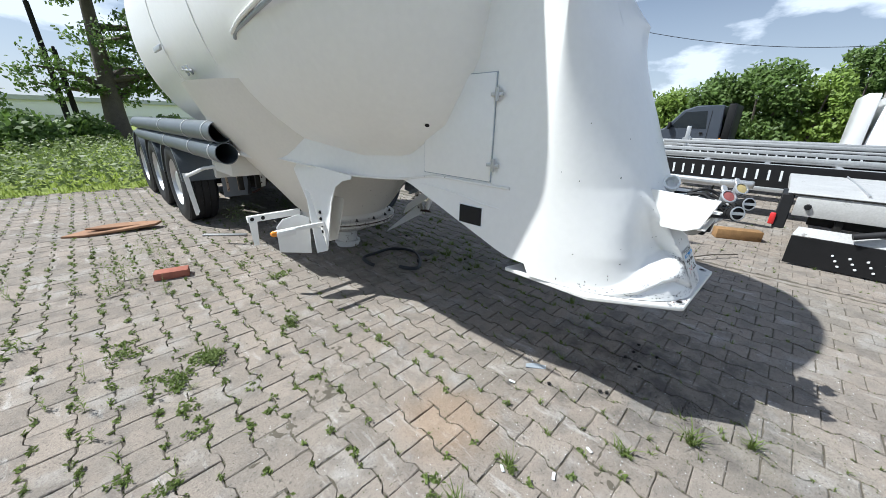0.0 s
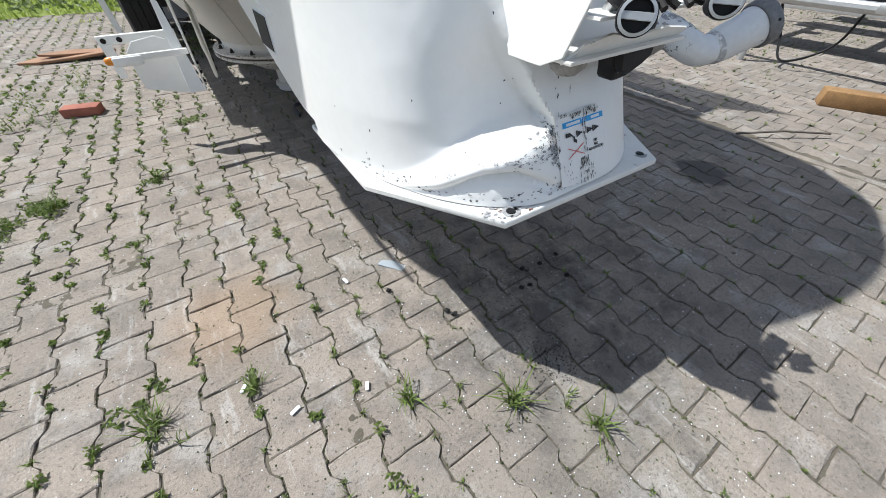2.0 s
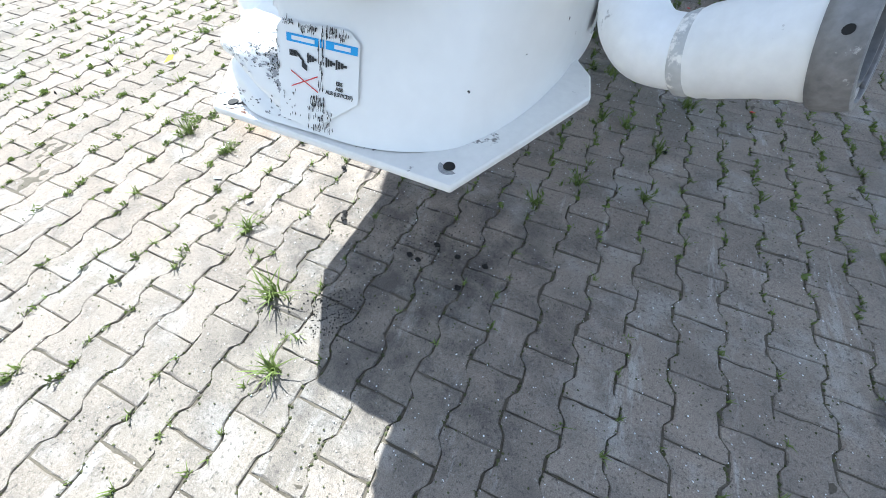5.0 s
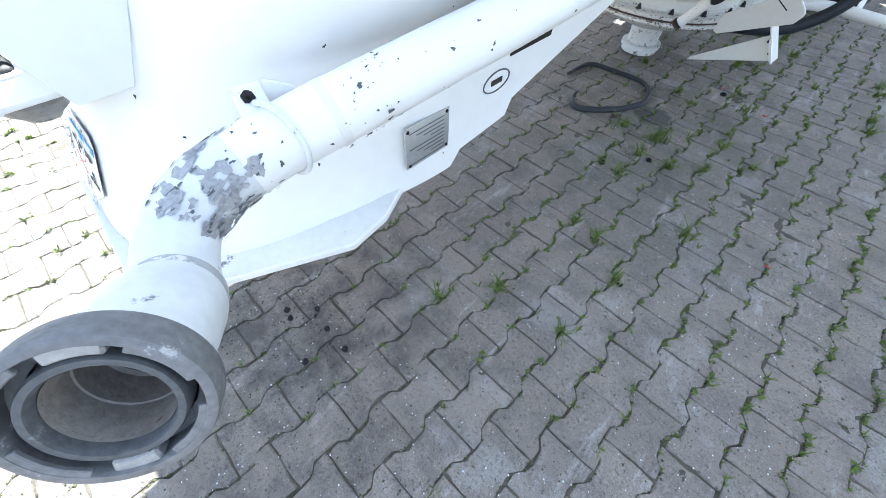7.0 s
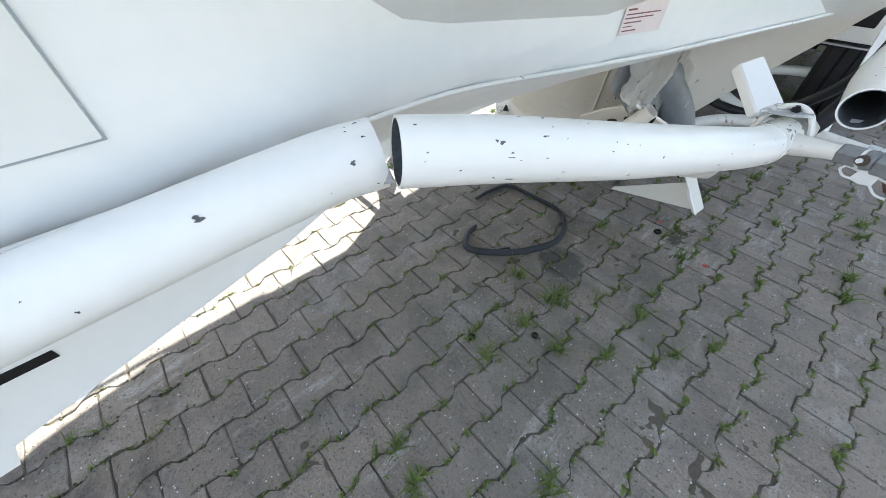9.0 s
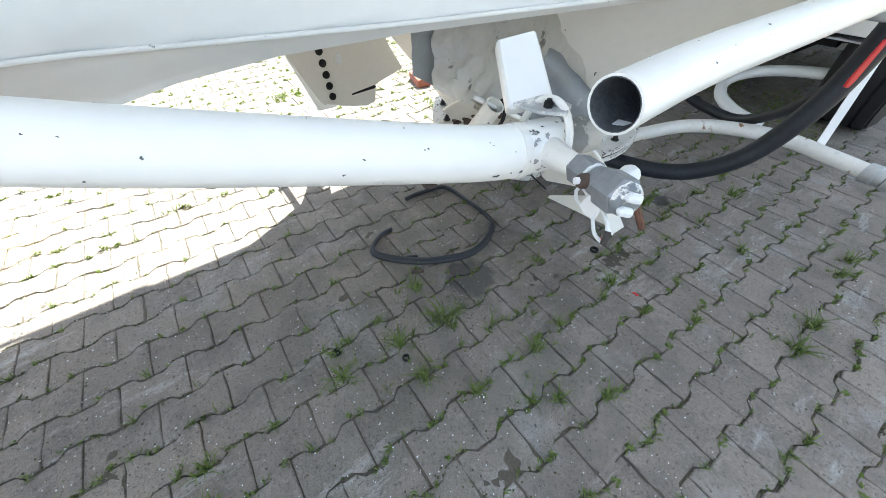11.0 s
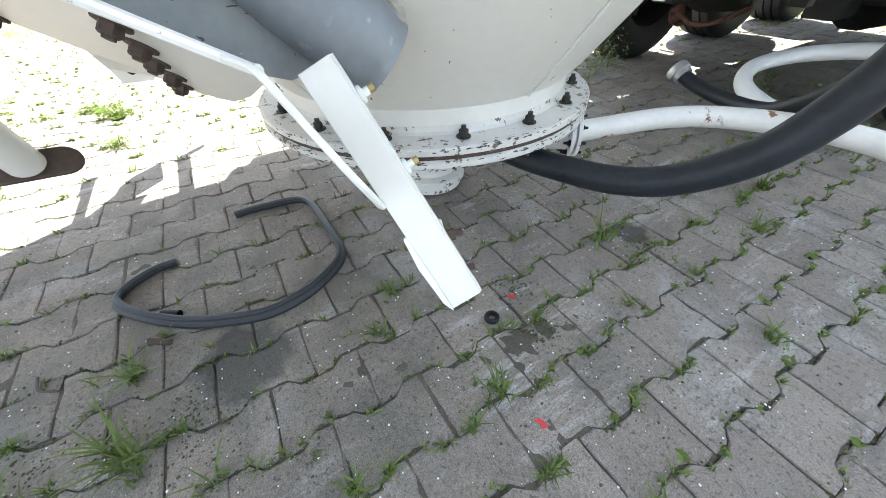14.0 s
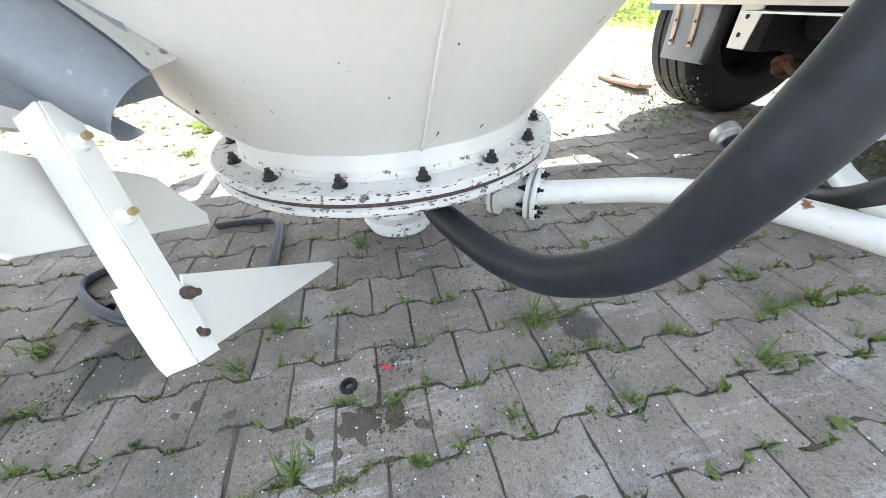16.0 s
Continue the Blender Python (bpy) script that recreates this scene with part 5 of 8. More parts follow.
        tp("hose_socket", lathe([(0, -0.05), (0.023, -0.05), (0.025, -0.01), (0.031, -0.006), (0.031, 0.004), (0.024, 0.006), (0.023, -0.004), (0, -0.004)], 28, m), BLACK, "black rubber socket with a grey handle ring", parent=br)
        tp("socket_ring", lathe([(0.029, 0.003), (0.029, 0.007), (0.024, 0.008), (0.024, 0.003)], 28, m), ALU, parent=br)
        tp("socket_bar", prism([(-0.026, -0.006), (0.026, -0.006), (0.026, 0.006), (-0.026, 0.006)], 0.006, m @ pose(0, 0, 0.0, 0, 0, 40), 0.001), ALU, parent=br)
    tp("socket_elbow", tube(smooth_path([(1.80, 0.14, 1.03), (1.86, 0.18, 1.015), (1.93, 0.22, 1.0), (2.02, 0.24, 0.985)], 5), 0.026, 16), BLACK, parent=br)


build_brake_bracket()


FLAP = material("grey_mud_flap", (0.16, 0.175, 0.20), 0.6, var=0.15, scale=6, fine=60, bump=0.1)
STRAP = material("rust_stained_strap", (0.45, 0.36, 0.28), 0.7, 0.1, var=0.25, scale=20, fine=90, bump=0.3, spots=(0.18, 0.07, 0.03), spot_amount=0.16, spot_scale=25)


def build_left_leg():
    """The bracket with a side lamp on the side away from the pipes."""
    m = frame_of((1.205, 0, 0), (0, 1, 0), (0, 0, 1))
    web = tp("side_bracket", prism([(2.98, 1.0), (2.84, 0.82), (2.72, 0.66), (2.60, 0.365), (2.50, 0.368), (2.37, 0.78), (2.30, 0.90), (2.20, 0.955), (2.08, 0.985), (2.08, 1.01), (2.98, 1.04)], 0.008, m, 0.002), WHITE, "white tapered bracket hanging from the rim")
    tp("bracket_flange", prism([(0, 0), (0.085, 0), (0.03, 0.47), (-0.0, 0.50)], 0.007, frame_of((1.118, 2.505, 0.365), (1, -0.1, 0), (0, 0.25, 1)), 0.002), WHITE, parent=web)
    me = bpy.data.meshes.new("bracket_bolt")
    b = bolt_mesh(0.010, 0.010, 0.0)
    b.to_mesh(me)
    me.materials.append(BLACK)
    for k in range(6):
        p = Vector((1.203, 2.545 + 0.002 * k, 0.41 + 0.052 * k))
        shared("bracket_bolt", me, INV @ frame_of(p, (0, 0, 1), (0, 1, 0)), web)
        shared("bracket_bolt", me, INV @ frame_of(p + Vector((0.012, 0, 0)), (0, 1, 0), (0, 0, 1)), web)
    tp("wing_plate", prism([(0.0, 0.0), (0.24, -0.06), (0.25, 0.24), (0.17, 0.275), (0.05, 0.255), (0.0, 0.20)], 0.006, frame_of((0.895, 2.66, 0.385), (1, -0.10, 0), (0, 0, 1)), 0.002), WHITE, "light grey side plate", parent=web)
    tp("lamp_arm", B(0.815, 1.20, 2.495, 2.520, 0.575, 0.605, bevel=0.004, m=Matrix.Translation((0, 0, -0.0))), WHITE, parent=web)
    lamp = tp("side_lamp", B(0.83, 0.97, 2.478, 2.496, 0.555, 0.602, bevel=0.010), WHITE, "white side marker lamp", parent=web)
    tp("lamp_lens", lathe([(0, 0), (0.022, 0), (0.020, 0.025), (0.012, 0.035), (0, 0.036)], 18, Matrix.Translation((0.832, 2.507, 0.585)) @ pose(0, 0, 0, 0, -90, 0)), AMBER, "amber side lens", parent=web)
    for x in (0.865, 0.90, 0.935):
        tp("lamp_window", lathe([(0, 0), (0.009, 0), (0.009, 0.002), (0, 0.002)], 14, frame_of((x, 2.4785, 0.578), (0, 0, 1), (1, 0, 0))), GREY_PRIMER, parent=web)
    tp("angle_bar", B(0.77, 1.18, 2.865, 2.90, 0.595, 0.645, bevel=0.004), WHITE, "white angle bar", parent=web)
    tp("angle_leg", prism([(0, 0), (0.06, 0.0), (0.05, -0.19), (0.01, -0.19)], 0.006, frame_of((0.772, 2.862, 0.60), (1, 0, 0), (0, 0, 1)), 0.002), WHITE, parent=web)
    for x in (0.80, 0.88):
        shared("bracket_bolt", me, INV @ frame_of((x, 2.864, 0.62), (0, 0, 1), (1, 0, 0)), web)
    # stay before the wheels: arm, flap and box
    stay = tp("flap_stay", prism([(0, 0), (0.05, 0), (0.075, -0.42), (0.055, -0.46), (0.03, -0.46)], 0.008, frame_of((0.72, 4.62, 0.78), (1, 0, 0), (0, 0.12, 1)), 0.002), WHITE, "white stay in front of the wheels")
    tp("stay_arm", tube([(0.74, 4.62, 0.74), (0.90, 4.5, 0.83), (1.15, 4.4, 0.87)], 0.018, 8), WHITE, parent=stay)
    tp("front_box", B(0.95, 1.30, 3.70, 4.25, 0.83, 1.02, bevel=0.01), CREAM, "cream steel box under the tank")
    tp("step_bar", tube([(0.98, 3.45, 1.06), (1.05, 3.3, 1.04), (1.12, 3.12, 1.03)], 0.022, 10), WHITE)
    tp("under_rail", B(1.02, 2.85, 4.38, 4.46, 0.82, 0.90, bevel=0.006), DARK)
    for x in (1.18, 1.36, 2.5):
        tp("hanger", B(x, x + 0.05, 4.37, 4.42, 0.58, 0.84, bevel=0.004), DARK)
    # cross beam before the axles, with flap, straps and bracket
    cross = tp("cross_beam", B(1.12, 2.95, 4.99, 5.07, 0.645, 0.86, bevel=0.006), CREAM, "cream steel cross beam before the axles")
    tp("beam_trim", B(1.70, 2.95, 4.975, 5.10, 0.618, 0.626), STEEL, parent=cross)
    tp("beam_web", B(1.70, 2.95, 5.075, 5.09, 0.626, 0.66), DARK, parent=cross)
    flap = tp("mud_flap", B(1.19, 1.49, 5.085, 5.10, 0.385, 0.66, bevel=0.004), FLAP, "stiff grey mud flap held by two rusty straps", parent=cross)
    tp("flap_roll", tube([(1.49, 5.10, 0.39), (1.50, 5.13, 0.66)], 0.030, 12), RUBBER, parent=cross)
    for x in (1.245, 1.375):
        tp("flap_strap", prism([(-0.014, 0), (0.014, 0), (0.020, 0.10), (0.018, 0.21), (-0.010, 0.21), (-0.008, 0.10)], 0.006, frame_of((x, 5.083, 0.455), (1, 0, 0.06), (0, -0.05, 1)), 0.002), STRAP, "rust-stained strap", parent=cross)
        for z in (0.475, 0.57, 0.64):
            tp("strap_bolt", lathe([(0, 0), (0.008, 0), (0.008, 0.006), (0, 0.008)], 8, frame_of((x + 0.002, 5.076, z), (1, 0, 0), (0, 0, 1))), RUST, parent=cross)
    brk = tp("hanger_bracket", prism([(0, 0), (0.085, 0), (0.11, 0.17), (0.0, 0.17)], 0.008, frame_of((1.61, 5.07, 0.475), (1, 0, 0.0), (0, 0, 1)), 0.002), CREAM, "cream hanger bracket with two holes", parent=cross)
    for u, w in ((0.05, 0.125), (0.04, 0.055)):
        # no opening is cut: the holes' shade is a black disc
        tp("hole", lathe([(0, 0), (0.010, 0), (0.010, 0.001), (0, 0.001)], 12, frame_of((1.61 + u, 5.0605, 0.475 + w), (1, 0, 0), (0, 0, 1))), BLACK, parent=cross)
    tp("rusty_hub", lathe([(0, -0.06), (0.05, -0.06), (0.065, -0.03), (0.062, 0.03), (0.04, 0.045), (0.02, 0.075), (0, 0.078)], 14, Matrix.Translation((1.44, 5.72, 0.33)) @ pose(0, 0, 0, 70, 0, -20)), RUST, "lumpy rusted brake hub")
    tp("brake_rod", tube(smooth_path([(1.48, 5.66, 0.34), (1.60, 5.60, 0.31), (1.74, 5.58, 0.33), (1.9, 5.62, 0.42)], 5), 0.014, 8), RUST)
    # dark running gear and tank, added to deepen the shade under the chassis
    for x in (1.55, 2.30):
        tp("air_bellows", lathe([(0, 0.28), (0.10, 0.28), (0.13, 0.34), (0.11, 0.40), (0.14, 0.47), (0.11, 0.55), (0.12, 0.62), (0, 0.62)], 24, Matrix.Translation((x, 6.12, 0.10))), RUBBER)
        tp("trailing_arm", prism([(5.25, 0.72), (5.42, 0.66), (6.2, 0.42), (6.3, 0.33), (5.7, 0.36), (5.3, 0.48)], 0.09, frame_of((x, 0, 0), (0, 1, 0), (0, 0, 1)), 0.01), DARK)
        tp("spring_hanger", B(x - 0.02, x + 0.11, 5.20, 5.42, 0.45, 0.98, bevel=0.01), DARK)
    tp("air_tank", tube([(1.70, 5.45, 0.60), (2.62, 5.45, 0.60)], 0.11, 24), DARK, "dark round tank added to deepen the shade under the chassis")
    # added dark panel and crossmember that close off light from above and behind
    tp("under_panel", B(1.30, 2.60, 5.1, 8.8, 0.86, 0.90), DARK)
    tp("rear_crossmember", B(1.05, 2.85, 6.42, 6.50, 0.55, 0.90, bevel=0.01), DARK)
    # lifting handle and fittings on the tank flank
    tp("flank_handle", B(0.655, 0.675, 3.95, 4.2, 1.86, 1.90, bevel=0.006), STEEL)


build_left_leg()


def build_right_leg():
    """Bent rail, leg, beam and plates on the side of the pipes."""
    e0, e1, w = Vector((2.515, 2.553, 0.828)), Vector((2.625, 2.852, 0.658)), Vector((-0.205, 0.053, -0.136)).normalized()
    ed = (e1 - e0).normalized()
    le = (e1 - e0).length
    rail_m = frame_of(e0, ed, w)
    out = rail_m.col[2].xyz.normalized()
    facing = 1 if out.dot(Vector((0.55, -0.15, 0.2))) > 0 else -1
    outline = [(-0.05, 0.0), (le, 0.0), (le + 0.005, 0.05), (le - 0.02, 0.16), (le - 0.05, 0.25), (le - 0.10, 0.285), (0.16, 0.275), (0.05, 0.25), (-0.03, 0.20), (-0.05, 0.10)]
    rail = tp("bolted_plate", prism(outline, 0.006, rail_m, 0.0015), CREAM, "bent cream bracket plate with two rows of rusty bolts")
    edge = smooth_path([e0 - ed * 0.05, e0, e0.lerp(e1, 0.5), e1 - ed * 0.02, (2.645, 2.853, 0.662)], 6)
    tp("plate_edge", tube(edge, 0.0062, 8), WHITE_WORN, parent=rail)
    corners = [Vector(c) for c in ((2.660, 2.850, 0.664), (2.738, 2.899, 0.573), (2.720, 2.929, 0.518), (2.425, 2.975, 0.362), (2.402, 2.990, 0.385), (2.412, 3.020, 0.520), (2.425, 3.018, 0.535), (2.540, 2.955, 0.600))]
    end_m = frame_of(corners[0], corners[4] - corners[0], corners[1] - corners[0])
    flat = [tuple((end_m.inverted() @ c).xy) for c in corners]
    wing = tp("wing_plate", prism(flat, 0.004, end_m, 0.001), CREAM, "cream plate bolted behind the beam", parent=rail)
    tp("plate_edge", tube(smooth_path([e1 - ed * 0.03, corners[0], corners[0].lerp(corners[1], 0.5), corners[1], corners[2]], 5), 0.0042, 8), WHITE_WORN, parent=rail)
    me = bpy.data.meshes.new("rusty_bolt")
    b = bolt_mesh(0.0105, 0.012, 0.005)
    b.to_mesh(me)
    me.materials.append(RUST_DULL)
    for a0, b0 in ((0.07 * le + 0.02, 0.012), (0.66 * le, 0.030)):
        for q in range(5):
            p = rail_m @ Vector((a0 + 0.004 * (q % 2), b0 + 0.057 * q, 0.006 if facing > 0 else 0.0))
            shared("plate_bolt", me, INV @ frame_of(p, ed, w) @ (pose(0, 0, 0) if facing > 0 else pose(0, 0, 0, 180)), rail)
    # the slot's dark inside is a black shape laid on the plate
    tp("slot_mark", prism([(0, -0.007), (0.035, -0.009), (0.045, 0), (0.035, 0.009), (0, 0.007), (-0.008, 0)], 0.001, rail_m @ pose(0.34 * le, 0.055, 0.0065 if facing > 0 else -0.0015)), BLACK, parent=rail)
    # peeling side sheet behind the rail
    bm = bmesh.new()
    grid = []
    for i in range(25):
        y = 2.36 + 0.69 * i / 24
        lo = float(np.interp(y, [2.36, 2.60, 2.78, 2.90, 3.05], [0.925, 0.775, 0.665, 0.605, 0.63]))
        col = []
        for k in range(15):
            z = lo + (1.06 - lo) * k / 14
            wob = 0.016 * noise.noise(Vector((y * 7, z * 9, 2))) + 0.006 * noise.noise(Vector((y * 25, z * 30, 5)))
            col.append(bm.verts.new((2.475 + wob + 0.10 * (z - lo), y, z)))
        grid.append(col)
    for a, c in zip(grid, grid[1:]):
        for k in range(14):
            bm.faces.new((a[k], c[k], c[k + 1], a[k + 1]))
    bmesh.ops.solidify(bm, geom=bm.faces[:], thickness=0.003)
    sheet = tp("peeling_sheet", bm, PEELING, "buckled grey side sheet with peeling white paint")
    # the paint that still holds, torn off along a ragged edge
    rng = random.Random(11)
    bm = bmesh.new()
    grid = []
    for i in range(110):
        y = 2.40 + 0.575 * i / 109
        lo = float(np.interp(y, [2.36, 2.60, 2.78, 2.90, 3.05], [0.925, 0.775, 0.665, 0.605, 0.63]))
        torn = float(np.interp(y, [2.40, 2.50, 2.60, 2.64, 2.655, 2.68, 2.72, 2.771, 2.794, 2.828, 2.856, 2.885, 2.926, 2.931, 2.975], [0.895, 0.835, 0.77, 0.755, 0.82, 0.86, 0.885, 0.859, 0.832, 0.821, 0.784, 0.80, 0.79, 0.705, 0.697])) + rng.uniform(-0.003, 0.003)
        col = []
        for k in range(19):
            z = torn + (1.06 - torn) * k / 18
            wob = 0.016 * noise.noise(Vector((y * 7, z * 9, 2))) + 0.006 * noise.noise(Vector((y * 25, z * 30, 5)))
            fold = max(0.0, min(1.0, (2.66 - y) / 0.10))
            wob += fold * (0.012 + 0.014 * noise.noise(Vector((y * 22, z * 26, 7))) + 0.006 * noise.noise(Vector((y * 60, z * 60, 9))))
            col.append(bm.verts.new((2.4815 + wob + 0.10 * (z - lo) + (0.006 if k == 0 else 0), y, z)))
        grid.append(col)
    for a, c in zip(grid, grid[1:]):
        for k in range(18):
            bm.faces.new((a[k], c[k], c[k + 1], a[k + 1]))
    bmesh.ops.solidify(bm, geom=bm.faces[:], thickness=0.001)
    tp("peeling_paint", bm, SCRATCHED_CREAM, "white paint layer with a torn edge", parent=sheet)
    scratch, flake = ([], []), ([], [])
    for k in range(64):
        y = rng.uniform(2.42, 2.96)
        lo = float(np.interp(y, [2.36, 2.60, 2.78, 2.90, 3.05], [0.925, 0.775, 0.665, 0.605, 0.63]))
        z = lo + 0.02 + rng.random() ** 1.3 * 0.22
        wob = 0.016 * noise.noise(Vector((y * 7, z * 9, 2))) + 0.006 * noise.noise(Vector((y * 25, z * 30, 5)))
        tilt = rng.gauss(-0.6, 0.8)
        v = Vector((0.1 * math.sin(tilt), math.cos(tilt), math.sin(tilt)))
        u = v.cross(Vector((1, 0, -0.1))).normalized()
        w = 0.0006 + 0.0040 * rng.random() ** 2 * (1.0 if k % 9 else 2.0)
        chip(*(flake if k % 4 == 0 else scratch), Vector((2.475 + wob + 0.10 * (z - lo), y, z)), u, v, w, w * rng.uniform(1.0, 5.0), rng, 0.0042)
    chips_part("scratches", *scratch, GREY_CHIP, "dark scratches in the bare sheet")
    chips_part("paint_flakes", *flake, SCRATCHED_CREAM, "flakes of white paint left on the bare sheet")
    # the sheet's end rolled outwards into an open trough, its painted back edge running up to the hopper
    bar = smooth_path([(2.443, 2.755, 0.884), (2.461, 2.82, 0.829), (2.480, 2.88, 0.775), (2.512, 3.005, 0.650), (2.520, 3.035, 0.622)], 6)
    roll, flap = bmesh.new(), bmesh.new()
    rows, backs = [], []
    for k, p in enumerate(bar):
        d = (bar[min(k + 1, len(bar) - 1)] - bar[max(k - 1, 0)]).normalized()
        o = (Vector((1, 0, 0)) - d * d.x).normalized()
        v = o.cross(d)
        if v.z < 0:
            v = -v
        r = 0.060 + 0.004 * math.sin(k * 0.5)
        ring = [p + o * (r * math.cos(q)) + v * (r * math.sin(q)) for q in np.linspace(-2.1, 1.45, 22)]
        rows.append([roll.verts.new(q) for q in ring])
        ragged = 0.006 * noise.noise(Vector((k * 0.8, 3, 1)))
        backs.append([flap.verts.new(ring[-1] + v * 0.002 - o * (0.028 * q + ragged * q) + v * (0.010 * q) + Vector((0, 0, 0.004))) for q in range(5)])
    for grid, mesh in ((rows, roll), (backs, flap)):
        for a, c in zip(grid, grid[1:]):
            for k in range(len(a) - 1):
                mesh.faces.new((a[k], c[k], c[k + 1], a[k + 1]))
        bmesh.ops.solidify(mesh, geom=mesh.faces[:], thickness=0.003)
    rolled = tp("rolled_sheet", roll, GREY_SMOOTH, "bare grey rolled sheet end")
    tp("painted_edge", flap, SCRATCHED_CREAM, "cream painted edge of the rolled sheet", parent=rolled)
    # leg
    leg = tp("short_leg", tube([(2.540, 2.548, 0.836), (2.318, 2.524, 0.516)], 0.024, 26, wall=0.003), CREAM, "short cream tube leg with an open top and a rusty foot")
    tp("foot_plate", prism([(0.026 * math.cos(q) + (0.036 if math.cos(q) > 0 else -0.036), 0.026 * math.sin(q)) for q in np.linspace(0.05, 2 * math.pi + 0.05, 28)[:-1]], 0.007, frame_of((2.306, 2.523, 0.505), (-0.12, 0.97, -0.10), (-0.82, -0.10, 0.55)), 0.0015), RUST_DULL, "dull rusty foot plate", parent=leg)
    tp("foot_disc", lathe([(0, 0), (0.040, 0), (0.044, 0.004), (0.040, 0.010), (0.018, 0.011), (0.016, 0.016), (0, 0.016)], 26, frame_of((2.436, 2.490, 0.676), (-0.42, -0.12, -0.90), (0.777, 0.408, -0.417)) @ Matrix.Diagonal((1.25, 0.72, 1, 1))), BLACK, parent=leg)
    tp("lens_back", lathe([(0, -0.012), (0.048, -0.012), (0.050, -0.004), (0.046, 0.0), (0, 0.0)], 26, frame_of((2.436, 2.490, 0.676), (-0.42, -0.12, -0.90), (0.777, 0.408, -0.417)) @ Matrix.Diagonal((1.3, 0.8, 1, 1))), CREAM, parent=leg)
    tp("leg_band", tube([(2.474, 2.541, 0.741), (2.468, 2.540, 0.733)], 0.0268, 20), BLACK, parent=leg)
    tp("cable_tie", tube(smooth_path([(2.492, 2.556, 0.742), (2.555, 2.580, 0.712), (2.62, 2.607, 0.672), (2.680, 2.633, 0.632)], 5), 0.0022, 6), BLACK, parent=leg)
    tp("tie_loop", tube(smooth_path([(2.53, 2.575, 0.84), (2.548, 2.575, 0.81), (2.535, 2.57, 0.77), (2.50, 2.565, 0.745)], 6), 0.005, 8), BLACK, parent=leg)
    # far bracket seen past the nose, on the other side
    far = tp("far_gusset", prism([(2.36, 0.80), (2.372, 0.724), (2.497, 0.440), (2.62, 0.395), (2.75, 0.364), (2.805, 0.378), (2.821, 0.467), (3.0, 0.515), (2.93, 0.64), (2.87, 0.80)], 0.006, frame_of((1.297, 0, 0), (0, 1, 0), (0, 0, 1)), 0.0015), CREAM, "cream gusset plate with a row of black bolts")
    me = bpy.data.meshes.new("gusset_bolt")
    b = bolt_mesh(0.0125, 0.010, 0.0)
    b.to_mesh(me)
    me.materials.append(BLACK)
    for q in range(5):
        shared("gusset_bolt", me, INV @ frame_of((1.3035, 2.548 + 0.004 * q, 0.679 - 0.0545 * q), (0, 1, 0), (0, 0, 1)), far)
    tp("gusset_washer", lathe([(0, 0), (0.021, 0), (0.020, 0.004), (0.008, 0.005), (0.008, 0.010), (0, 0.010)], 18, frame_of((1.3032, 2.637, 0.631), (0, 1, 0), (0, 0, 1)) @ Matrix.Diagonal((0.75, 1.3, 1, 1))), PAPER, parent=far)
    # black strip laid on the gusset for the shaded slot
    tp("gusset_slot", prism([(0, -0.004), (0.14, -0.007), (0.152, 0.0), (0.14, 0.010), (0.0, 0.004)], 0.001, frame_of((1.3035, 2.672, 0.446), (0, 0.998, 0.06), (0, -0.06, 0.998))), BLACK, parent=far)
    # thin black curved line above the bolt row
    tp("gusset_stain", tube(smooth_path([(1.304, 2.556, 0.71), (1.304, 2.585, 0.735), (1.304, 2.595, 0.79)], 5), 0.004, 6), BLACK, parent=far)
    # beam with plates
    p0, p1 = Vector((2.560, 2.925, 0.640)), Vector((2.752, 3.035, 0.315))
    d = (p1 - p0).normalized()
    beam_m = frame_of(p0, d, (0.40, 0.92, 0.0))
    Lb = (p1 - p0).length
    beam = tp("support_beam", prism([(0, -0.024), (Lb, -0.028), (Lb, 0.024), (0, 0.024)], 0.005, beam_m, 0.001), CREAM, "white folded steel support beam")
    tp("beam_lip", prism([(0.0, 0.024), (Lb, 0.024), (Lb, 0.027), (0.0, 0.027)], -0.035, beam_m), CREAM, parent=beam)
    tp("beam_lip", prism([(0.25, -0.031), (0.30, -0.037), (Lb - 0.02, -0.035), (Lb, -0.028), (0.25, -0.026)], 0.012, beam_m), WHITE, parent=beam)
    for u in (0.055, 0.165):
        tp("washer", lathe([(0, 0), (0.013, 0), (0.012, 0.005), (0.006, 0.006), (0.006, 0.014), (0, 0.014)], 16, beam_m @ pose(u, 0.0275, -0.016, -90, 0, 0)), WHITE_WORN, parent=beam)
        tp("nut", lathe([(0, 0), (0.006, 0), (0.006, 0.008), (0, 0.008)], 6, beam_m @ pose(u, 0.0415, -0.016, -90, 0, 0)), BRASS, parent=beam)
    T = [(2.662, 3.042, 0.418), (2.330, 3.188, 0.156), (2.318, 3.192, 0.132), (2.735, 3.038, 0.310)]
    mm = frame_of(T[0], Vector(T[1]) - Vector(T[0]), Vector(T[3]) - Vector(T[0]))
    inv = mm.inverted()
    pts = [tuple((inv @ Vector(p)).xy) for p in T]
    tri = tp("tapered_plate", prism(pts, 0.005, mm, 0.001), CREAM, "white tapered plate bolted to the beam", parent=beam)
    for c in ((2.680, 3.045, 0.395), (2.716, 3.047, 0.345)):
        tp("plate_bolt", lathe([(0, 0), (0.010, 0), (0.010, 0.009), (0.006, 0.011), (0.006, 0.022), (0, 0.022)], 8, frame_of(c, mm.col[0].xyz, mm.col[1].xyz) @ pose(0, 0, 0, 180)), RUST_DULL, parent=beam)
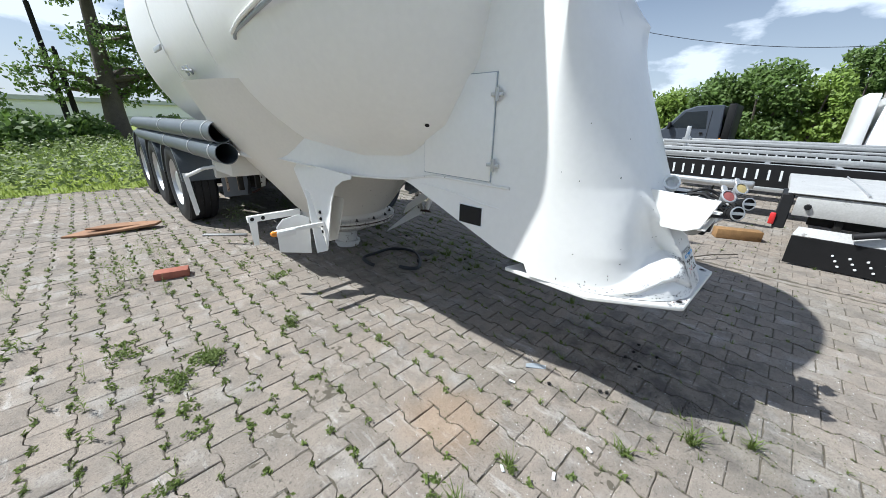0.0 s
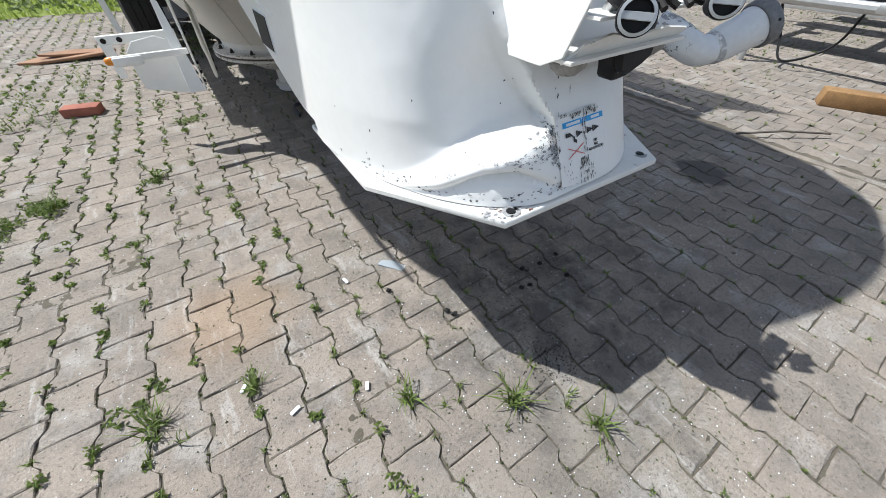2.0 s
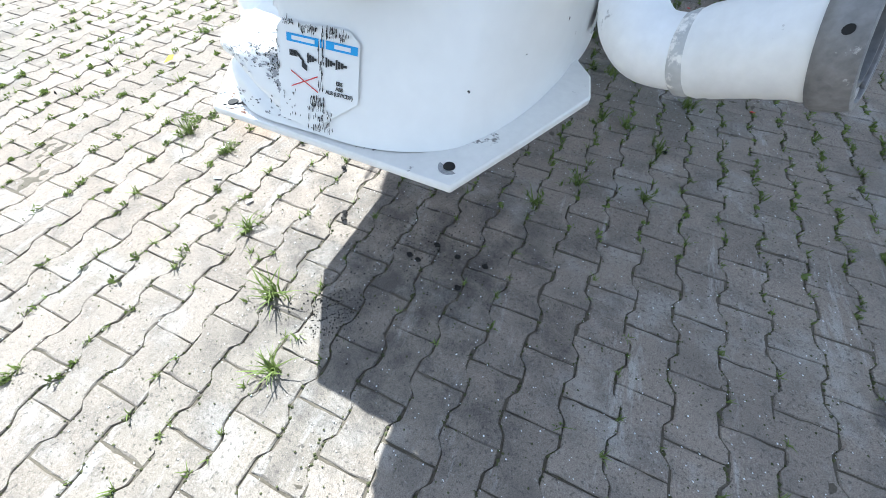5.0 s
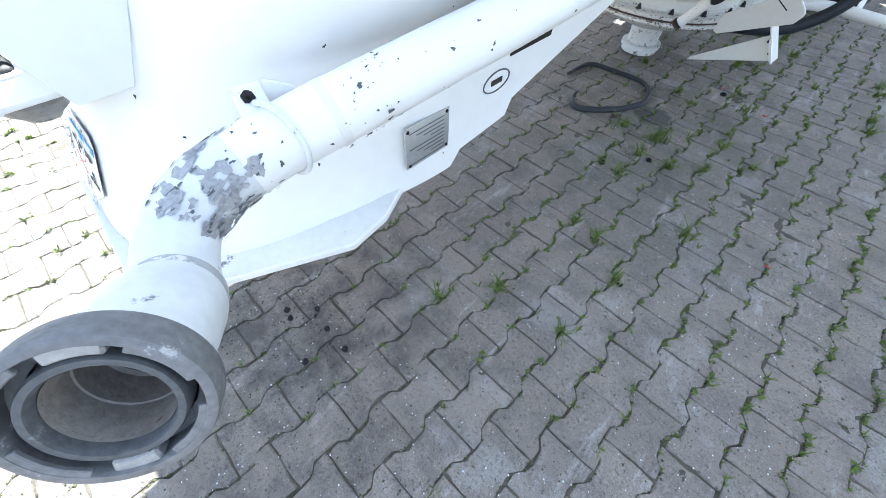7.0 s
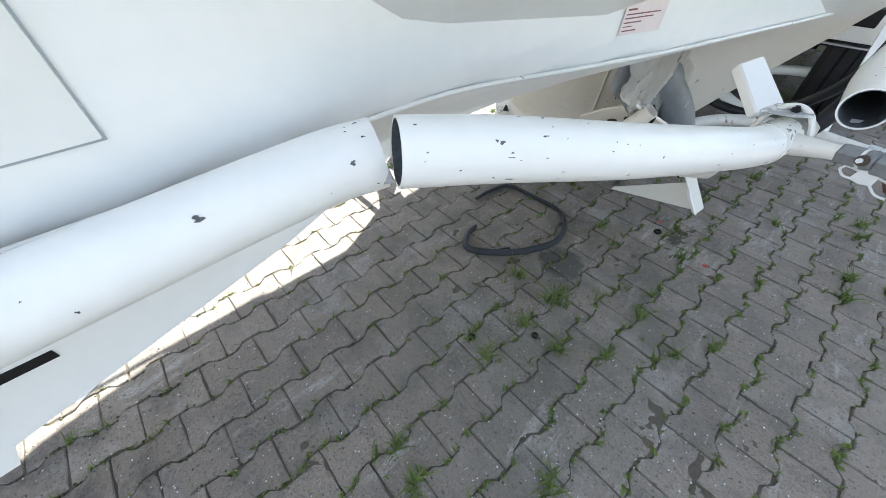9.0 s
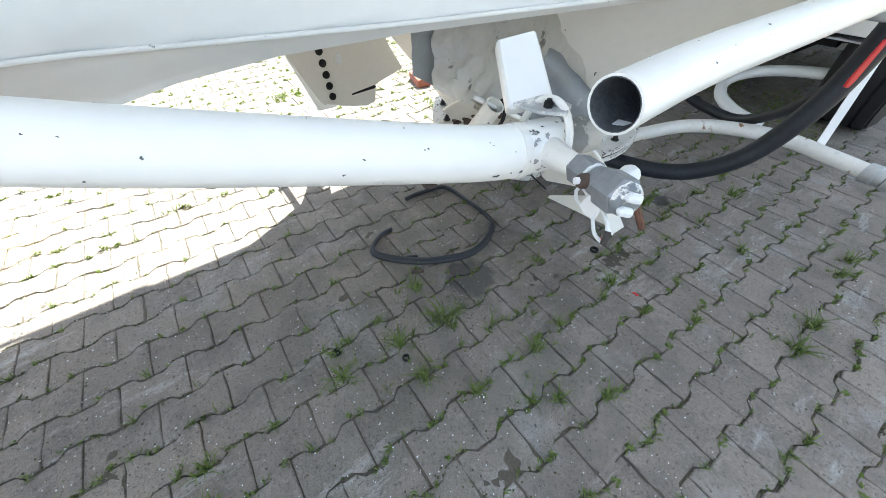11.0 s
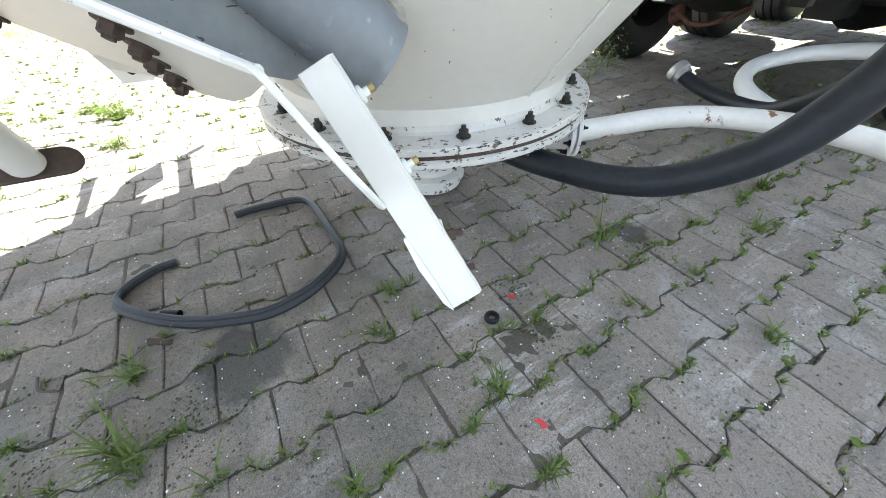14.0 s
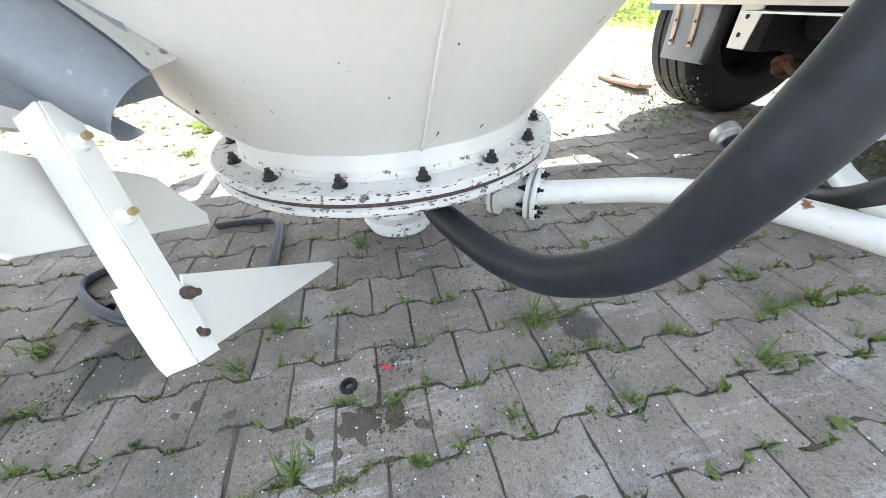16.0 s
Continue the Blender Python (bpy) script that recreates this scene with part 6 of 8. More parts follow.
        tp("plate_bolt", lathe([(0, 0), (0.010, 0), (0.010, 0.009), (0.006, 0.011), (0.006, 0.022), (0, 0.022)], 8, frame_of(c, mm.col[0].xyz, mm.col[1].xyz)), RUST_DULL, parent=beam)
    tp("slot_handle", prism([(0, 0), (0.012, 0.0), (0.014, 0.05), (0.002, 0.05)], 0.004, frame_of((2.30, 3.02, 0.56), (0.9, -0.2, 0.3), (0, 0.3, 1)), 0.001), BLACK, parent=beam)


SCRATCHED_CREAM = material("scratched_cream_paint", (0.75, 0.735, 0.70), 0.5, var=0.08, scale=9, fine=70, bump=0.35, spots=(0.28, 0.26, 0.23), spot_amount=0.125, spot_scale=17)
PEELING = material("peeling_paint", (0.40, 0.43, 0.46), 0.5, 0.15, var=0.12, scale=7, fine=60, bump=0.2, spots=(0.13, 0.135, 0.14), spot_amount=0.12, spot_scale=15)
GREY_SMOOTH = material("bare_grey_sheet", (0.40, 0.43, 0.47), 0.42, 0.2, var=0.10, scale=9, fine=60, bump=0.05, spots=(0.56, 0.58, 0.60), spot_amount=0.14, spot_scale=14)
BRASS = material("yellowed_nut", (0.42, 0.32, 0.14), 0.5, 0.5, var=0.2, scale=30, fine=90, bump=0.2)
build_right_leg()


def build_hoses():
    """Hoses and pipes under the hopper."""
    h = smooth_path([(1.98, 3.55, 0.245), (2.16, 3.50, 0.262), (2.34, 3.50, 0.268), (2.54, 3.55, 0.283), (2.64, 3.585, 0.299), (2.73, 3.617, 0.336), (2.82, 3.65, 0.41), (2.875, 3.672, 0.49), (2.925, 3.69, 0.62), (2.955, 3.71, 0.76), (2.97, 3.72, 0.95)], 7)
    hose = tp("discharge_hose", tube(h, 0.036, 24), HOSE, "thick dusty black rubber hose hanging in a bow")
    tp("red_lever", prism([(0, 0), (0.016, 0), (0.020, 0.02), (0.018, 0.13), (0.004, 0.13), (-0.002, 0.02)], 0.010, frame_of((2.972, 3.575, 0.775), (0.6, 0.8, 0), (0.1, 0.05, 1)), 0.003), REDP, "red valve lever", parent=hose)
    tp("valve_block", B(2.90, 2.97, 3.62, 3.72, 0.93, 1.02, bevel=0.01), STEEL, parent=hose)
    # flanged stub and white pipe
    s0, s1 = Vector((2.10, 3.58, 0.235)), Vector((2.275, 3.815, 0.235))
    d = (s1 - s0).normalized()
    stub = tp("flanged_stub", tube([s0, s1], 0.055, 28), CREAM, "cream flanged pipe stub")
    for k in (0.55, 0.62, 0.93, 1.0):
        q = s0.lerp(s1, k)
        tp("stub_flange", tube([q, q + d * 0.012], 0.078, 28), WHITE_WORN, parent=stub)
    me = bpy.data.meshes.new("stub_bolt")
    b = bolt_mesh(0.008, 0.010, 0.012)
    b.to_mesh(me)
    me.materials.append(BLACK)
    o = d.orthogonal().normalized()
    e = d.cross(o)
    for k in range(8):
        a = 2 * math.pi * k / 8
        q = s0.lerp(s1, 0.93) + (o * math.cos(a) + e * math.sin(a)) * 0.066
        shared("stub_bolt", me, INV @ frame_of(q, o, e) @ pose(0, 0, 0, 180), stub)
        shared("stub_bolt", me, INV @ frame_of(q + d * 0.028, o, e), stub)
    w = smooth_path([(2.27, 3.81, 0.237), (2.33, 3.95, 0.25), (2.41, 4.12, 0.266), (2.52, 4.25, 0.275), (2.70, 4.36, 0.28), (2.86, 4.40, 0.28), (3.02, 4.375, 0.28), (3.20, 4.34, 0.28)], 6)
    wp = tp("transfer_pipe", tube(w, 0.036, 24), WHITE_RUSTY, "white pipe with rust spots running under the trailer")
    tp("pipe_end_ring", tube([(3.17, 4.345, 0.28), (3.215, 4.337, 0.28), (3.22, 4.336, 0.28), (3.25, 4.33, 0.28)], [0.044, 0.046, 0.040, 0.040], 24), ALU, parent=wp)
    tp("pipe_end_ring", tube([(3.255, 4.33, 0.28), (3.285, 4.324, 0.28)], 0.047, 24), ALU, parent=wp)
    tp("stay_strip", prism([(-0.018, 0), (0.018, 0), (0.018, 0.75), (-0.018, 0.75)], 0.006, frame_of((2.97, 4.41, 0.25), (0.9, 0.4, 0), (0.12, 0.45, 1)), 0.001), WHITE, "white steel stay strip")
    # second hose with a capped end, and the bent white pipe behind
    h2 = smooth_path([(2.15, 4.60, 0.29), (2.24, 4.60, 0.255), (2.38, 4.58, 0.235), (2.56, 4.50, 0.26), (2.70, 4.38, 0.36), (2.82, 4.22, 0.50), (2.92, 4.05, 0.70), (2.95, 4.0, 0.95)], 6)
    sec = tp("second_hose", tube(h2, 0.028, 20), HOSE, "black rubber hose with a capped end")
    cd = Vector((-0.7, 0.05, 0.35)).normalized()
    tp("hose_cap", lathe([(0, -0.04), (0.038, -0.04), (0.038, -0.02), (0.045, -0.018), (0.046, 0.004), (0.042, 0.014), (0.034, 0.016), (0.030, 0.002), (0, 0.0)], 22, frame_of((2.145, 4.60, 0.293), cd.orthogonal(), cd.cross(cd.orthogonal()))), ALU, parent=sec)
    w2 = smooth_path([(2.62, 4.80, 0.16), (2.44, 4.86, 0.17), (2.28, 4.98, 0.20), (2.22, 5.16, 0.24), (2.30, 5.34, 0.28), (2.48, 5.42, 0.32), (2.75, 5.42, 0.36)], 6)
    tp("bent_pipe", tube(w2, 0.036, 20), WHITE, "bent white pipe lying under the trailer")


WHITE_RUSTY = material("rust_spotted_white_paint", (0.74, 0.72, 0.68), 0.5, var=0.08, scale=8, fine=60, bump=0.1, spots=(0.22, 0.11, 0.05), spot_amount=0.14, spot_scale=12)
build_hoses()


# ---- pavers ----
COL, ROW = 0.1423, 0.2056
P_ORIGIN = Vector((2.1304, 0.2939, 0.0))
P_COL, P_ROW = Vector((0.1423, 0.0004, 0.0)), Vector((0.0035, 0.2056, 0.0))


def lattice(i, j):
    """A place in the paving: i counts the columns, j the blocks along one."""
    return P_ORIGIN + P_COL * i + P_ROW * j


def paver_outline(g=0.0026):
    """The interlocking block: wide straight ends, narrow waist; g is the joint's half width."""
    a, b, h = 0.0830 - g * 1.2, 0.0593 - g * 1.2, ROW / 2 - g * 0.75
    right = [(a - 0.002, -h), (a, -h + 0.003), (a, -0.066), (a - 0.003, -0.059), (b + 0.003, -0.039), (b, -0.031), (b, 0.031), (b + 0.003, 0.039), (a - 0.003, 0.059), (a, 0.066), (a, h - 0.003), (a - 0.002, h)]
    return right + [(-x, y) for x, y in right[::-1]]


def paver_verts(seed):
    """A block with worn, slightly chipped edges."""
    rng = random.Random(seed)
    out = paver_outline()
    fine = []
    for (x, y), (x2, y2) in zip(out, out[1:] + out[:1]):
        fine.append((x, y))
        if math.hypot(x2 - x, y2 - y) > 0.05:
            cuts = 4 if abs(y2 - y) < 1e-6 else 2
            fine += [(x + (x2 - x) * k / (cuts + 1), y + (y2 - y) * k / (cuts + 1)) for k in range(1, cuts + 1)]
    top, mid, low = [], [], []
    e1, e2 = rng.uniform(0, 6), rng.uniform(0, 6)
    for k, (x, y) in enumerate(fine):
        jx, jy = rng.gauss(0, 0.0009), rng.gauss(0, 0.0009)
        r = math.hypot(x, y)
        swell = 0.0010 * math.sin(k * 0.7 + e1) + 0.0007 * math.sin(k * 1.9 + e2)
        chipped = rng.uniform(0.002, 0.007) if rng.random() < 0.13 else 0.0
        wear = 0.0030 + rng.uniform(-0.0008, 0.0012) + chipped
        ux, uy = x / r, y / r
        top.append((x + jx - ux * wear, y + jy - uy * wear, -0.0004))
        mid.append((x + jx + ux * (swell - 0.3 * chipped), y + jy + uy * (swell - 0.3 * chipped), -0.0034 - 0.3 * chipped))
        low.append((x + jx * 0.5 + ux * swell, y + jy * 0.5 + uy * swell, -0.0150))
    n = len(fine)
    faces = [tuple(range(n))[::-1]]
    for ring in (0, n):
        for k in range(n):
            q = (k + 1) % n
            faces.append((ring + k, ring + q, ring + n + q, ring + n + k))
    return top + mid + low, faces


PAVERS = []
for q in range(12):
    v, f = paver_verts(q)
    me = bpy.data.meshes.new("paver")
    me.from_pydata(v, [], f)
    me.materials.append(PAVER)
    bm = bmesh.new()
    bm.from_mesh(me)
    bmesh.ops.recalc_face_normals(bm, faces=bm.faces[:])
    bm.to_mesh(me)
    bm.free()
    PAVERS.append((me, v, f))


def yard(x, y):
    """True where the yard is paved."""
    edge = 9.0 + 0.35 * noise.noise(Vector((x * 0.6, y * 0.3, 1))) - 0.12 * x
    return -3.9 + 0.3 * noise.noise(Vector((0, y * 0.7, 4))) < x < 11.5 and -4.2 < y < edge and not (4.33 < x < 4.50)


def lay_pavers():
    rng = random.Random(21)
    vs, fs, count = [], [], 0
    for i in range(-46, 68):
        for j in range(-26, 48):
            p = lattice(i, j + (1.0 if i % 2 else 0.5))
            if not yard(p.x, p.y):
                continue
            q = rng.randrange(12)
            lift = 0.004 * noise.noise(Vector((p.x * 0.9, p.y * 0.9, 0))) + rng.uniform(-0.0018, 0.0018)
            m = Matrix.Translation((p.x + rng.gauss(0, 0.0010), p.y + rng.gauss(0, 0.0010), lift)) @ pose(0, 0, 0, rng.uniform(-0.6, 0.6), rng.uniform(-0.6, 0.6), rng.uniform(-0.6, 0.6) + (180 if rng.random() < 0.5 else 0))
            if 1.35 < p.x < 3.15 and -0.35 < p.y < 4.05 and count < 300:
                shared("paver", PAVERS[q][0], m, pavement)
                count += 1
            else:
                base = len(vs)
                vs.extend([m @ Vector(c) for c in PAVERS[q][1]])
                fs.extend([tuple(base + k for k in f) for f in PAVERS[q][2]])
    me = bpy.data.meshes.new("paver_field")
    me.from_pydata(vs, [], fs)
    me.materials.append(PAVER)
    ob = new("paver_field", me)
    ob.parent = pavement
    tagged(ob, "rest of the interlocking concrete pavers", kind="stuff")


lay_pavers()


def fill_joints():
    """Sand and dirt lying unevenly in the joints, in places up to the blocks' tops."""
    x0, y0, step, nx, ny = -1.0, -1.0, 0.0125, 384, 440
    vs, fs = [], []
    for j in range(ny):
        for i in range(nx):
            x, y = x0 + i * step, y0 + j * step
            low = noise.noise(Vector((x * 1.7, y * 1.7, 3))) + 0.8 * noise.noise(Vector((x * 9, y * 9, 6))) + 0.8 * noise.noise(Vector((x * 31, y * 31, 1)))
            vs.append((x, y, 0.004 * noise.noise(Vector((x * 0.9, y * 0.9, 0))) - 0.0066 + 0.0056 * max(-0.9, min(1.25, low))))
    for j in range(ny - 1):
        for i in range(nx - 1):
            a = j * nx + i
            fs.append((a, a + 1, a + nx + 1, a + nx))
    me = bpy.data.meshes.new("joint_sand")
    me.from_pydata(vs, [], fs)
    me.materials.append(JOINT)
    ob = new("joint_sand", me)
    tagged(ob, "sandy dirt lying unevenly in the paver joints", "dirt", kind="stuff")


fill_joints()

# ---- weeds, litter and small things on the pavers ----
def blade(vs, fs, base, lean, length, width, rng):
    """One bent tapering grass blade."""
    side = Vector((-lean.y, lean.x, 0)).normalized() * width
    n0 = len(vs)
    for k, (f, w) in enumerate(((0, 1.0), (0.45, 0.8), (0.8, 0.45))):
        p = base + lean * (length * f * f * 0.8) + Vector((0, 0, length * f * (1 - 0.35 * f)))
        vs += [p - side * w, p + side * w]
    vs.append(base + lean * (length * 0.8) + Vector((0, 0, length * 0.62)))
    fs += [(n0, n0 + 1, n0 + 3, n0 + 2), (n0 + 2, n0 + 3, n0 + 5, n0 + 4), (n0 + 4, n0 + 5, n0 + 6)]


def tuft(vs, fs, x, y, size, blades, rng, z=-0.012):
    for k in range(blades):
        a = rng.uniform(0, 2 * math.pi)
        lean = Vector((math.cos(a), math.sin(a), 0)) * rng.uniform(0.25, 1.25)
        base = Vector((x + rng.gauss(0, size * 0.10), y + rng.gauss(0, size * 0.10), z))
        blade(vs, fs, base, lean, size * rng.uniform(0.45, 1.1), rng.uniform(0.0011, 0.0024) * (1 + size * 5), rng)


def leafy(vs, fs, x, y, size, n, rng, z=-0.01):
    """A low broad-leaved weed: small leaves round a few stalks."""
    for k in range(n):
        a = rng.uniform(0, 2 * math.pi)
        r = size * math.sqrt(rng.random()) * 0.5
        c = Vector((x + r * math.cos(a), y + r * math.sin(a), z + rng.uniform(0.1, 0.75) * size))
        d = Vector((rng.uniform(-1, 1), rng.uniform(-1, 1), rng.uniform(-0.3, 0.8))).normalized()
        w = d.orthogonal().normalized()
        s = rng.uniform(0.006, 0.014)
        n0 = len(vs)
        vs += [c - d * s, c + w * s * 0.45, c + d * s, c - w * s * 0.45]
        fs.append((n0, n0 + 1, n0 + 2, n0 + 3))


def stuff(name, vs, fs, mat, label, category):
    me = bpy.data.meshes.new(name)
    me.from_pydata([tuple(v) for v in vs], [], fs)
    me.materials.append(mat)
    return tagged(new(name, me), label, category, kind="stuff")


def joint_spot(i, j, u):
    """A place on the wavy joint beside paver (i, j); u runs along it."""
    wave = max(-1.0, min(1.0, 2.2 * math.cos(2 * math.pi * u)))
    p = lattice(i + 0.5, j + u) + Vector((0.0118 * wave * (1 if i % 2 == 0 else -1), 0, 0))
    return p.x, p.y


TUFTS = [
    (2.51, 2.94, 0.07), (2.80, 2.76, 0.07), (2.82, 2.60, 0.09), (3.39, 3.54, 0.11), (3.40, 3.38, 0.10), (2.51, 2.20, 0.10), (2.67, 2.21, 0.10), (2.82, 2.33, 0.08),
    (2.95, 2.45, 0.07), (3.09, 2.67, 0.08), (2.50, 1.97, 0.12), (2.52, 2.39, 0.16), (2.32, 2.40, 0.12), (2.97, 3.08, 0.06), (3.36, 4.08, 0.10), (3.37, 3.95, 0.08),
]
FAR_TUFTS = [
    (2.06, 3.26, 0.10), (2.56, 3.70, 0.12), (2.40, 3.02, 0.09), (2.82, 4.18, 0.09), (2.69, 4.49, 0.11), (2.68, 4.04, 0.07), (2.82, 3.82, 0.07), (2.80, 3.10, 0.09),
    (2.54, 4.38, 0.07), (2.69, 4.34, 0.07), (2.79, 3.55, 0.05), (3.00, 2.53, 0.07), (0.75, 2.25, 0.10), (0.25, 2.23, 0.10), (0.64, 0.59, 0.12), (1.62, 0.02, 0.13),
]
NEAR_TUFTS = [
    (2.34, 0.80, 0.08), (2.515, 1.52, 0.08), (2.63, 1.50, 0.09), (2.92, 1.80, 0.10), (2.49, 0.985, 0.12), (2.81, 1.36, 0.09), (2.77, 1.0, 0.08), (1.34, 0.22, 0.10),
    (1.79, -0.19, 0.11), (3.11, 3.21, 0.06), (3.05, 3.75, 0.08), (0.93, 0.55, 0.09), (2.40, 1.99, 0.07),
]


STALKS = [(-0.28, 2.44, 0.16), (-0.06, 2.07, 0.13), (-0.29, 2.18, 0.13), (0.32, 4.0, 0.20), (-0.29, 3.86, 0.18), (-0.26, 3.8, 0.12), (0.06, 3.65, 0.15), (0.10, 3.72, 0.11), (0.24, 3.35, 0.12), (-0.42, 2.32, 0.09), (-0.28, 1.93, 0.09), (0.36, 4.05, 0.24), (-0.66, 4.07, 0.22), (-0.62, 4.0, 0.16), (-0.66, 6.1, 0.22), (0.95, 3.06, 0.07), (0.22, 3.36, 0.16)]
CLUMPS = [(-0.12, 2.61, 0.12), (-0.04, 2.55, 0.08), (0.23, 2.18, 0.13), (0.27, 2.24, 0.09), (0.05, 2.04, 0.10), (0.09, 2.12, 0.10), (0.02, 2.2, 0.09), (0.73, 2.22, 0.08), (0.05, 1.82, 0.09), (0.06, 1.64, 0.07), (-0.08, 1.42, 0.08), (-0.21, 1.60, 0.07), (0.32, 1.78, 0.06), (0.34, 1.54, 0.06), (0.66, 1.44, 0.05), (0.5, 1.08, 0.05), (0.61, 1.61, 0.06), (0.99, 3.09, 0.10), (1.05, 3.12, 0.08), (0.65, 0.74, 0.06), (0.60, 0.66, 0.08), (-0.10, 2.72, 0.07), (0.16, 2.27, 0.08)]


def weed_stalk(vs, fs, x, y, h, rng):
    """An upright weed: a bent stalk with narrow leaves up its length."""
    a = rng.uniform(0, 6.283)
    lean = Vector((math.cos(a), math.sin(a), 0)) * h * rng.uniform(0.15, 0.6)
    for k in range(int(14 + h * 110)):
        f = (k + 1) / (14 + h * 110)
        p = Vector((x, y, -0.01)) + lean * f * f + Vector((0, 0, h * f))
        b = rng.uniform(0, 6.283)
        d = Vector((math.cos(b), math.sin(b), rng.uniform(0.0, 0.9))).normalized()
        w = d.cross(Vector((0, 0, 1))).normalized()
        s = rng.uniform(0.016, 0.034) * (1.15 - 0.6 * f)
        n0 = len(vs)
        vs += [p, p + d * s * 0.55 + w * s * 0.17, p + d * s + Vector((0, 0, -0.15 * s)), p + d * s * 0.55 - w * s * 0.17]
        fs.append((n0, n0 + 1, n0 + 2, n0 + 3))
    n0 = len(vs)
    w = Vector((0.0015, 0, 0))
    vs += [Vector((x, y, -0.01)) - w, Vector((x, y, -0.01)) + w, Vector((x, y, -0.01)) + lean + Vector((0, 0, h))]
    fs.append((n0, n0 + 1, n0 + 2))


def grow_weeds():
    rng = random.Random(5)
    vs, fs = [], []
    for x, y, size in TUFTS + FAR_TUFTS + NEAR_TUFTS:
        tuft(vs, fs, x, y, size * rng.uniform(0.9, 1.15), int(16 + size * 190), rng)
        for q in range(3):
            tuft(vs, fs, x + rng.gauss(0, size * 0.45), y + rng.gauss(0, size * 0.45), size * rng.uniform(0.3, 0.6), rng.randint(5, 9), rng, -0.006)
    for x, y, h in STALKS:
        weed_stalk(vs, fs, x, y, h, rng)
    for x, y, r in CLUMPS:
        for q in range(int(r * 130)):
            xx, yy = x + rng.gauss(0, r * 0.30), y + rng.gauss(0, r * 0.30)
            leafy(vs, fs, xx, yy, r * 0.45, 10, rng)
            if q % 4 == 0:
                tuft(vs, fs, xx, yy, r * rng.uniform(0.3, 0.7), 4, rng)
    for i in range(-44, 64):
        rank = rng.random()
        for j in range(-24, 46):
            x0, y0 = joint_spot(i, j, 0.5)
            if not yard(x0, y0):
                continue
            wild = 0.5 + 0.5 * noise.noise(Vector((x0 * 1.1, y0 * 0.8, 9)))
            wild = 0.30 + 0.95 * wild * (0.35 + 0.9 * rank)
            if x0 < 1.25:
                dense = 1.35 if x0 < 0.75 else 0.85
            elif x0 > 2.3 and y0 > 1.0:
                dense = 1.25
            else:
                dense = 0.32
            if 4.0 < x0 < 4.9:
                dense = 0.9
            near = -1.2 < x0 < 3.9 and -0.6 < y0 < 5.0
            for q in range(5 if near else 2):
                x, y = joint_spot(i, j, rng.random())
                x += rng.gauss(0, 0.004)
                if rng.random() < 0.62 * dense * wild:
                    if x0 < 1.25 and rng.random() < 0.55:
                        leafy(vs, fs, x, y, rng.uniform(0.022, 0.045), rng.randint(12, 26), rng)
                    else:
                        tuft(vs, fs, x, y, rng.uniform(0.022, 0.050), rng.randint(5, 11), rng, -0.006)
            if near and x0 > 1.9 and y0 > 0.8:
                # fine seedlings and creeping leaves along the shaded joints
                patch = 0.5 + 0.5 * noise.noise(Vector((x0 * 2.3, y0 * 2.3, 4)))
                for q in range(int(9 * patch * patch * 1.5)):
                    x, y = joint_spot(i, j, rng.random())
                    x, y = x + rng.gauss(0, 0.005), y + rng.gauss(0, 0.004)
                    if rng.random() < 0.55:
                        leafy(vs, fs, x, y, rng.uniform(0.012, 0.026), rng.randint(4, 9), rng, -0.004)
                    else:
                        tuft(vs, fs, x, y, rng.uniform(0.014, 0.034), rng.randint(3, 6), rng, -0.004)
            if rng.random() < 0.20 * dense * wild:
                x, y = joint_spot(i, j, rng.random())
                tuft(vs, fs, x, y, rng.uniform(0.04, 0.075), rng.randint(10, 18), rng)
    stuff("joint_weeds", vs, fs, GRASS, "green grass tufts and weeds growing from the paver joints", "weeds")
    vs, fs = [], []
    for x, y, s, n in ((0.24, 2.17, 0.10, 130), (0.05, 2.10, 0.08, 60), (0.02, 3.90, 0.30, 190), (-0.10, 3.62, 0.14, 80), (0.28, 4.55, 0.24, 120), (-0.55, 3.1, 0.12, 60), (0.76, 2.28, 0.07, 50), (2.55, 5.30, 0.30, 260), (2.10, 5.55, 0.25, 200), (2.80, 5.05, 0.22, 160), (1.36, 5.02, 0.42, 260), (1.30, 5.15, 0.30, 140), (0.85, 3.5, 0.12, 60)):
        leafy(vs, fs, x, y, s, n, rng)
        for q in range(3):
            blade(vs, fs, Vector((x, y, -0.01)), Vector((rng.uniform(-0.4, 0.4), rng.uniform(-0.4, 0.4), 0)), s * 1.3, 0.002, rng)
    stuff("broadleaf_weeds", vs, fs, GRASS, "leafy green weeds standing between the pavers", "weeds")
    # moss and dirt crumbs in the joints
    vs, fs = [], []
    for k in range(15000):
        i, j = rng.randint(-22, 14), rng.randint(-6, 24)
        x, y = joint_spot(i, j, rng.random())
        if not yard(x, y):
            continue
        s = rng.uniform(0.002, 0.007)
        n0 = len(vs)
        c = Vector((x + rng.gauss(0, 0.006), y, -0.0045))
        vs += [c + Vector((s, 0, 0)), c + Vector((0, s, 0)), c + Vector((-s, 0, 0)), c + Vector((0, -s, 0)), c + Vector((0, 0, s * 1.2))]
        fs += [(n0, n0 + 1, n0 + 4), (n0 + 1, n0 + 2, n0 + 4), (n0 + 2, n0 + 3, n0 + 4), (n0 + 3, n0, n0 + 4)]
    stuff("joint_moss", vs, fs, MOSS, "dark moss and dirt crumbs in the joints", "moss")


MOSS = material("dark_moss", (0.07, 0.078, 0.032), 0.95, var=0.4, scale=12, fine=80, bump=0.3, random_tone=0.8)
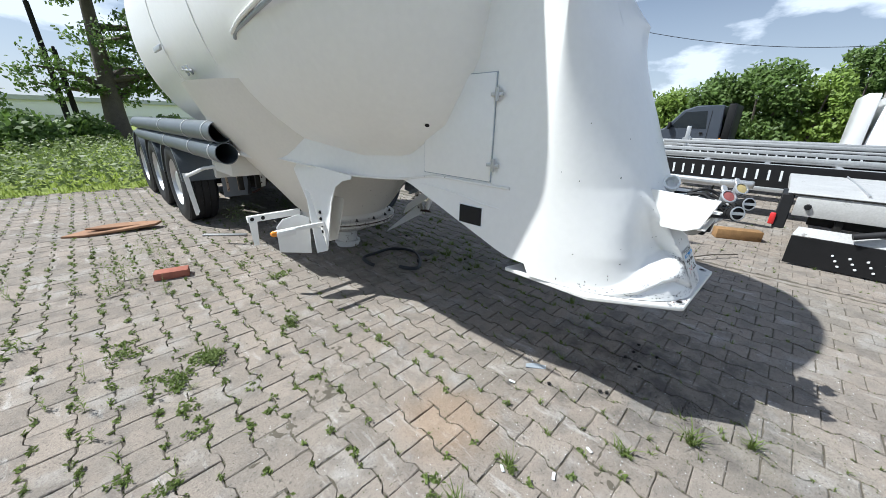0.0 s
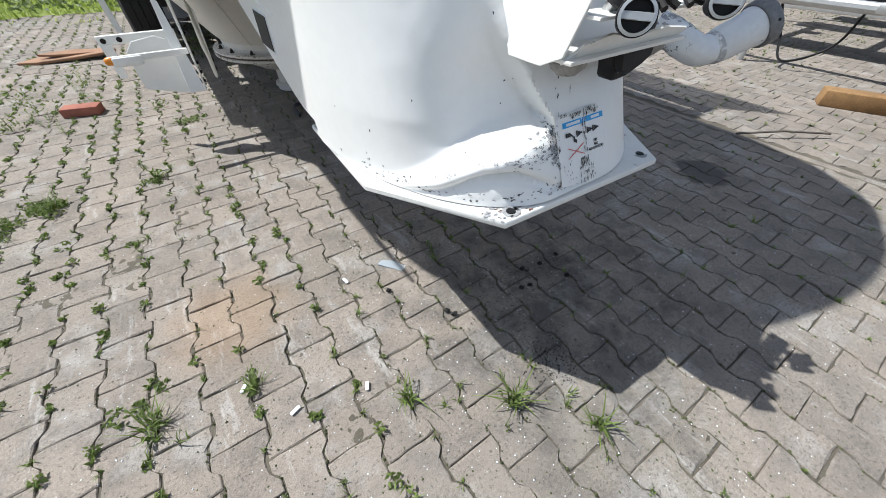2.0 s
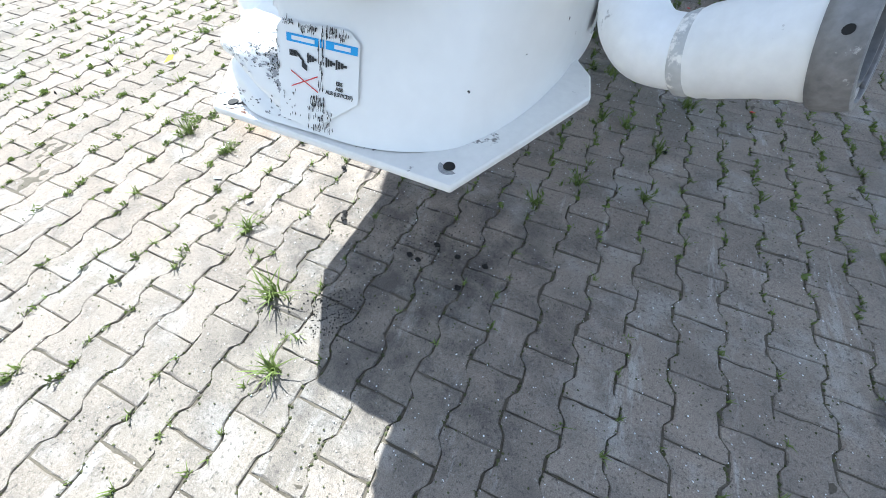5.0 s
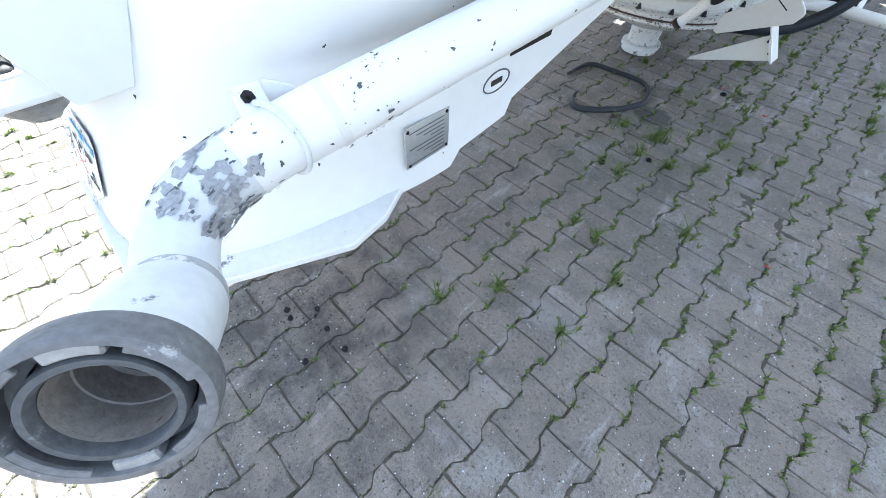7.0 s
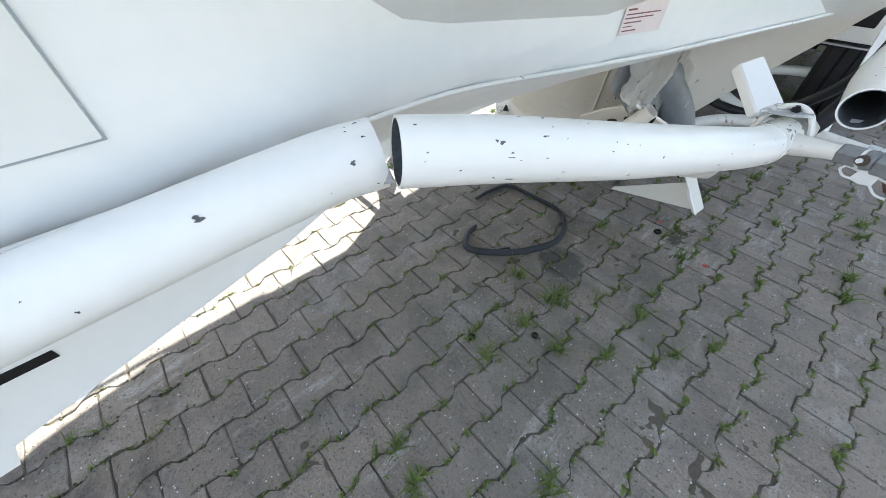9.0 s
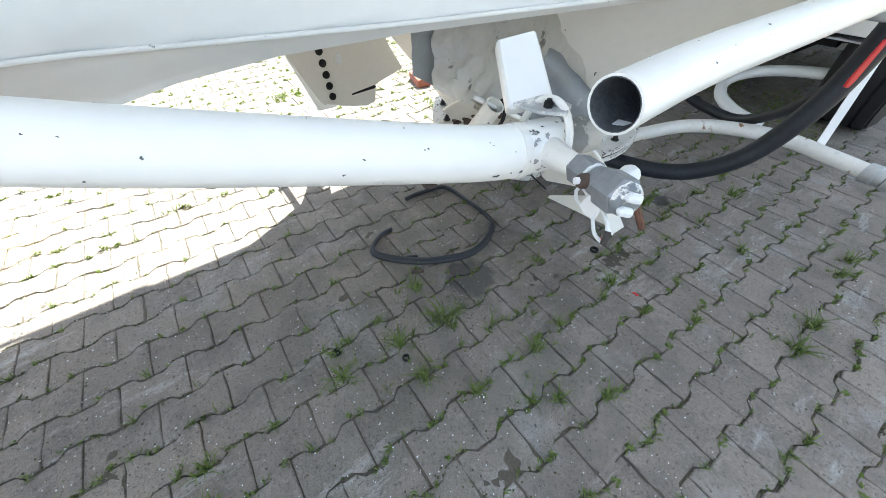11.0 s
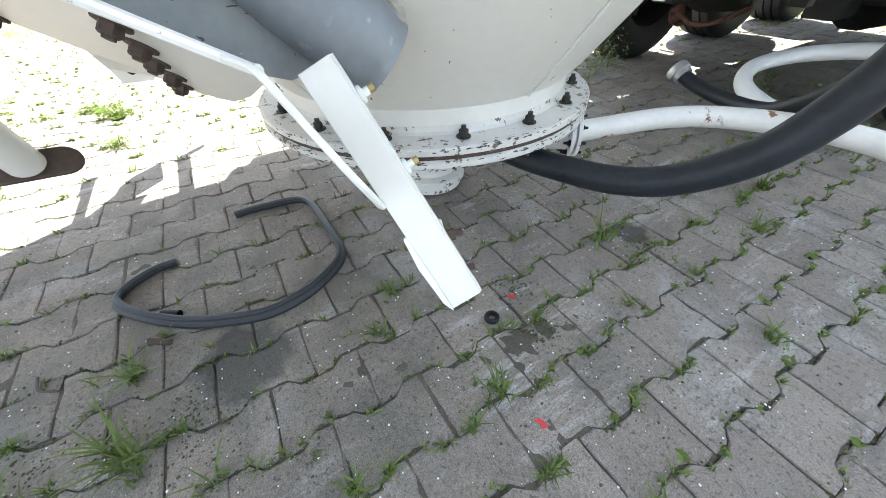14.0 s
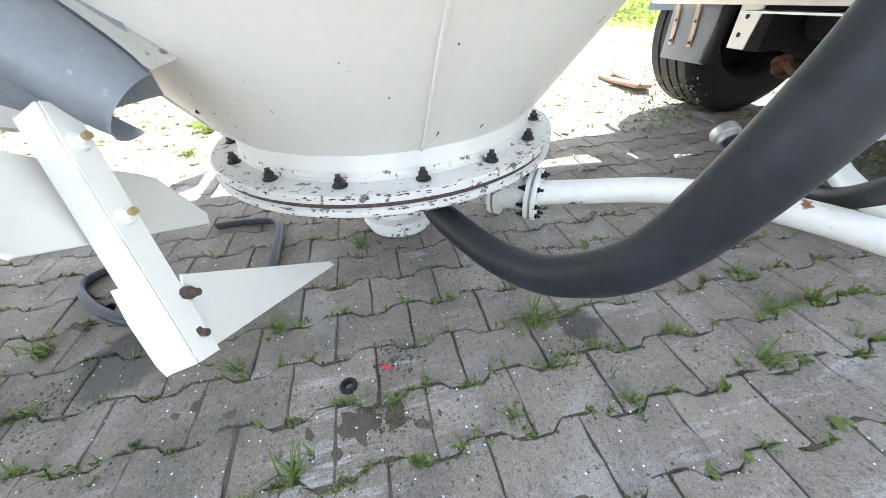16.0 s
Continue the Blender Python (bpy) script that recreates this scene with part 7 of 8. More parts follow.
grow_weeds()


def pebbles():
    """Grit, chips and crumbs of dirt."""
    rng = random.Random(8)
    for name, mat, label, n, area, big in (("grit", PAPER, "pale grit and paint chips scattered on the pavers", 5200, (0.2, 3.5, -0.6, 4.4), 0.0034), ("dry_crumbs", MOSS, "dry brown crumbs and bits of leaf on the pavers", 5200, (0.0, 3.6, -0.6, 4.6), 0.0046), ("dirt_crumbs", DARK, "black oily dirt crumbs under the nose", 620, (1.55, 2.35, -0.15, 0.75), 0.0042)):
        vs, fs = [], []
        for k in range(n):
            x, y = rng.uniform(area[0], area[1]), rng.uniform(area[2], area[3])
            if name == "dry_crumbs" and k % 8 == 0:
                cx, cy, sp = rng.choice(((2.586, 3.321, 0.035), (2.727, 3.292, 0.03), (2.66, 3.80, 0.03), (2.50, 2.50, 0.05), (2.45, 2.20, 0.06)))
                x, y = rng.gauss(cx, sp), rng.gauss(cy, sp)
            if name == "dirt_crumbs":
                x, y = (rng.gauss(1.84, 0.06), rng.gauss(0.06, 0.06)) if k % 2 else (rng.gauss(2.04, 0.16), rng.gauss(0.40, 0.10))
            s = big * rng.uniform(0.3, 1.0)
            c = Vector((x, y, 0.001))
            n0 = len(vs)
            a = rng.uniform(0, 3)
            for q in range(5):
                r = s * rng.uniform(0.6, 1.1)
                vs.append(c + Vector((r * math.cos(a + q * 1.257), r * math.sin(a + q * 1.257), 0)))
            vs.append(c + Vector((0, 0, s * 0.7)))
            fs += [(n0 + q, n0 + (q + 1) % 5, n0 + 5) for q in range(5)]
        stuff(name, vs, fs, mat, label, "litter")


pebbles()


def seal_loop():
    pts = [(1.938, 2.495), (1.946, 2.435), (1.990, 2.368), (2.044, 2.352), (2.127, 2.411), (2.210, 2.504), (2.272, 2.613), (2.302, 2.710), (2.285, 2.815), (2.235, 2.90), (2.190, 2.942), (2.120, 2.956), (1.99, 2.951), (1.875, 2.946), (1.815, 2.928), (1.783, 2.885), (1.765, 2.765), (1.768, 2.687)]
    ob = thing("rubber_seal", "black rubber door seal lying in an open loop on the pavers", "seal", at=(2.0, 2.7, 0))
    inv = Matrix.Translation((-2.0, -2.7, 0))
    mid = smooth_path([(x, y, 0.0) for x, y in pts], 6)
    # two round lobes with a thin web between them
    for z, off, r in ((0.011, 0.006, 0.0105), (0.025, -0.003, 0.0080), (0.018, 0.0045, 0.0075)):
        path = []
        for k, p in enumerate(mid):
            d = (mid[min(k + 1, len(mid) - 1)] - mid[max(k - 1, 0)]).normalized()
            path.append(p + Vector((d.y, -d.x, 0)) * off + Vector((0, 0, z + 0.003 * noise.noise(p * 6))))
        bm = tube(path, r, 12)
        bmesh.ops.transform(bm, matrix=inv, verts=bm.verts[:])
        part("seal_strip", bm, SEAL, ob)
    bm = tube([(2.150, 2.455, 0.012), (2.178, 2.498, 0.014)], 0.012, 14, wall=0.003)
    tagged(part("rubber_stub", bm, BLACK), "short cut stub of black rubber hose on the pavers", "hose")
    bm = tube([(2.235, 2.43, 0.012), (2.237, 2.434, 0.012), (2.262, 2.475, 0.012)], [0.011, 0.009, 0.008], 8)
    tagged(part("rusty_stud", bm, RUST_DULL), "rusty threaded stud lying on the pavers", "bolt")


SEAL = material("grey_black_seal", (0.022, 0.024, 0.028), 0.5, var=0.2, scale=20, fine=90, bump=0.1)
seal_loop()


def rings():
    for x, y, r in ((2.40, 1.993, 0.016), (2.571, 2.192, 0.014), (2.63, 3.206, 0.020)):
        bm = lathe([(r * 0.45, 0.0), (r, 0.0), (r, 0.008), (r * 0.8, 0.011), (r * 0.5, 0.009), (r * 0.45, 0.0)], 20, Matrix.Translation((x, y, 0.003)))
        tagged(part("rubber_grommet", bm, BLACK), "small black rubber grommet lying on the pavers", "grommet", "grommets on the pavers")
    for x, y, a in ((2.885, 3.12, 20), (2.60, 3.28, 70), (3.22, 1.87, 0)):
        bm = prism([(0, 0), (0.014, 0.004), (0.022, -0.003), (0.030, 0.006), (0.016, 0.012), (0.004, 0.008)], 0.003, Matrix.Translation((x, y, 0.004)) @ pose(0, 0, 0, 12, 6, a))
        tagged(part("plastic_shard", bm, REDP), "small red broken plastic shard on the pavers", "shard", "plastic shards on the pavers")
    for x, y, a, l in ((1.245, 0.335, 65, 0.030), (1.02, 0.39, 20, 0.034), (0.90, 0.56, 50, 0.032), (1.37, 0.82, 100, 0.035)):
        bm = B(-l / 2, l / 2, -0.006, 0.006, 0.002, 0.006, bevel=0.001, m=Matrix.Translation((x, y, 0.002)) @ pose(0, 0, 0, 0, 0, a))
        tagged(part("paint_chip", bm, PAPER), "white flake of paint on the pavers", "chip", "paint chips on the pavers")
    bm = prism([(0, 0), (0.12, 0.02), (0.13, 0.05), (0.05, 0.055), (0.0, 0.03)], 0.004, Matrix.Translation((1.53, 0.83, 0.004)) @ pose(0, 0, 0, 0, 4, -60))
    tagged(part("metal_scrap", bm, GREY_PRIMER), "bent grey metal scrap on the pavers", "scrap")
    rng = random.Random(17)
    for x, y in ((1.645, 0.44), (1.50, 0.665), (1.66, 0.41), (2.02, 0.35), (2.06, 0.44), (2.15, 0.42), (2.26, 0.42), (2.20, 0.30), (1.98, 0.36), (2.83, 1.35)):
        bm = bmesh.new()
        bmesh.ops.create_icosphere(bm, subdivisions=2, radius=0.010)
        for v in bm.verts:
            v.co = Vector((x, y, 0.008)) + Vector((v.co.x * rng.uniform(0.7, 1.7), v.co.y * rng.uniform(0.6, 1.3), v.co.z * rng.uniform(0.4, 0.9)))
        tagged(part("dirt_lump", bm, DARK), "dark lump of dried oily dirt on the pavers", "dirt", "dirt lumps on the pavers")
    # two twigs, the first a short bent bit
    tagged(part("wire_bit", tube(smooth_path([(2.20, 2.20, 0.006), (2.25, 2.215, 0.012), (2.27, 2.25, 0.006)], 5), 0.003, 6), BARK), "short bent grey-brown bit of twig on the pavers", "wire")
    tagged(part("twig", tube([(4.35, 0.55, 0.02), (4.6, 0.35, 0.05), (4.9, 0.15, 0.03)], 0.008, 6), BARK), "thin dry twig on the pavers", "twig")
    # folded yellow paper
    bm = prism([(0, 0), (0.05, 0.012), (0.055, 0.045), (0.02, 0.05)], 0.002, Matrix.Translation((0.01, 1.02, 0.010)) @ pose(0, 0, 0, 14, -10, 30))
    tagged(part("yellow_scrap", bm, YELLOW), "bright yellow scrap of plastic on the pavers", "scrap")


YELLOW = material("yellow_plastic", (0.78, 0.72, 0.02), 0.5, var=0.1, bump=0.05)
rings()


def brick_and_boards():
    b = thing("brick", "red brick lying among weeds on the pavers", "brick", at=(0.33, 3.72, 0.002))
    box_m = pose(0, 0, 0, 0, 0, -14)
    part("body", B(-0.125, 0.125, -0.06, 0.06, 0, 0.065, bevel=0.005, m=box_m), BRICK, b)
    b = thing("wooden_board", "rough weathered brown board lying on weedy pavers", "board", at=(0.07, 5.75, 0.0))
    pts = [(-0.42, -0.10), (-0.20, -0.16), (0.15, -0.12), (0.46, -0.05), (0.50, 0.06), (0.30, 0.14), (0.0, 0.16), (-0.25, 0.05)]
    part("plank", prism(pts, 0.028, pose(0, 0, 0.02, 3, -3, -18), 0.005), WOOD, b)
    part("plank", prism([(x * 0.7 + 0.08, y * 0.6) for x, y in pts], 0.022, pose(0, 0.02, 0.055, 2, 2, -12), 0.004), WOOD, b)
    b = thing("timber_block", "squared yellow timber block on the pavers", "timber", at=(5.78, 0.24, 0.0))
    part("beam", B(-0.08, 0.08, -0.25, 0.25, 0.0, 0.13, bevel=0.012, m=pose(0, 0, 0, 0, 0, 24)), YELLOW_WOOD, b)
    b = thing("broken_slat", "thin grey broken slat on the pavers", "slat", at=(1.02, 4.7, 0.0))
    part("slat", B(-0.25, 0.25, -0.025, 0.025, 0.005, 0.02, bevel=0.003, m=pose(0, 0, 0, 0, 0, -40)), STEEL, b)


brick_and_boards()

# ---- kerb and far yard ----
kerb = tagged(part("kerb", prism([(4.372, -4.2), (4.428, -4.2), (4.428, 8.0), (4.372, 8.0)], 0.085, Matrix.Translation((0, 0, -0.088)), 0.006), PAVER), "worn flush concrete edging strip between the pavers", "kerb", kind="structure")


def meadow_field():
    """Rough grass and weeds round the yard."""
    rng = random.Random(31)
    vs, fs = [], []

    def clump(x, y, h, n):
        for k in range(n):
            a = rng.uniform(0, 6.283)
            lean = Vector((math.cos(a), math.sin(a), 0)) * rng.uniform(0.2, 0.9)
            blade(vs, fs, Vector((x + rng.gauss(0, 0.06), y + rng.gauss(0, 0.06), -0.06)), lean, h * rng.uniform(0.5, 1.1), rng.uniform(0.004, 0.011), rng)

    for k in range(9000):
        x, y = rng.uniform(-16, 6), 8.0 + 17 * rng.random() ** 2.0
        if yard(x, y) and rng.random() > 0.10:
            continue
        clump(x, y, rng.uniform(0.10, 0.20) + 0.30 * min(1, max(0, (y - 8.8) / 2.5)) * (0.6 + 0.5 * noise.noise(Vector((x, y, 2)))), 5)
    for k in range(3200):
        x, y = -3.7 - 11 * rng.random() ** 1.7, rng.uniform(-9, 9)
        clump(x, y, rng.uniform(0.06, 0.22), 5)
    stuff("meadow_grass", vs, fs, MEADOW, "tall rough grass and weeds in the sun beyond the yard", "grass")
    vs, fs = [], []
    for k in range(5200):
        x, y = rng.uniform(-14, 5), 9.3 + 12 * rng.random() ** 1.5
        if yard(x, y):
            continue
        leafy(vs, fs, x, y, 0.0, 0, rng)
        for q in range(5):
            c = Vector((x + rng.gauss(0, 0.10), y + rng.gauss(0, 0.10), rng.uniform(0.05, 0.55)))
            d = Vector((rng.uniform(-1, 1), rng.uniform(-1, 1), rng.uniform(-0.2, 0.7))).normalized()
            w = d.orthogonal().normalized()
            s = rng.uniform(0.03, 0.07)
            n0 = len(vs)
            vs += [c - d * s, c + w * s * 0.5, c + d * s, c - w * s * 0.5]
            fs.append((n0, n0 + 1, n0 + 2, n0 + 3))
    stuff("meadow_weeds", vs, fs, GRASS, "leafy green weeds in the meadow", "weeds")


meadow = flat_sheet("meadow", -60, 60, 8.2, 80, -0.05, MEADOW, "green weedy meadow beyond the yard", "meadow")
side_meadow = flat_sheet("grass_verge", -40, -3.8, -40, 8.2, -0.05, MEADOW, "patchy green grass verge beside the yard", "meadow")
meadow_field()


def leaf_cloud(vs, fs, c, r, n, size, rng, flat=0.8):
    for k in range(n):
        d = Vector((rng.gauss(0, 1), rng.gauss(0, 1), rng.gauss(0, 1) * flat)).normalized()
        p = Vector(c) + d * r * rng.uniform(0.45, 1.0)
        u = Vector((rng.uniform(-1, 1), rng.uniform(-1, 1), rng.uniform(-1, 1))).normalized()
        w = u.orthogonal().normalized()
        s = size * rng.uniform(0.6, 1.3)
        n0 = len(vs)
        vs += [p - u * s, p + w * s * 0.6, p + u * s, p - w * s * 0.6]
        fs.append((n0, n0 + 1, n0 + 2, n0 + 3))


def mesh_part(name, vs, fs, mat, parent, label=""):
    me = bpy.data.meshes.new(name)
    me.from_pydata([tuple(v) for v in vs], [], fs)
    me.materials.append(mat)
    ob = new(name, me)
    ob.parent = parent
    if label:
        ob["label"] = label
    return ob


def tree(at, height, lean, seed, crown_r, leaf=0.09, label="", trunk_r=0.45):
    rng = random.Random(seed)
    t = thing("tree", label, "tree", at=at)
    h = height
    path = smooth_path([(0, 0, -0.1), (lean * 0.15, 0, h * 0.18), (lean * 0.4, 0, h * 0.4), (lean * 0.8, 0, h * 0.75), (lean, 0, h)], 5)
    rad = list(np.interp(range(len(path)), [0, 3, len(path) - 1], [trunk_r, trunk_r * 0.72, trunk_r * 0.15]))
    bm = tube(path, rad, 14)
    vs, fs = [], []
    for k in range(16):
        f = rng.uniform(0.22, 0.95)
        p = path[int(f * (len(path) - 1))]
        a = rng.uniform(0, 6.283)
        reach = crown_r * rng.uniform(0.6, 1.1)
        q = p + Vector((math.cos(a) * reach, math.sin(a) * reach, h * rng.uniform(-0.02, 0.14)))
        mid = p.lerp(q, 0.5) + Vector((0, 0, rng.uniform(-0.2, 0.5)))
        limb = smooth_path([p, mid, q], 4)
        tube(limb, list(np.linspace(trunk_r * 0.28, trunk_r * 0.05, len(limb))), 7, bm=bm)
        for m in range(9):
            c = limb[rng.randrange(3, len(limb))] + Vector((rng.gauss(0, 0.5), rng.gauss(0, 0.5), rng.gauss(0, 0.4)))
            leaf_cloud(vs, fs, c, rng.uniform(0.3, 0.8), 60, leaf, rng, 0.6)
    part("trunk", bm, BARK, t, "dark leaning trunk")
    mesh_part("crown", vs, fs, LEAF, t, "loose green leaves")
    return t


tree((1.88, 24.5, 0), 9.5, 0.15, 3, 3.0, 0.10, "tall leaning deciduous tree beyond the meadow", 0.62)
tree((-4.5, 30, 0), 8.0, 0.5, 14, 2.6, 0.11, "deciduous tree with loose crown beyond the meadow", 0.4)


def bush(at, r, h, seed, mat, label):
    rng = random.Random(seed)
    t = thing("bush", label, "bush", "bushes behind the yard", at=at)
    vs, fs = [], []
    for k in range(5):
        bm = bmesh.new()
        a = rng.uniform(0, 6.283)
        tube([(0, 0, 0), (r * 0.3 * math.cos(a), r * 0.3 * math.sin(a), h * 0.4), (r * 0.5 * math.cos(a), r * 0.5 * math.sin(a), h * 0.75)], [0.08, 0.06, 0.03], 6, bm=bm)
        part("stem", bm, BARK, t)
    for k in range(60):
        a, f = rng.uniform(0, 6.283), rng.random()
        rr = r * math.sqrt(rng.random()) * (1 - 0.45 * f)
        c = (rr * math.cos(a), rr * math.sin(a), h * (0.12 + 0.82 * f) * (1 - 0.25 * (rr / r) ** 2))
        leaf_cloud(vs, fs, c, rng.uniform(0.35, 0.8), 150, 0.12, rng)
    mesh_part("foliage", vs, fs, mat, t)
    return t


# brighter copy of the leaf green, with sunlight put into its colour
LEAF_LIGHT = material("sunlit_leaf", (0.20, 0.29, 0.05), 0.6, var=0.4, scale=0.6, fine=3, bump=0.0, random_tone=1.2)
let_light_through(LEAF_LIGHT, 0.4)
for k, (x, y, r, h) in enumerate(((26, 8.2, 2.0, 3.6), (25.5, 5.6, 1.4, 3.5), (25, 3.6, 1.8, 4.1), (25, 1.6, 1.9, 4.6), (26, -0.4, 2.0, 4.0), (31, -2.2, 2.6, 6.0), (29, -5.2, 2.4, 5.0), (27, 11.5, 2.2, 3.8), (24, -3.4, 1.5, 2.8), (28, -8.5, 2.4, 4.6))):
    bush((x, y, -0.05), r, h, 40 + k, LEAF_LIGHT if k in (0, 1, 4) else LEAF, "dense green bush behind the parked trailers" if k % 2 else "rounded green bush in the sun behind the yard")
for k, (x, y) in enumerate(((-1.0, 19.5), (-3.5, 21.0), (3.5, 22.0), (0.6, 23.0))):
    bush((x, y, -0.05), 0.8, 0.9, 70 + k, LEAF, "low bramble bush at the edge of the meadow")


def far_things():
    b = thing("warehouse", "long low white warehouse far beyond the meadow", "building", at=(3, 62, 0))
    part("wall", B(-26, 26, 0, 8, 0, 2.6, bevel=0.02), CABWHITE, b)
    part("roof", prism([(-26.3, -0.4), (26.3, -0.4), (26.3, 8.4), (-26.3, 8.4)], 0.5, pose(0, 0, 2.6), 0.02), ROOF, b)
    for k in range(8):
        part("door", B(-22 + 6 * k, -19 + 6 * k, -0.04, 0.0, 0.0, 1.1), STEEL, b)
    for x, y, h, l in ((0.26, 26, 6.0, -0.16), (0.62, 26.2, 4.2, -0.12)):
        p = thing("utility_pole", "dark leaning wooden utility pole behind the meadow", "pole", "utility poles", at=(x, y, -0.05))
        part("post", tube([(0, 0, 0), (l, 0, h)], [0.13, 0.10], 12), DARK, p)
        part("insulator", lathe([(0, 0), (0.06, 0), (0.06, 0.1), (0.03, 0.14), (0, 0.14)], 10, Matrix.Translation((l, 0, h))), DARK, p)
    p = thing("lamp_post", "pale concrete post behind the yard", "post", at=(24.5, -2.4, -0.05))
    part("post", tube([(0, 0, 0), (0.0, 0.0, 4.9)], [0.09, 0.07], 12), CONCRETE, p)
    a, c = Vector((18, 9.5, 6.5)), Vector((24.5, -3.0, 4.75))
    path = [a.lerp(c, t / 20) - Vector((0, 0, 1.4 * 4 * (t / 20) * (1 - t / 20) * 0.5)) for t in range(21)]
    w = tagged(part("overhead_wire", tube(path, 0.012, 5), DARK), "thin dark overhead wire against the sky", "wire")
    f = thing("old_wall", "low dark weathered wall behind the meadow", "wall", at=(-9, 20.5, 0))
    part("body", B(-9, 8, 0, 0.25, -0.1, 0.85, bevel=0.02), DARK, f)


ROOF = material("grey_sheet_roof", (0.45, 0.47, 0.50), 0.5, 0.2, var=0.08, scale=1.0, fine=6, bump=0.1)
far_things()


# ---- parked vehicles and transporter trailers ----
def wheel_set(parent, x, y, r=0.33, w=0.2):
    m = Matrix.Translation((x, y, r)) @ pose(0, 0, 0, 0, 90, 0)
    wh = part("wheel", lathe([(r * 0.62, -w / 2), (r * 0.9, -w / 2), (r, -w / 2 + 0.03), (r, w / 2 - 0.03), (r * 0.9, w / 2), (r * 0.62, w / 2)], 32, m), RUBBER, parent)
    part("rim", lathe([(r * 0.63, -w / 2 + 0.01), (r * 0.55, -0.02), (r * 0.2, -0.05), (0, -0.05)], 28, m), STEEL, wh)
    for k in range(5):
        q = m @ pose(0, 0, -0.055, 0, 0, 72 * k)
        part("spoke", prism([(0.03, -0.02), (r * 0.55, -0.035), (r * 0.55, 0.035), (0.03, 0.02)], 0.02, q, 0.004), STEEL, wh)


RAIL = material("dull_rail_metal", (0.34, 0.35, 0.36), 0.5, 0.4, var=0.2, scale=3, fine=40, bump=0.1, spots=(0.16, 0.15, 0.14), spot_amount=0.08, spot_scale=5)


def transporter(at, length, label, seed):
    """A low open car transporter with slotted side boards, along its own y."""
    t = thing("car_transporter", label, "trailer", "parked transporters", at=at)
    L = length / 2
    for sx in (-1.0, 1.0):
        part("side_rail", B(sx - 0.04, sx + 0.04, -L, L, 0.90, 0.97, bevel=0.012), RAIL, t, "dull grey top rail")
        part("track", B(sx * 0.75 - 0.25, sx * 0.75 + 0.25, -L, L, 0.78, 0.82, bevel=0.008), RAIL, t)
        part("side_board", B(sx - 0.012, sx + 0.012, -L + 0.2, L - 0.2, 0.48, 0.84), BLACK, t, "black slotted side board")
        n = int(length / 0.16)
        for k in range(n):
            y = -L + 0.35 + k * (length - 0.7) / n
            if (k // 9) % 4 == 3:
                continue
            # white strip paints the light seen through an open slot
            part("slot", prism([(-0.018, 0), (0.012, 0), (0.022, 0.16), (-0.008, 0.16)], 0.006, frame_of((sx - 0.018 if sx < 0 else sx + 0.013, y, 0.60), (0, 1, 0), (0, 0, 1))), PAPER, t)
        part("lower_rail", B(sx - 0.03, sx + 0.03, -L, L, 0.42, 0.49, bevel=0.008), STEEL, t)
        part("marker_lamp", B(sx - 0.05, sx - 0.02, -0.9, -0.78, 0.68, 0.73, bevel=0.006), AMBER, t)
    for k in range(9):
        y = -L + 0.3 + k * (length - 0.6) / 8
        part("crossbar", B(-1.0, 1.0, y - 0.04, y + 0.04, 0.70, 0.78, bevel=0.006), STEEL, t)
    for y in (-0.45, 0.45):
        for sx in (-0.88, 0.88):
            wheel_set(t, sx, y)
    part("front_post", B(-1.03, -0.95, L - 0.5, L - 0.42, 0.45, 1.28, bevel=0.01), STEEL, t)
    part("winch", lathe([(0, -0.1), (0.09, -0.1), (0.09, 0.1), (0, 0.1)], 16, Matrix.Translation((0, L - 0.3, 0.95)) @ pose(0, 0, 0, 0, 90, 0)), STEEL, t)
    return t


ta = transporter((8.6, -1.6, 0), 8.0, "empty low car transporter with a slotted black side board", 1)
tb = transporter((11.2, -2.2, 0.12), 9.0, "empty car transporter with pale aluminium tracks, parked in the row", 2)
# drawbar with a ball head
d = thing("drawbar", "steel drawbar with a white coupling head and hanging cable", "drawbar", at=(6.6, 1.2, 0))
part("bar", tube([(0, 1.2, 0.62), (0.0, -0.6, 0.60)], 0.05, 10), STEEL, d)
part("coupling_head", B(-0.07, 0.07, -0.95, -0.55, 0.56, 0.66, bevel=0.03), STEEL, d)
part("stand", tube([(0, 0.3, 0.6), (0, 0.3, 0.0)], 0.035, 10), STEEL, d)
part("cable", tube(smooth_path([(0, -0.5, 0.6), (0.1, -0.4, 0.25), (-0.05, -0.1, 0.08), (0.15, 0.1, 0.3), (0, 0.2, 0.6)], 6), 0.012, 6), BLACK, d)


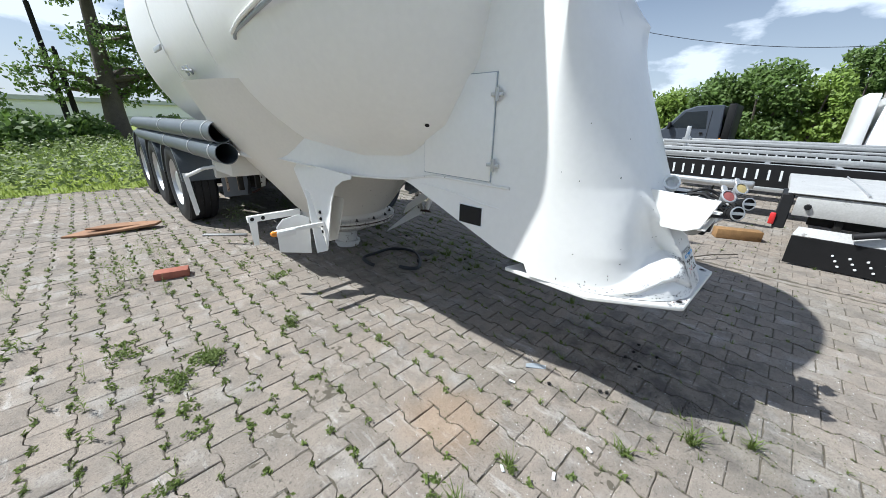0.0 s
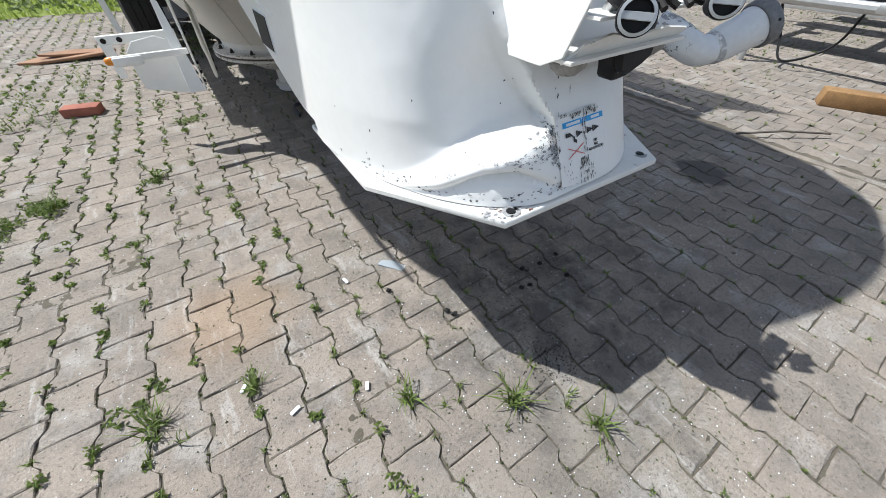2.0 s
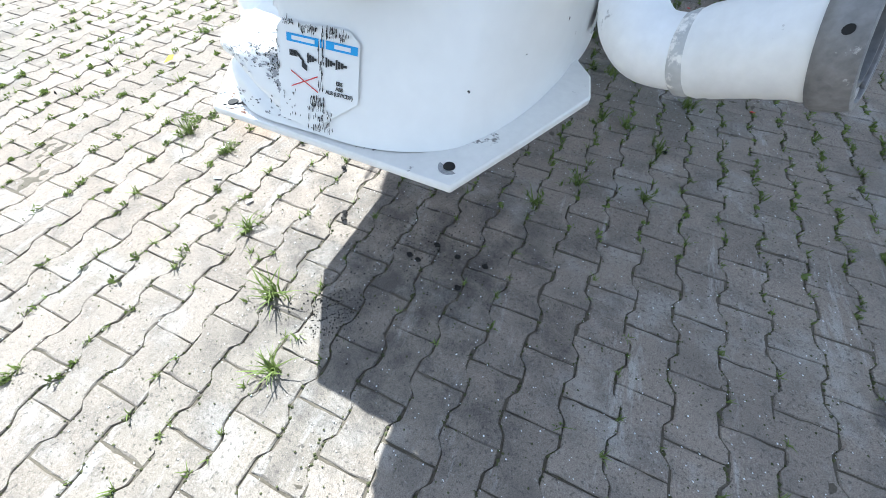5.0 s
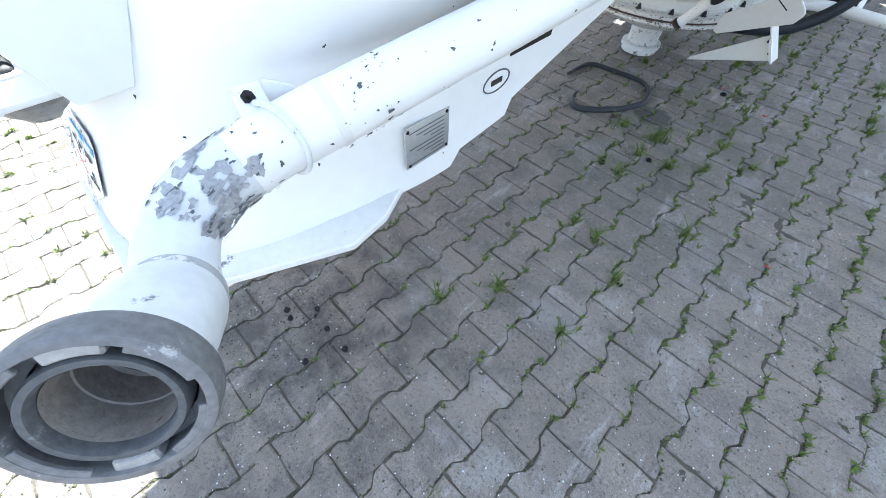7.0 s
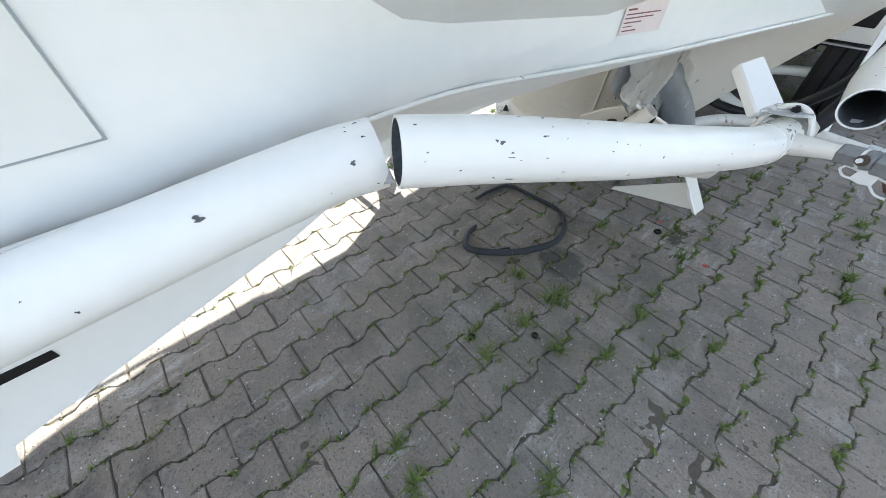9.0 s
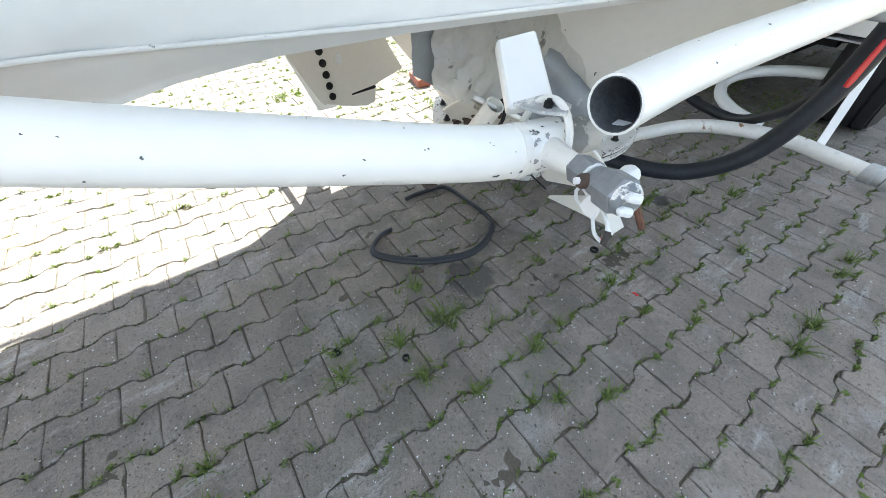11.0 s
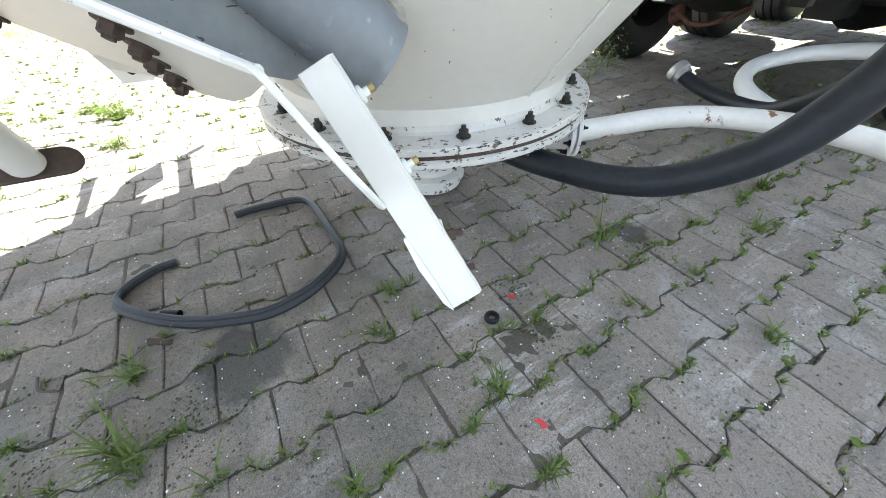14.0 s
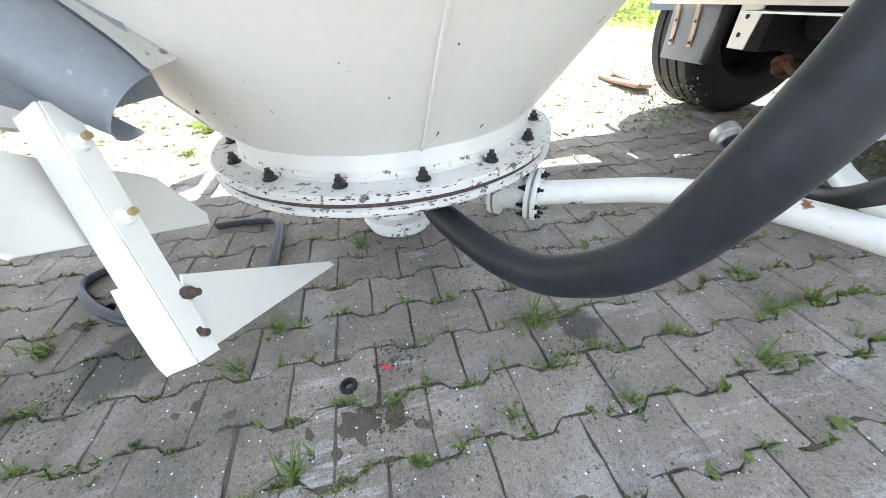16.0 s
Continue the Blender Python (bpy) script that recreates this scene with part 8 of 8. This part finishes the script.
def tail_trailer():
    """The rear of a flat aluminium trailer with lowered skirt."""
    t = thing("flatbed_trailer", "grey aluminium flatbed trailer tail with a black skirt", "trailer", at=(5.1, -0.1, 0))
    part("deck", prism([(0.02, 0.725), (0.0, 0.745), (0.05, 0.765), (1.1, 0.785), (2.15, 0.765), (2.15, 0.70), (0.02, 0.69)], 4.2, frame_of((0, 0.02, 0), (1, 0, 0), (0, 0, 1)), 0.004), DECK, t, "pale worn aluminium deck")
    for k in range(7):
        part("deck_joint", B(0.05, 2.1, -0.55 - 0.6 * k, -0.535 - 0.6 * k, 0.768, 0.789), STEEL, t)
    part("side_panel", B(-0.012, 0.01, -4.2, -0.06, 0.52, 0.735, bevel=0.004), DECK, t)
    part("side_trim", B(-0.022, 0.004, -4.2, -0.02, 0.728, 0.742, bevel=0.003), DARK, t)
    part("end_panel", prism([(-0.06, 0.37), (-0.04, 0.50), (0.0, 0.73), (0.32, 0.75), (0.34, 0.40)], 0.10, frame_of((0.0, 0.06, 0), (1, 0, 0), (0, 0, 1)), 0.008), BLACK, t, "black plastic end panel")
    part("tail_lamp", B(-0.07, 0.0, 0.05, 0.10, 0.40, 0.52, bevel=0.012), REDP, t, "red tail lamp")
    part("crossmember", B(0.10, 0.16, -4.2, -0.2, 0.42, 0.50, bevel=0.006), DARK, t)
    part("skirt_trim", prism([(0, 0), (4.05, 0), (4.05, 0.10), (0.03, 0.10)], 0.01, frame_of((-0.03, -0.12, 0.315), (0, -1, 0), (0.5, 0, 1)), 0.002), DECK, t)
    part("skirt", prism([(0, 0), (4.05, 0), (4.05, 0.30), (0.0, 0.30)], 0.012, frame_of((-0.03, -0.12, 0.015), (0, -1, 0), (-0.02, 0, 1)), 0.002), BLACK, t, "black sheet skirt")
    for k in range(10):
        for q in range(3):
            part("rivet", lathe([(0, 0), (0.012, 0), (0.009, 0.004), (0, 0.005)], 10, frame_of((-0.047, -0.46 - 0.12 * k - 0.03 * q, 0.175 - 0.05 * q), (0, 0, 1), (0, 1, 0))), PAPER, t)
    for y in (-0.42, -0.95, -1.6):
        part("post", B(0.02, 0.07, y - 0.03, y + 0.03, 0.36, 0.54, bevel=0.006), DARK, t)
    for y in (-0.75, -1.5):
        part("buffer", tube([(-0.04, y, 0.47), (-0.08, y + 0.22, 0.40)], 0.030, 12), RUBBER, t)
    part("knob", lathe([(0, 0), (0.03, 0), (0.025, 0.03), (0, 0.034)], 14, frame_of((-0.012, -0.16, 0.62), (0, 0, 1), (0, 1, 0))), BLACK, t)
    wheel_set(t, 0.6, -2.6)


DECK = material("worn_pale_aluminium", (0.50, 0.50, 0.495), 0.55, 0.3, var=0.16, scale=5, fine=60, bump=0.12, spots=(0.26, 0.25, 0.24), spot_amount=0.10, spot_scale=6)
tail_trailer()


def cab(name, at, paint, label, flip=1):
    """A light truck cab seen from its side, along y."""
    t = thing(name, label, "truck", "parked trucks", at=at)
    side = [(1.65, 0.45), (1.75, 0.95), (1.45, 1.18), (0.80, 1.32), (0.30, 1.95), (-0.10, 2.10), (-0.85, 2.12), (-0.95, 1.0), (-0.90, 0.45)]
    part("body", prism([(flip * a, b) for a, b in side], 1.9, frame_of((-0.95, 0, 0), (0, 1, 0), (0, 0, 1)), 0.04), paint, t)
    for x in (-0.958, 0.955):
        part("side_window", prism([(flip * a, b) for a, b in ((0.62, 1.36), (0.22, 1.88), (-0.42, 1.93), (-0.50, 1.34))], 0.006, frame_of((x, 0, 0), (0, 1, 0), (0, 0, 1))), GLASSY, t)
    part("windscreen", prism([(-0.8, 0), (0.8, 0), (0.7, 0.72), (-0.7, 0.72)], 0.008, frame_of((0, flip * 0.80, 1.345), (1, 0, 0), (0, -0.5 * flip, 0.63))), GLASSY, t)
    part("door_handle", B(-0.985, -0.955, flip * -0.38 - 0.05, flip * -0.38 + 0.05, 1.16, 1.22, bevel=0.008), BLACK, t)
    part("door_gap", B(-0.957, -0.950, flip * -0.56 - 0.006, flip * -0.56 + 0.006, 0.55, 1.95), BLACK, t)
    part("rear_wall", B(-1.0, 1.0, min(flip * -0.98, flip * -1.2), max(flip * -0.98, flip * -1.2), 0.9, 2.15, bevel=0.03), BLACK if paint is CABGREY else paint, t)
    part("mirror", B(-1.15, -0.98, flip * 0.62 - 0.05, flip * 0.62 + 0.05, 1.30, 1.55, bevel=0.03), BLACK, t)
    part("headlamp", B(-0.93, -0.6, min(flip * 1.5, flip * 1.7), max(flip * 1.5, flip * 1.7), 0.80, 0.98, bevel=0.03), PAPER, t)
    part("bed", B(-0.95, 0.95, min(flip * -1.2, flip * -5.6), max(flip * -1.2, flip * -5.6), 0.86, 1.0, bevel=0.02), ALU, t)
    part("marker_lamp", B(-0.99, -0.96, flip * -1.0 - 0.06, flip * -1.0 + 0.06, 0.98, 1.04, bevel=0.008), AMBER, t)
    for y in (1.0, -3.6):
        for x in (-0.86, 0.86):
            wheel_set(t, x, flip * y, 0.36, 0.22)


cab("tow_truck", (16.6, 2.8, 0), CABGREY, "dark grey recovery truck cab with a flat bed behind it")
cab("flatbed_truck", (13.2, -2.1, 0), CABWHITE, "white flatbed truck cab parked in the row", -1)


def car():
    t = thing("parked_car", "dark grey hatchback parked on the verge", "car", at=(-7.2, -5.2, 0))
    prof = [(2.1, 0.30), (2.15, 0.62), (1.95, 0.80), (1.05, 0.92), (0.35, 1.38), (-0.9, 1.45), (-1.75, 1.20), (-2.05, 0.88), (-2.10, 0.32)]
    part("body", prism(prof, 1.66, frame_of((-0.83, 0, 0), (0, 1, 0), (0, 0, 1)), 0.06), CABGREY, t)
    part("side_window", prism([(0.85, 0.95), (0.32, 1.31), (-0.85, 1.36), (-1.5, 1.15), (-1.5, 0.95)], 0.01, frame_of((0.825, 0, 0), (0, 1, 0), (0, 0, 1))), GLASSY, t)
    part("door_handle", B(0.82, 0.85, -0.35, -0.2, 0.80, 0.84, bevel=0.006), BLACK, t)
    part("headlamp", B(0.5, 0.84, 1.85, 2.08, 0.60, 0.74, bevel=0.03), PAPER, t)
    for y in (1.32, -1.3):
        for x in (-0.78, 0.78):
            wheel_set(t, x, y, 0.31, 0.2)


car()
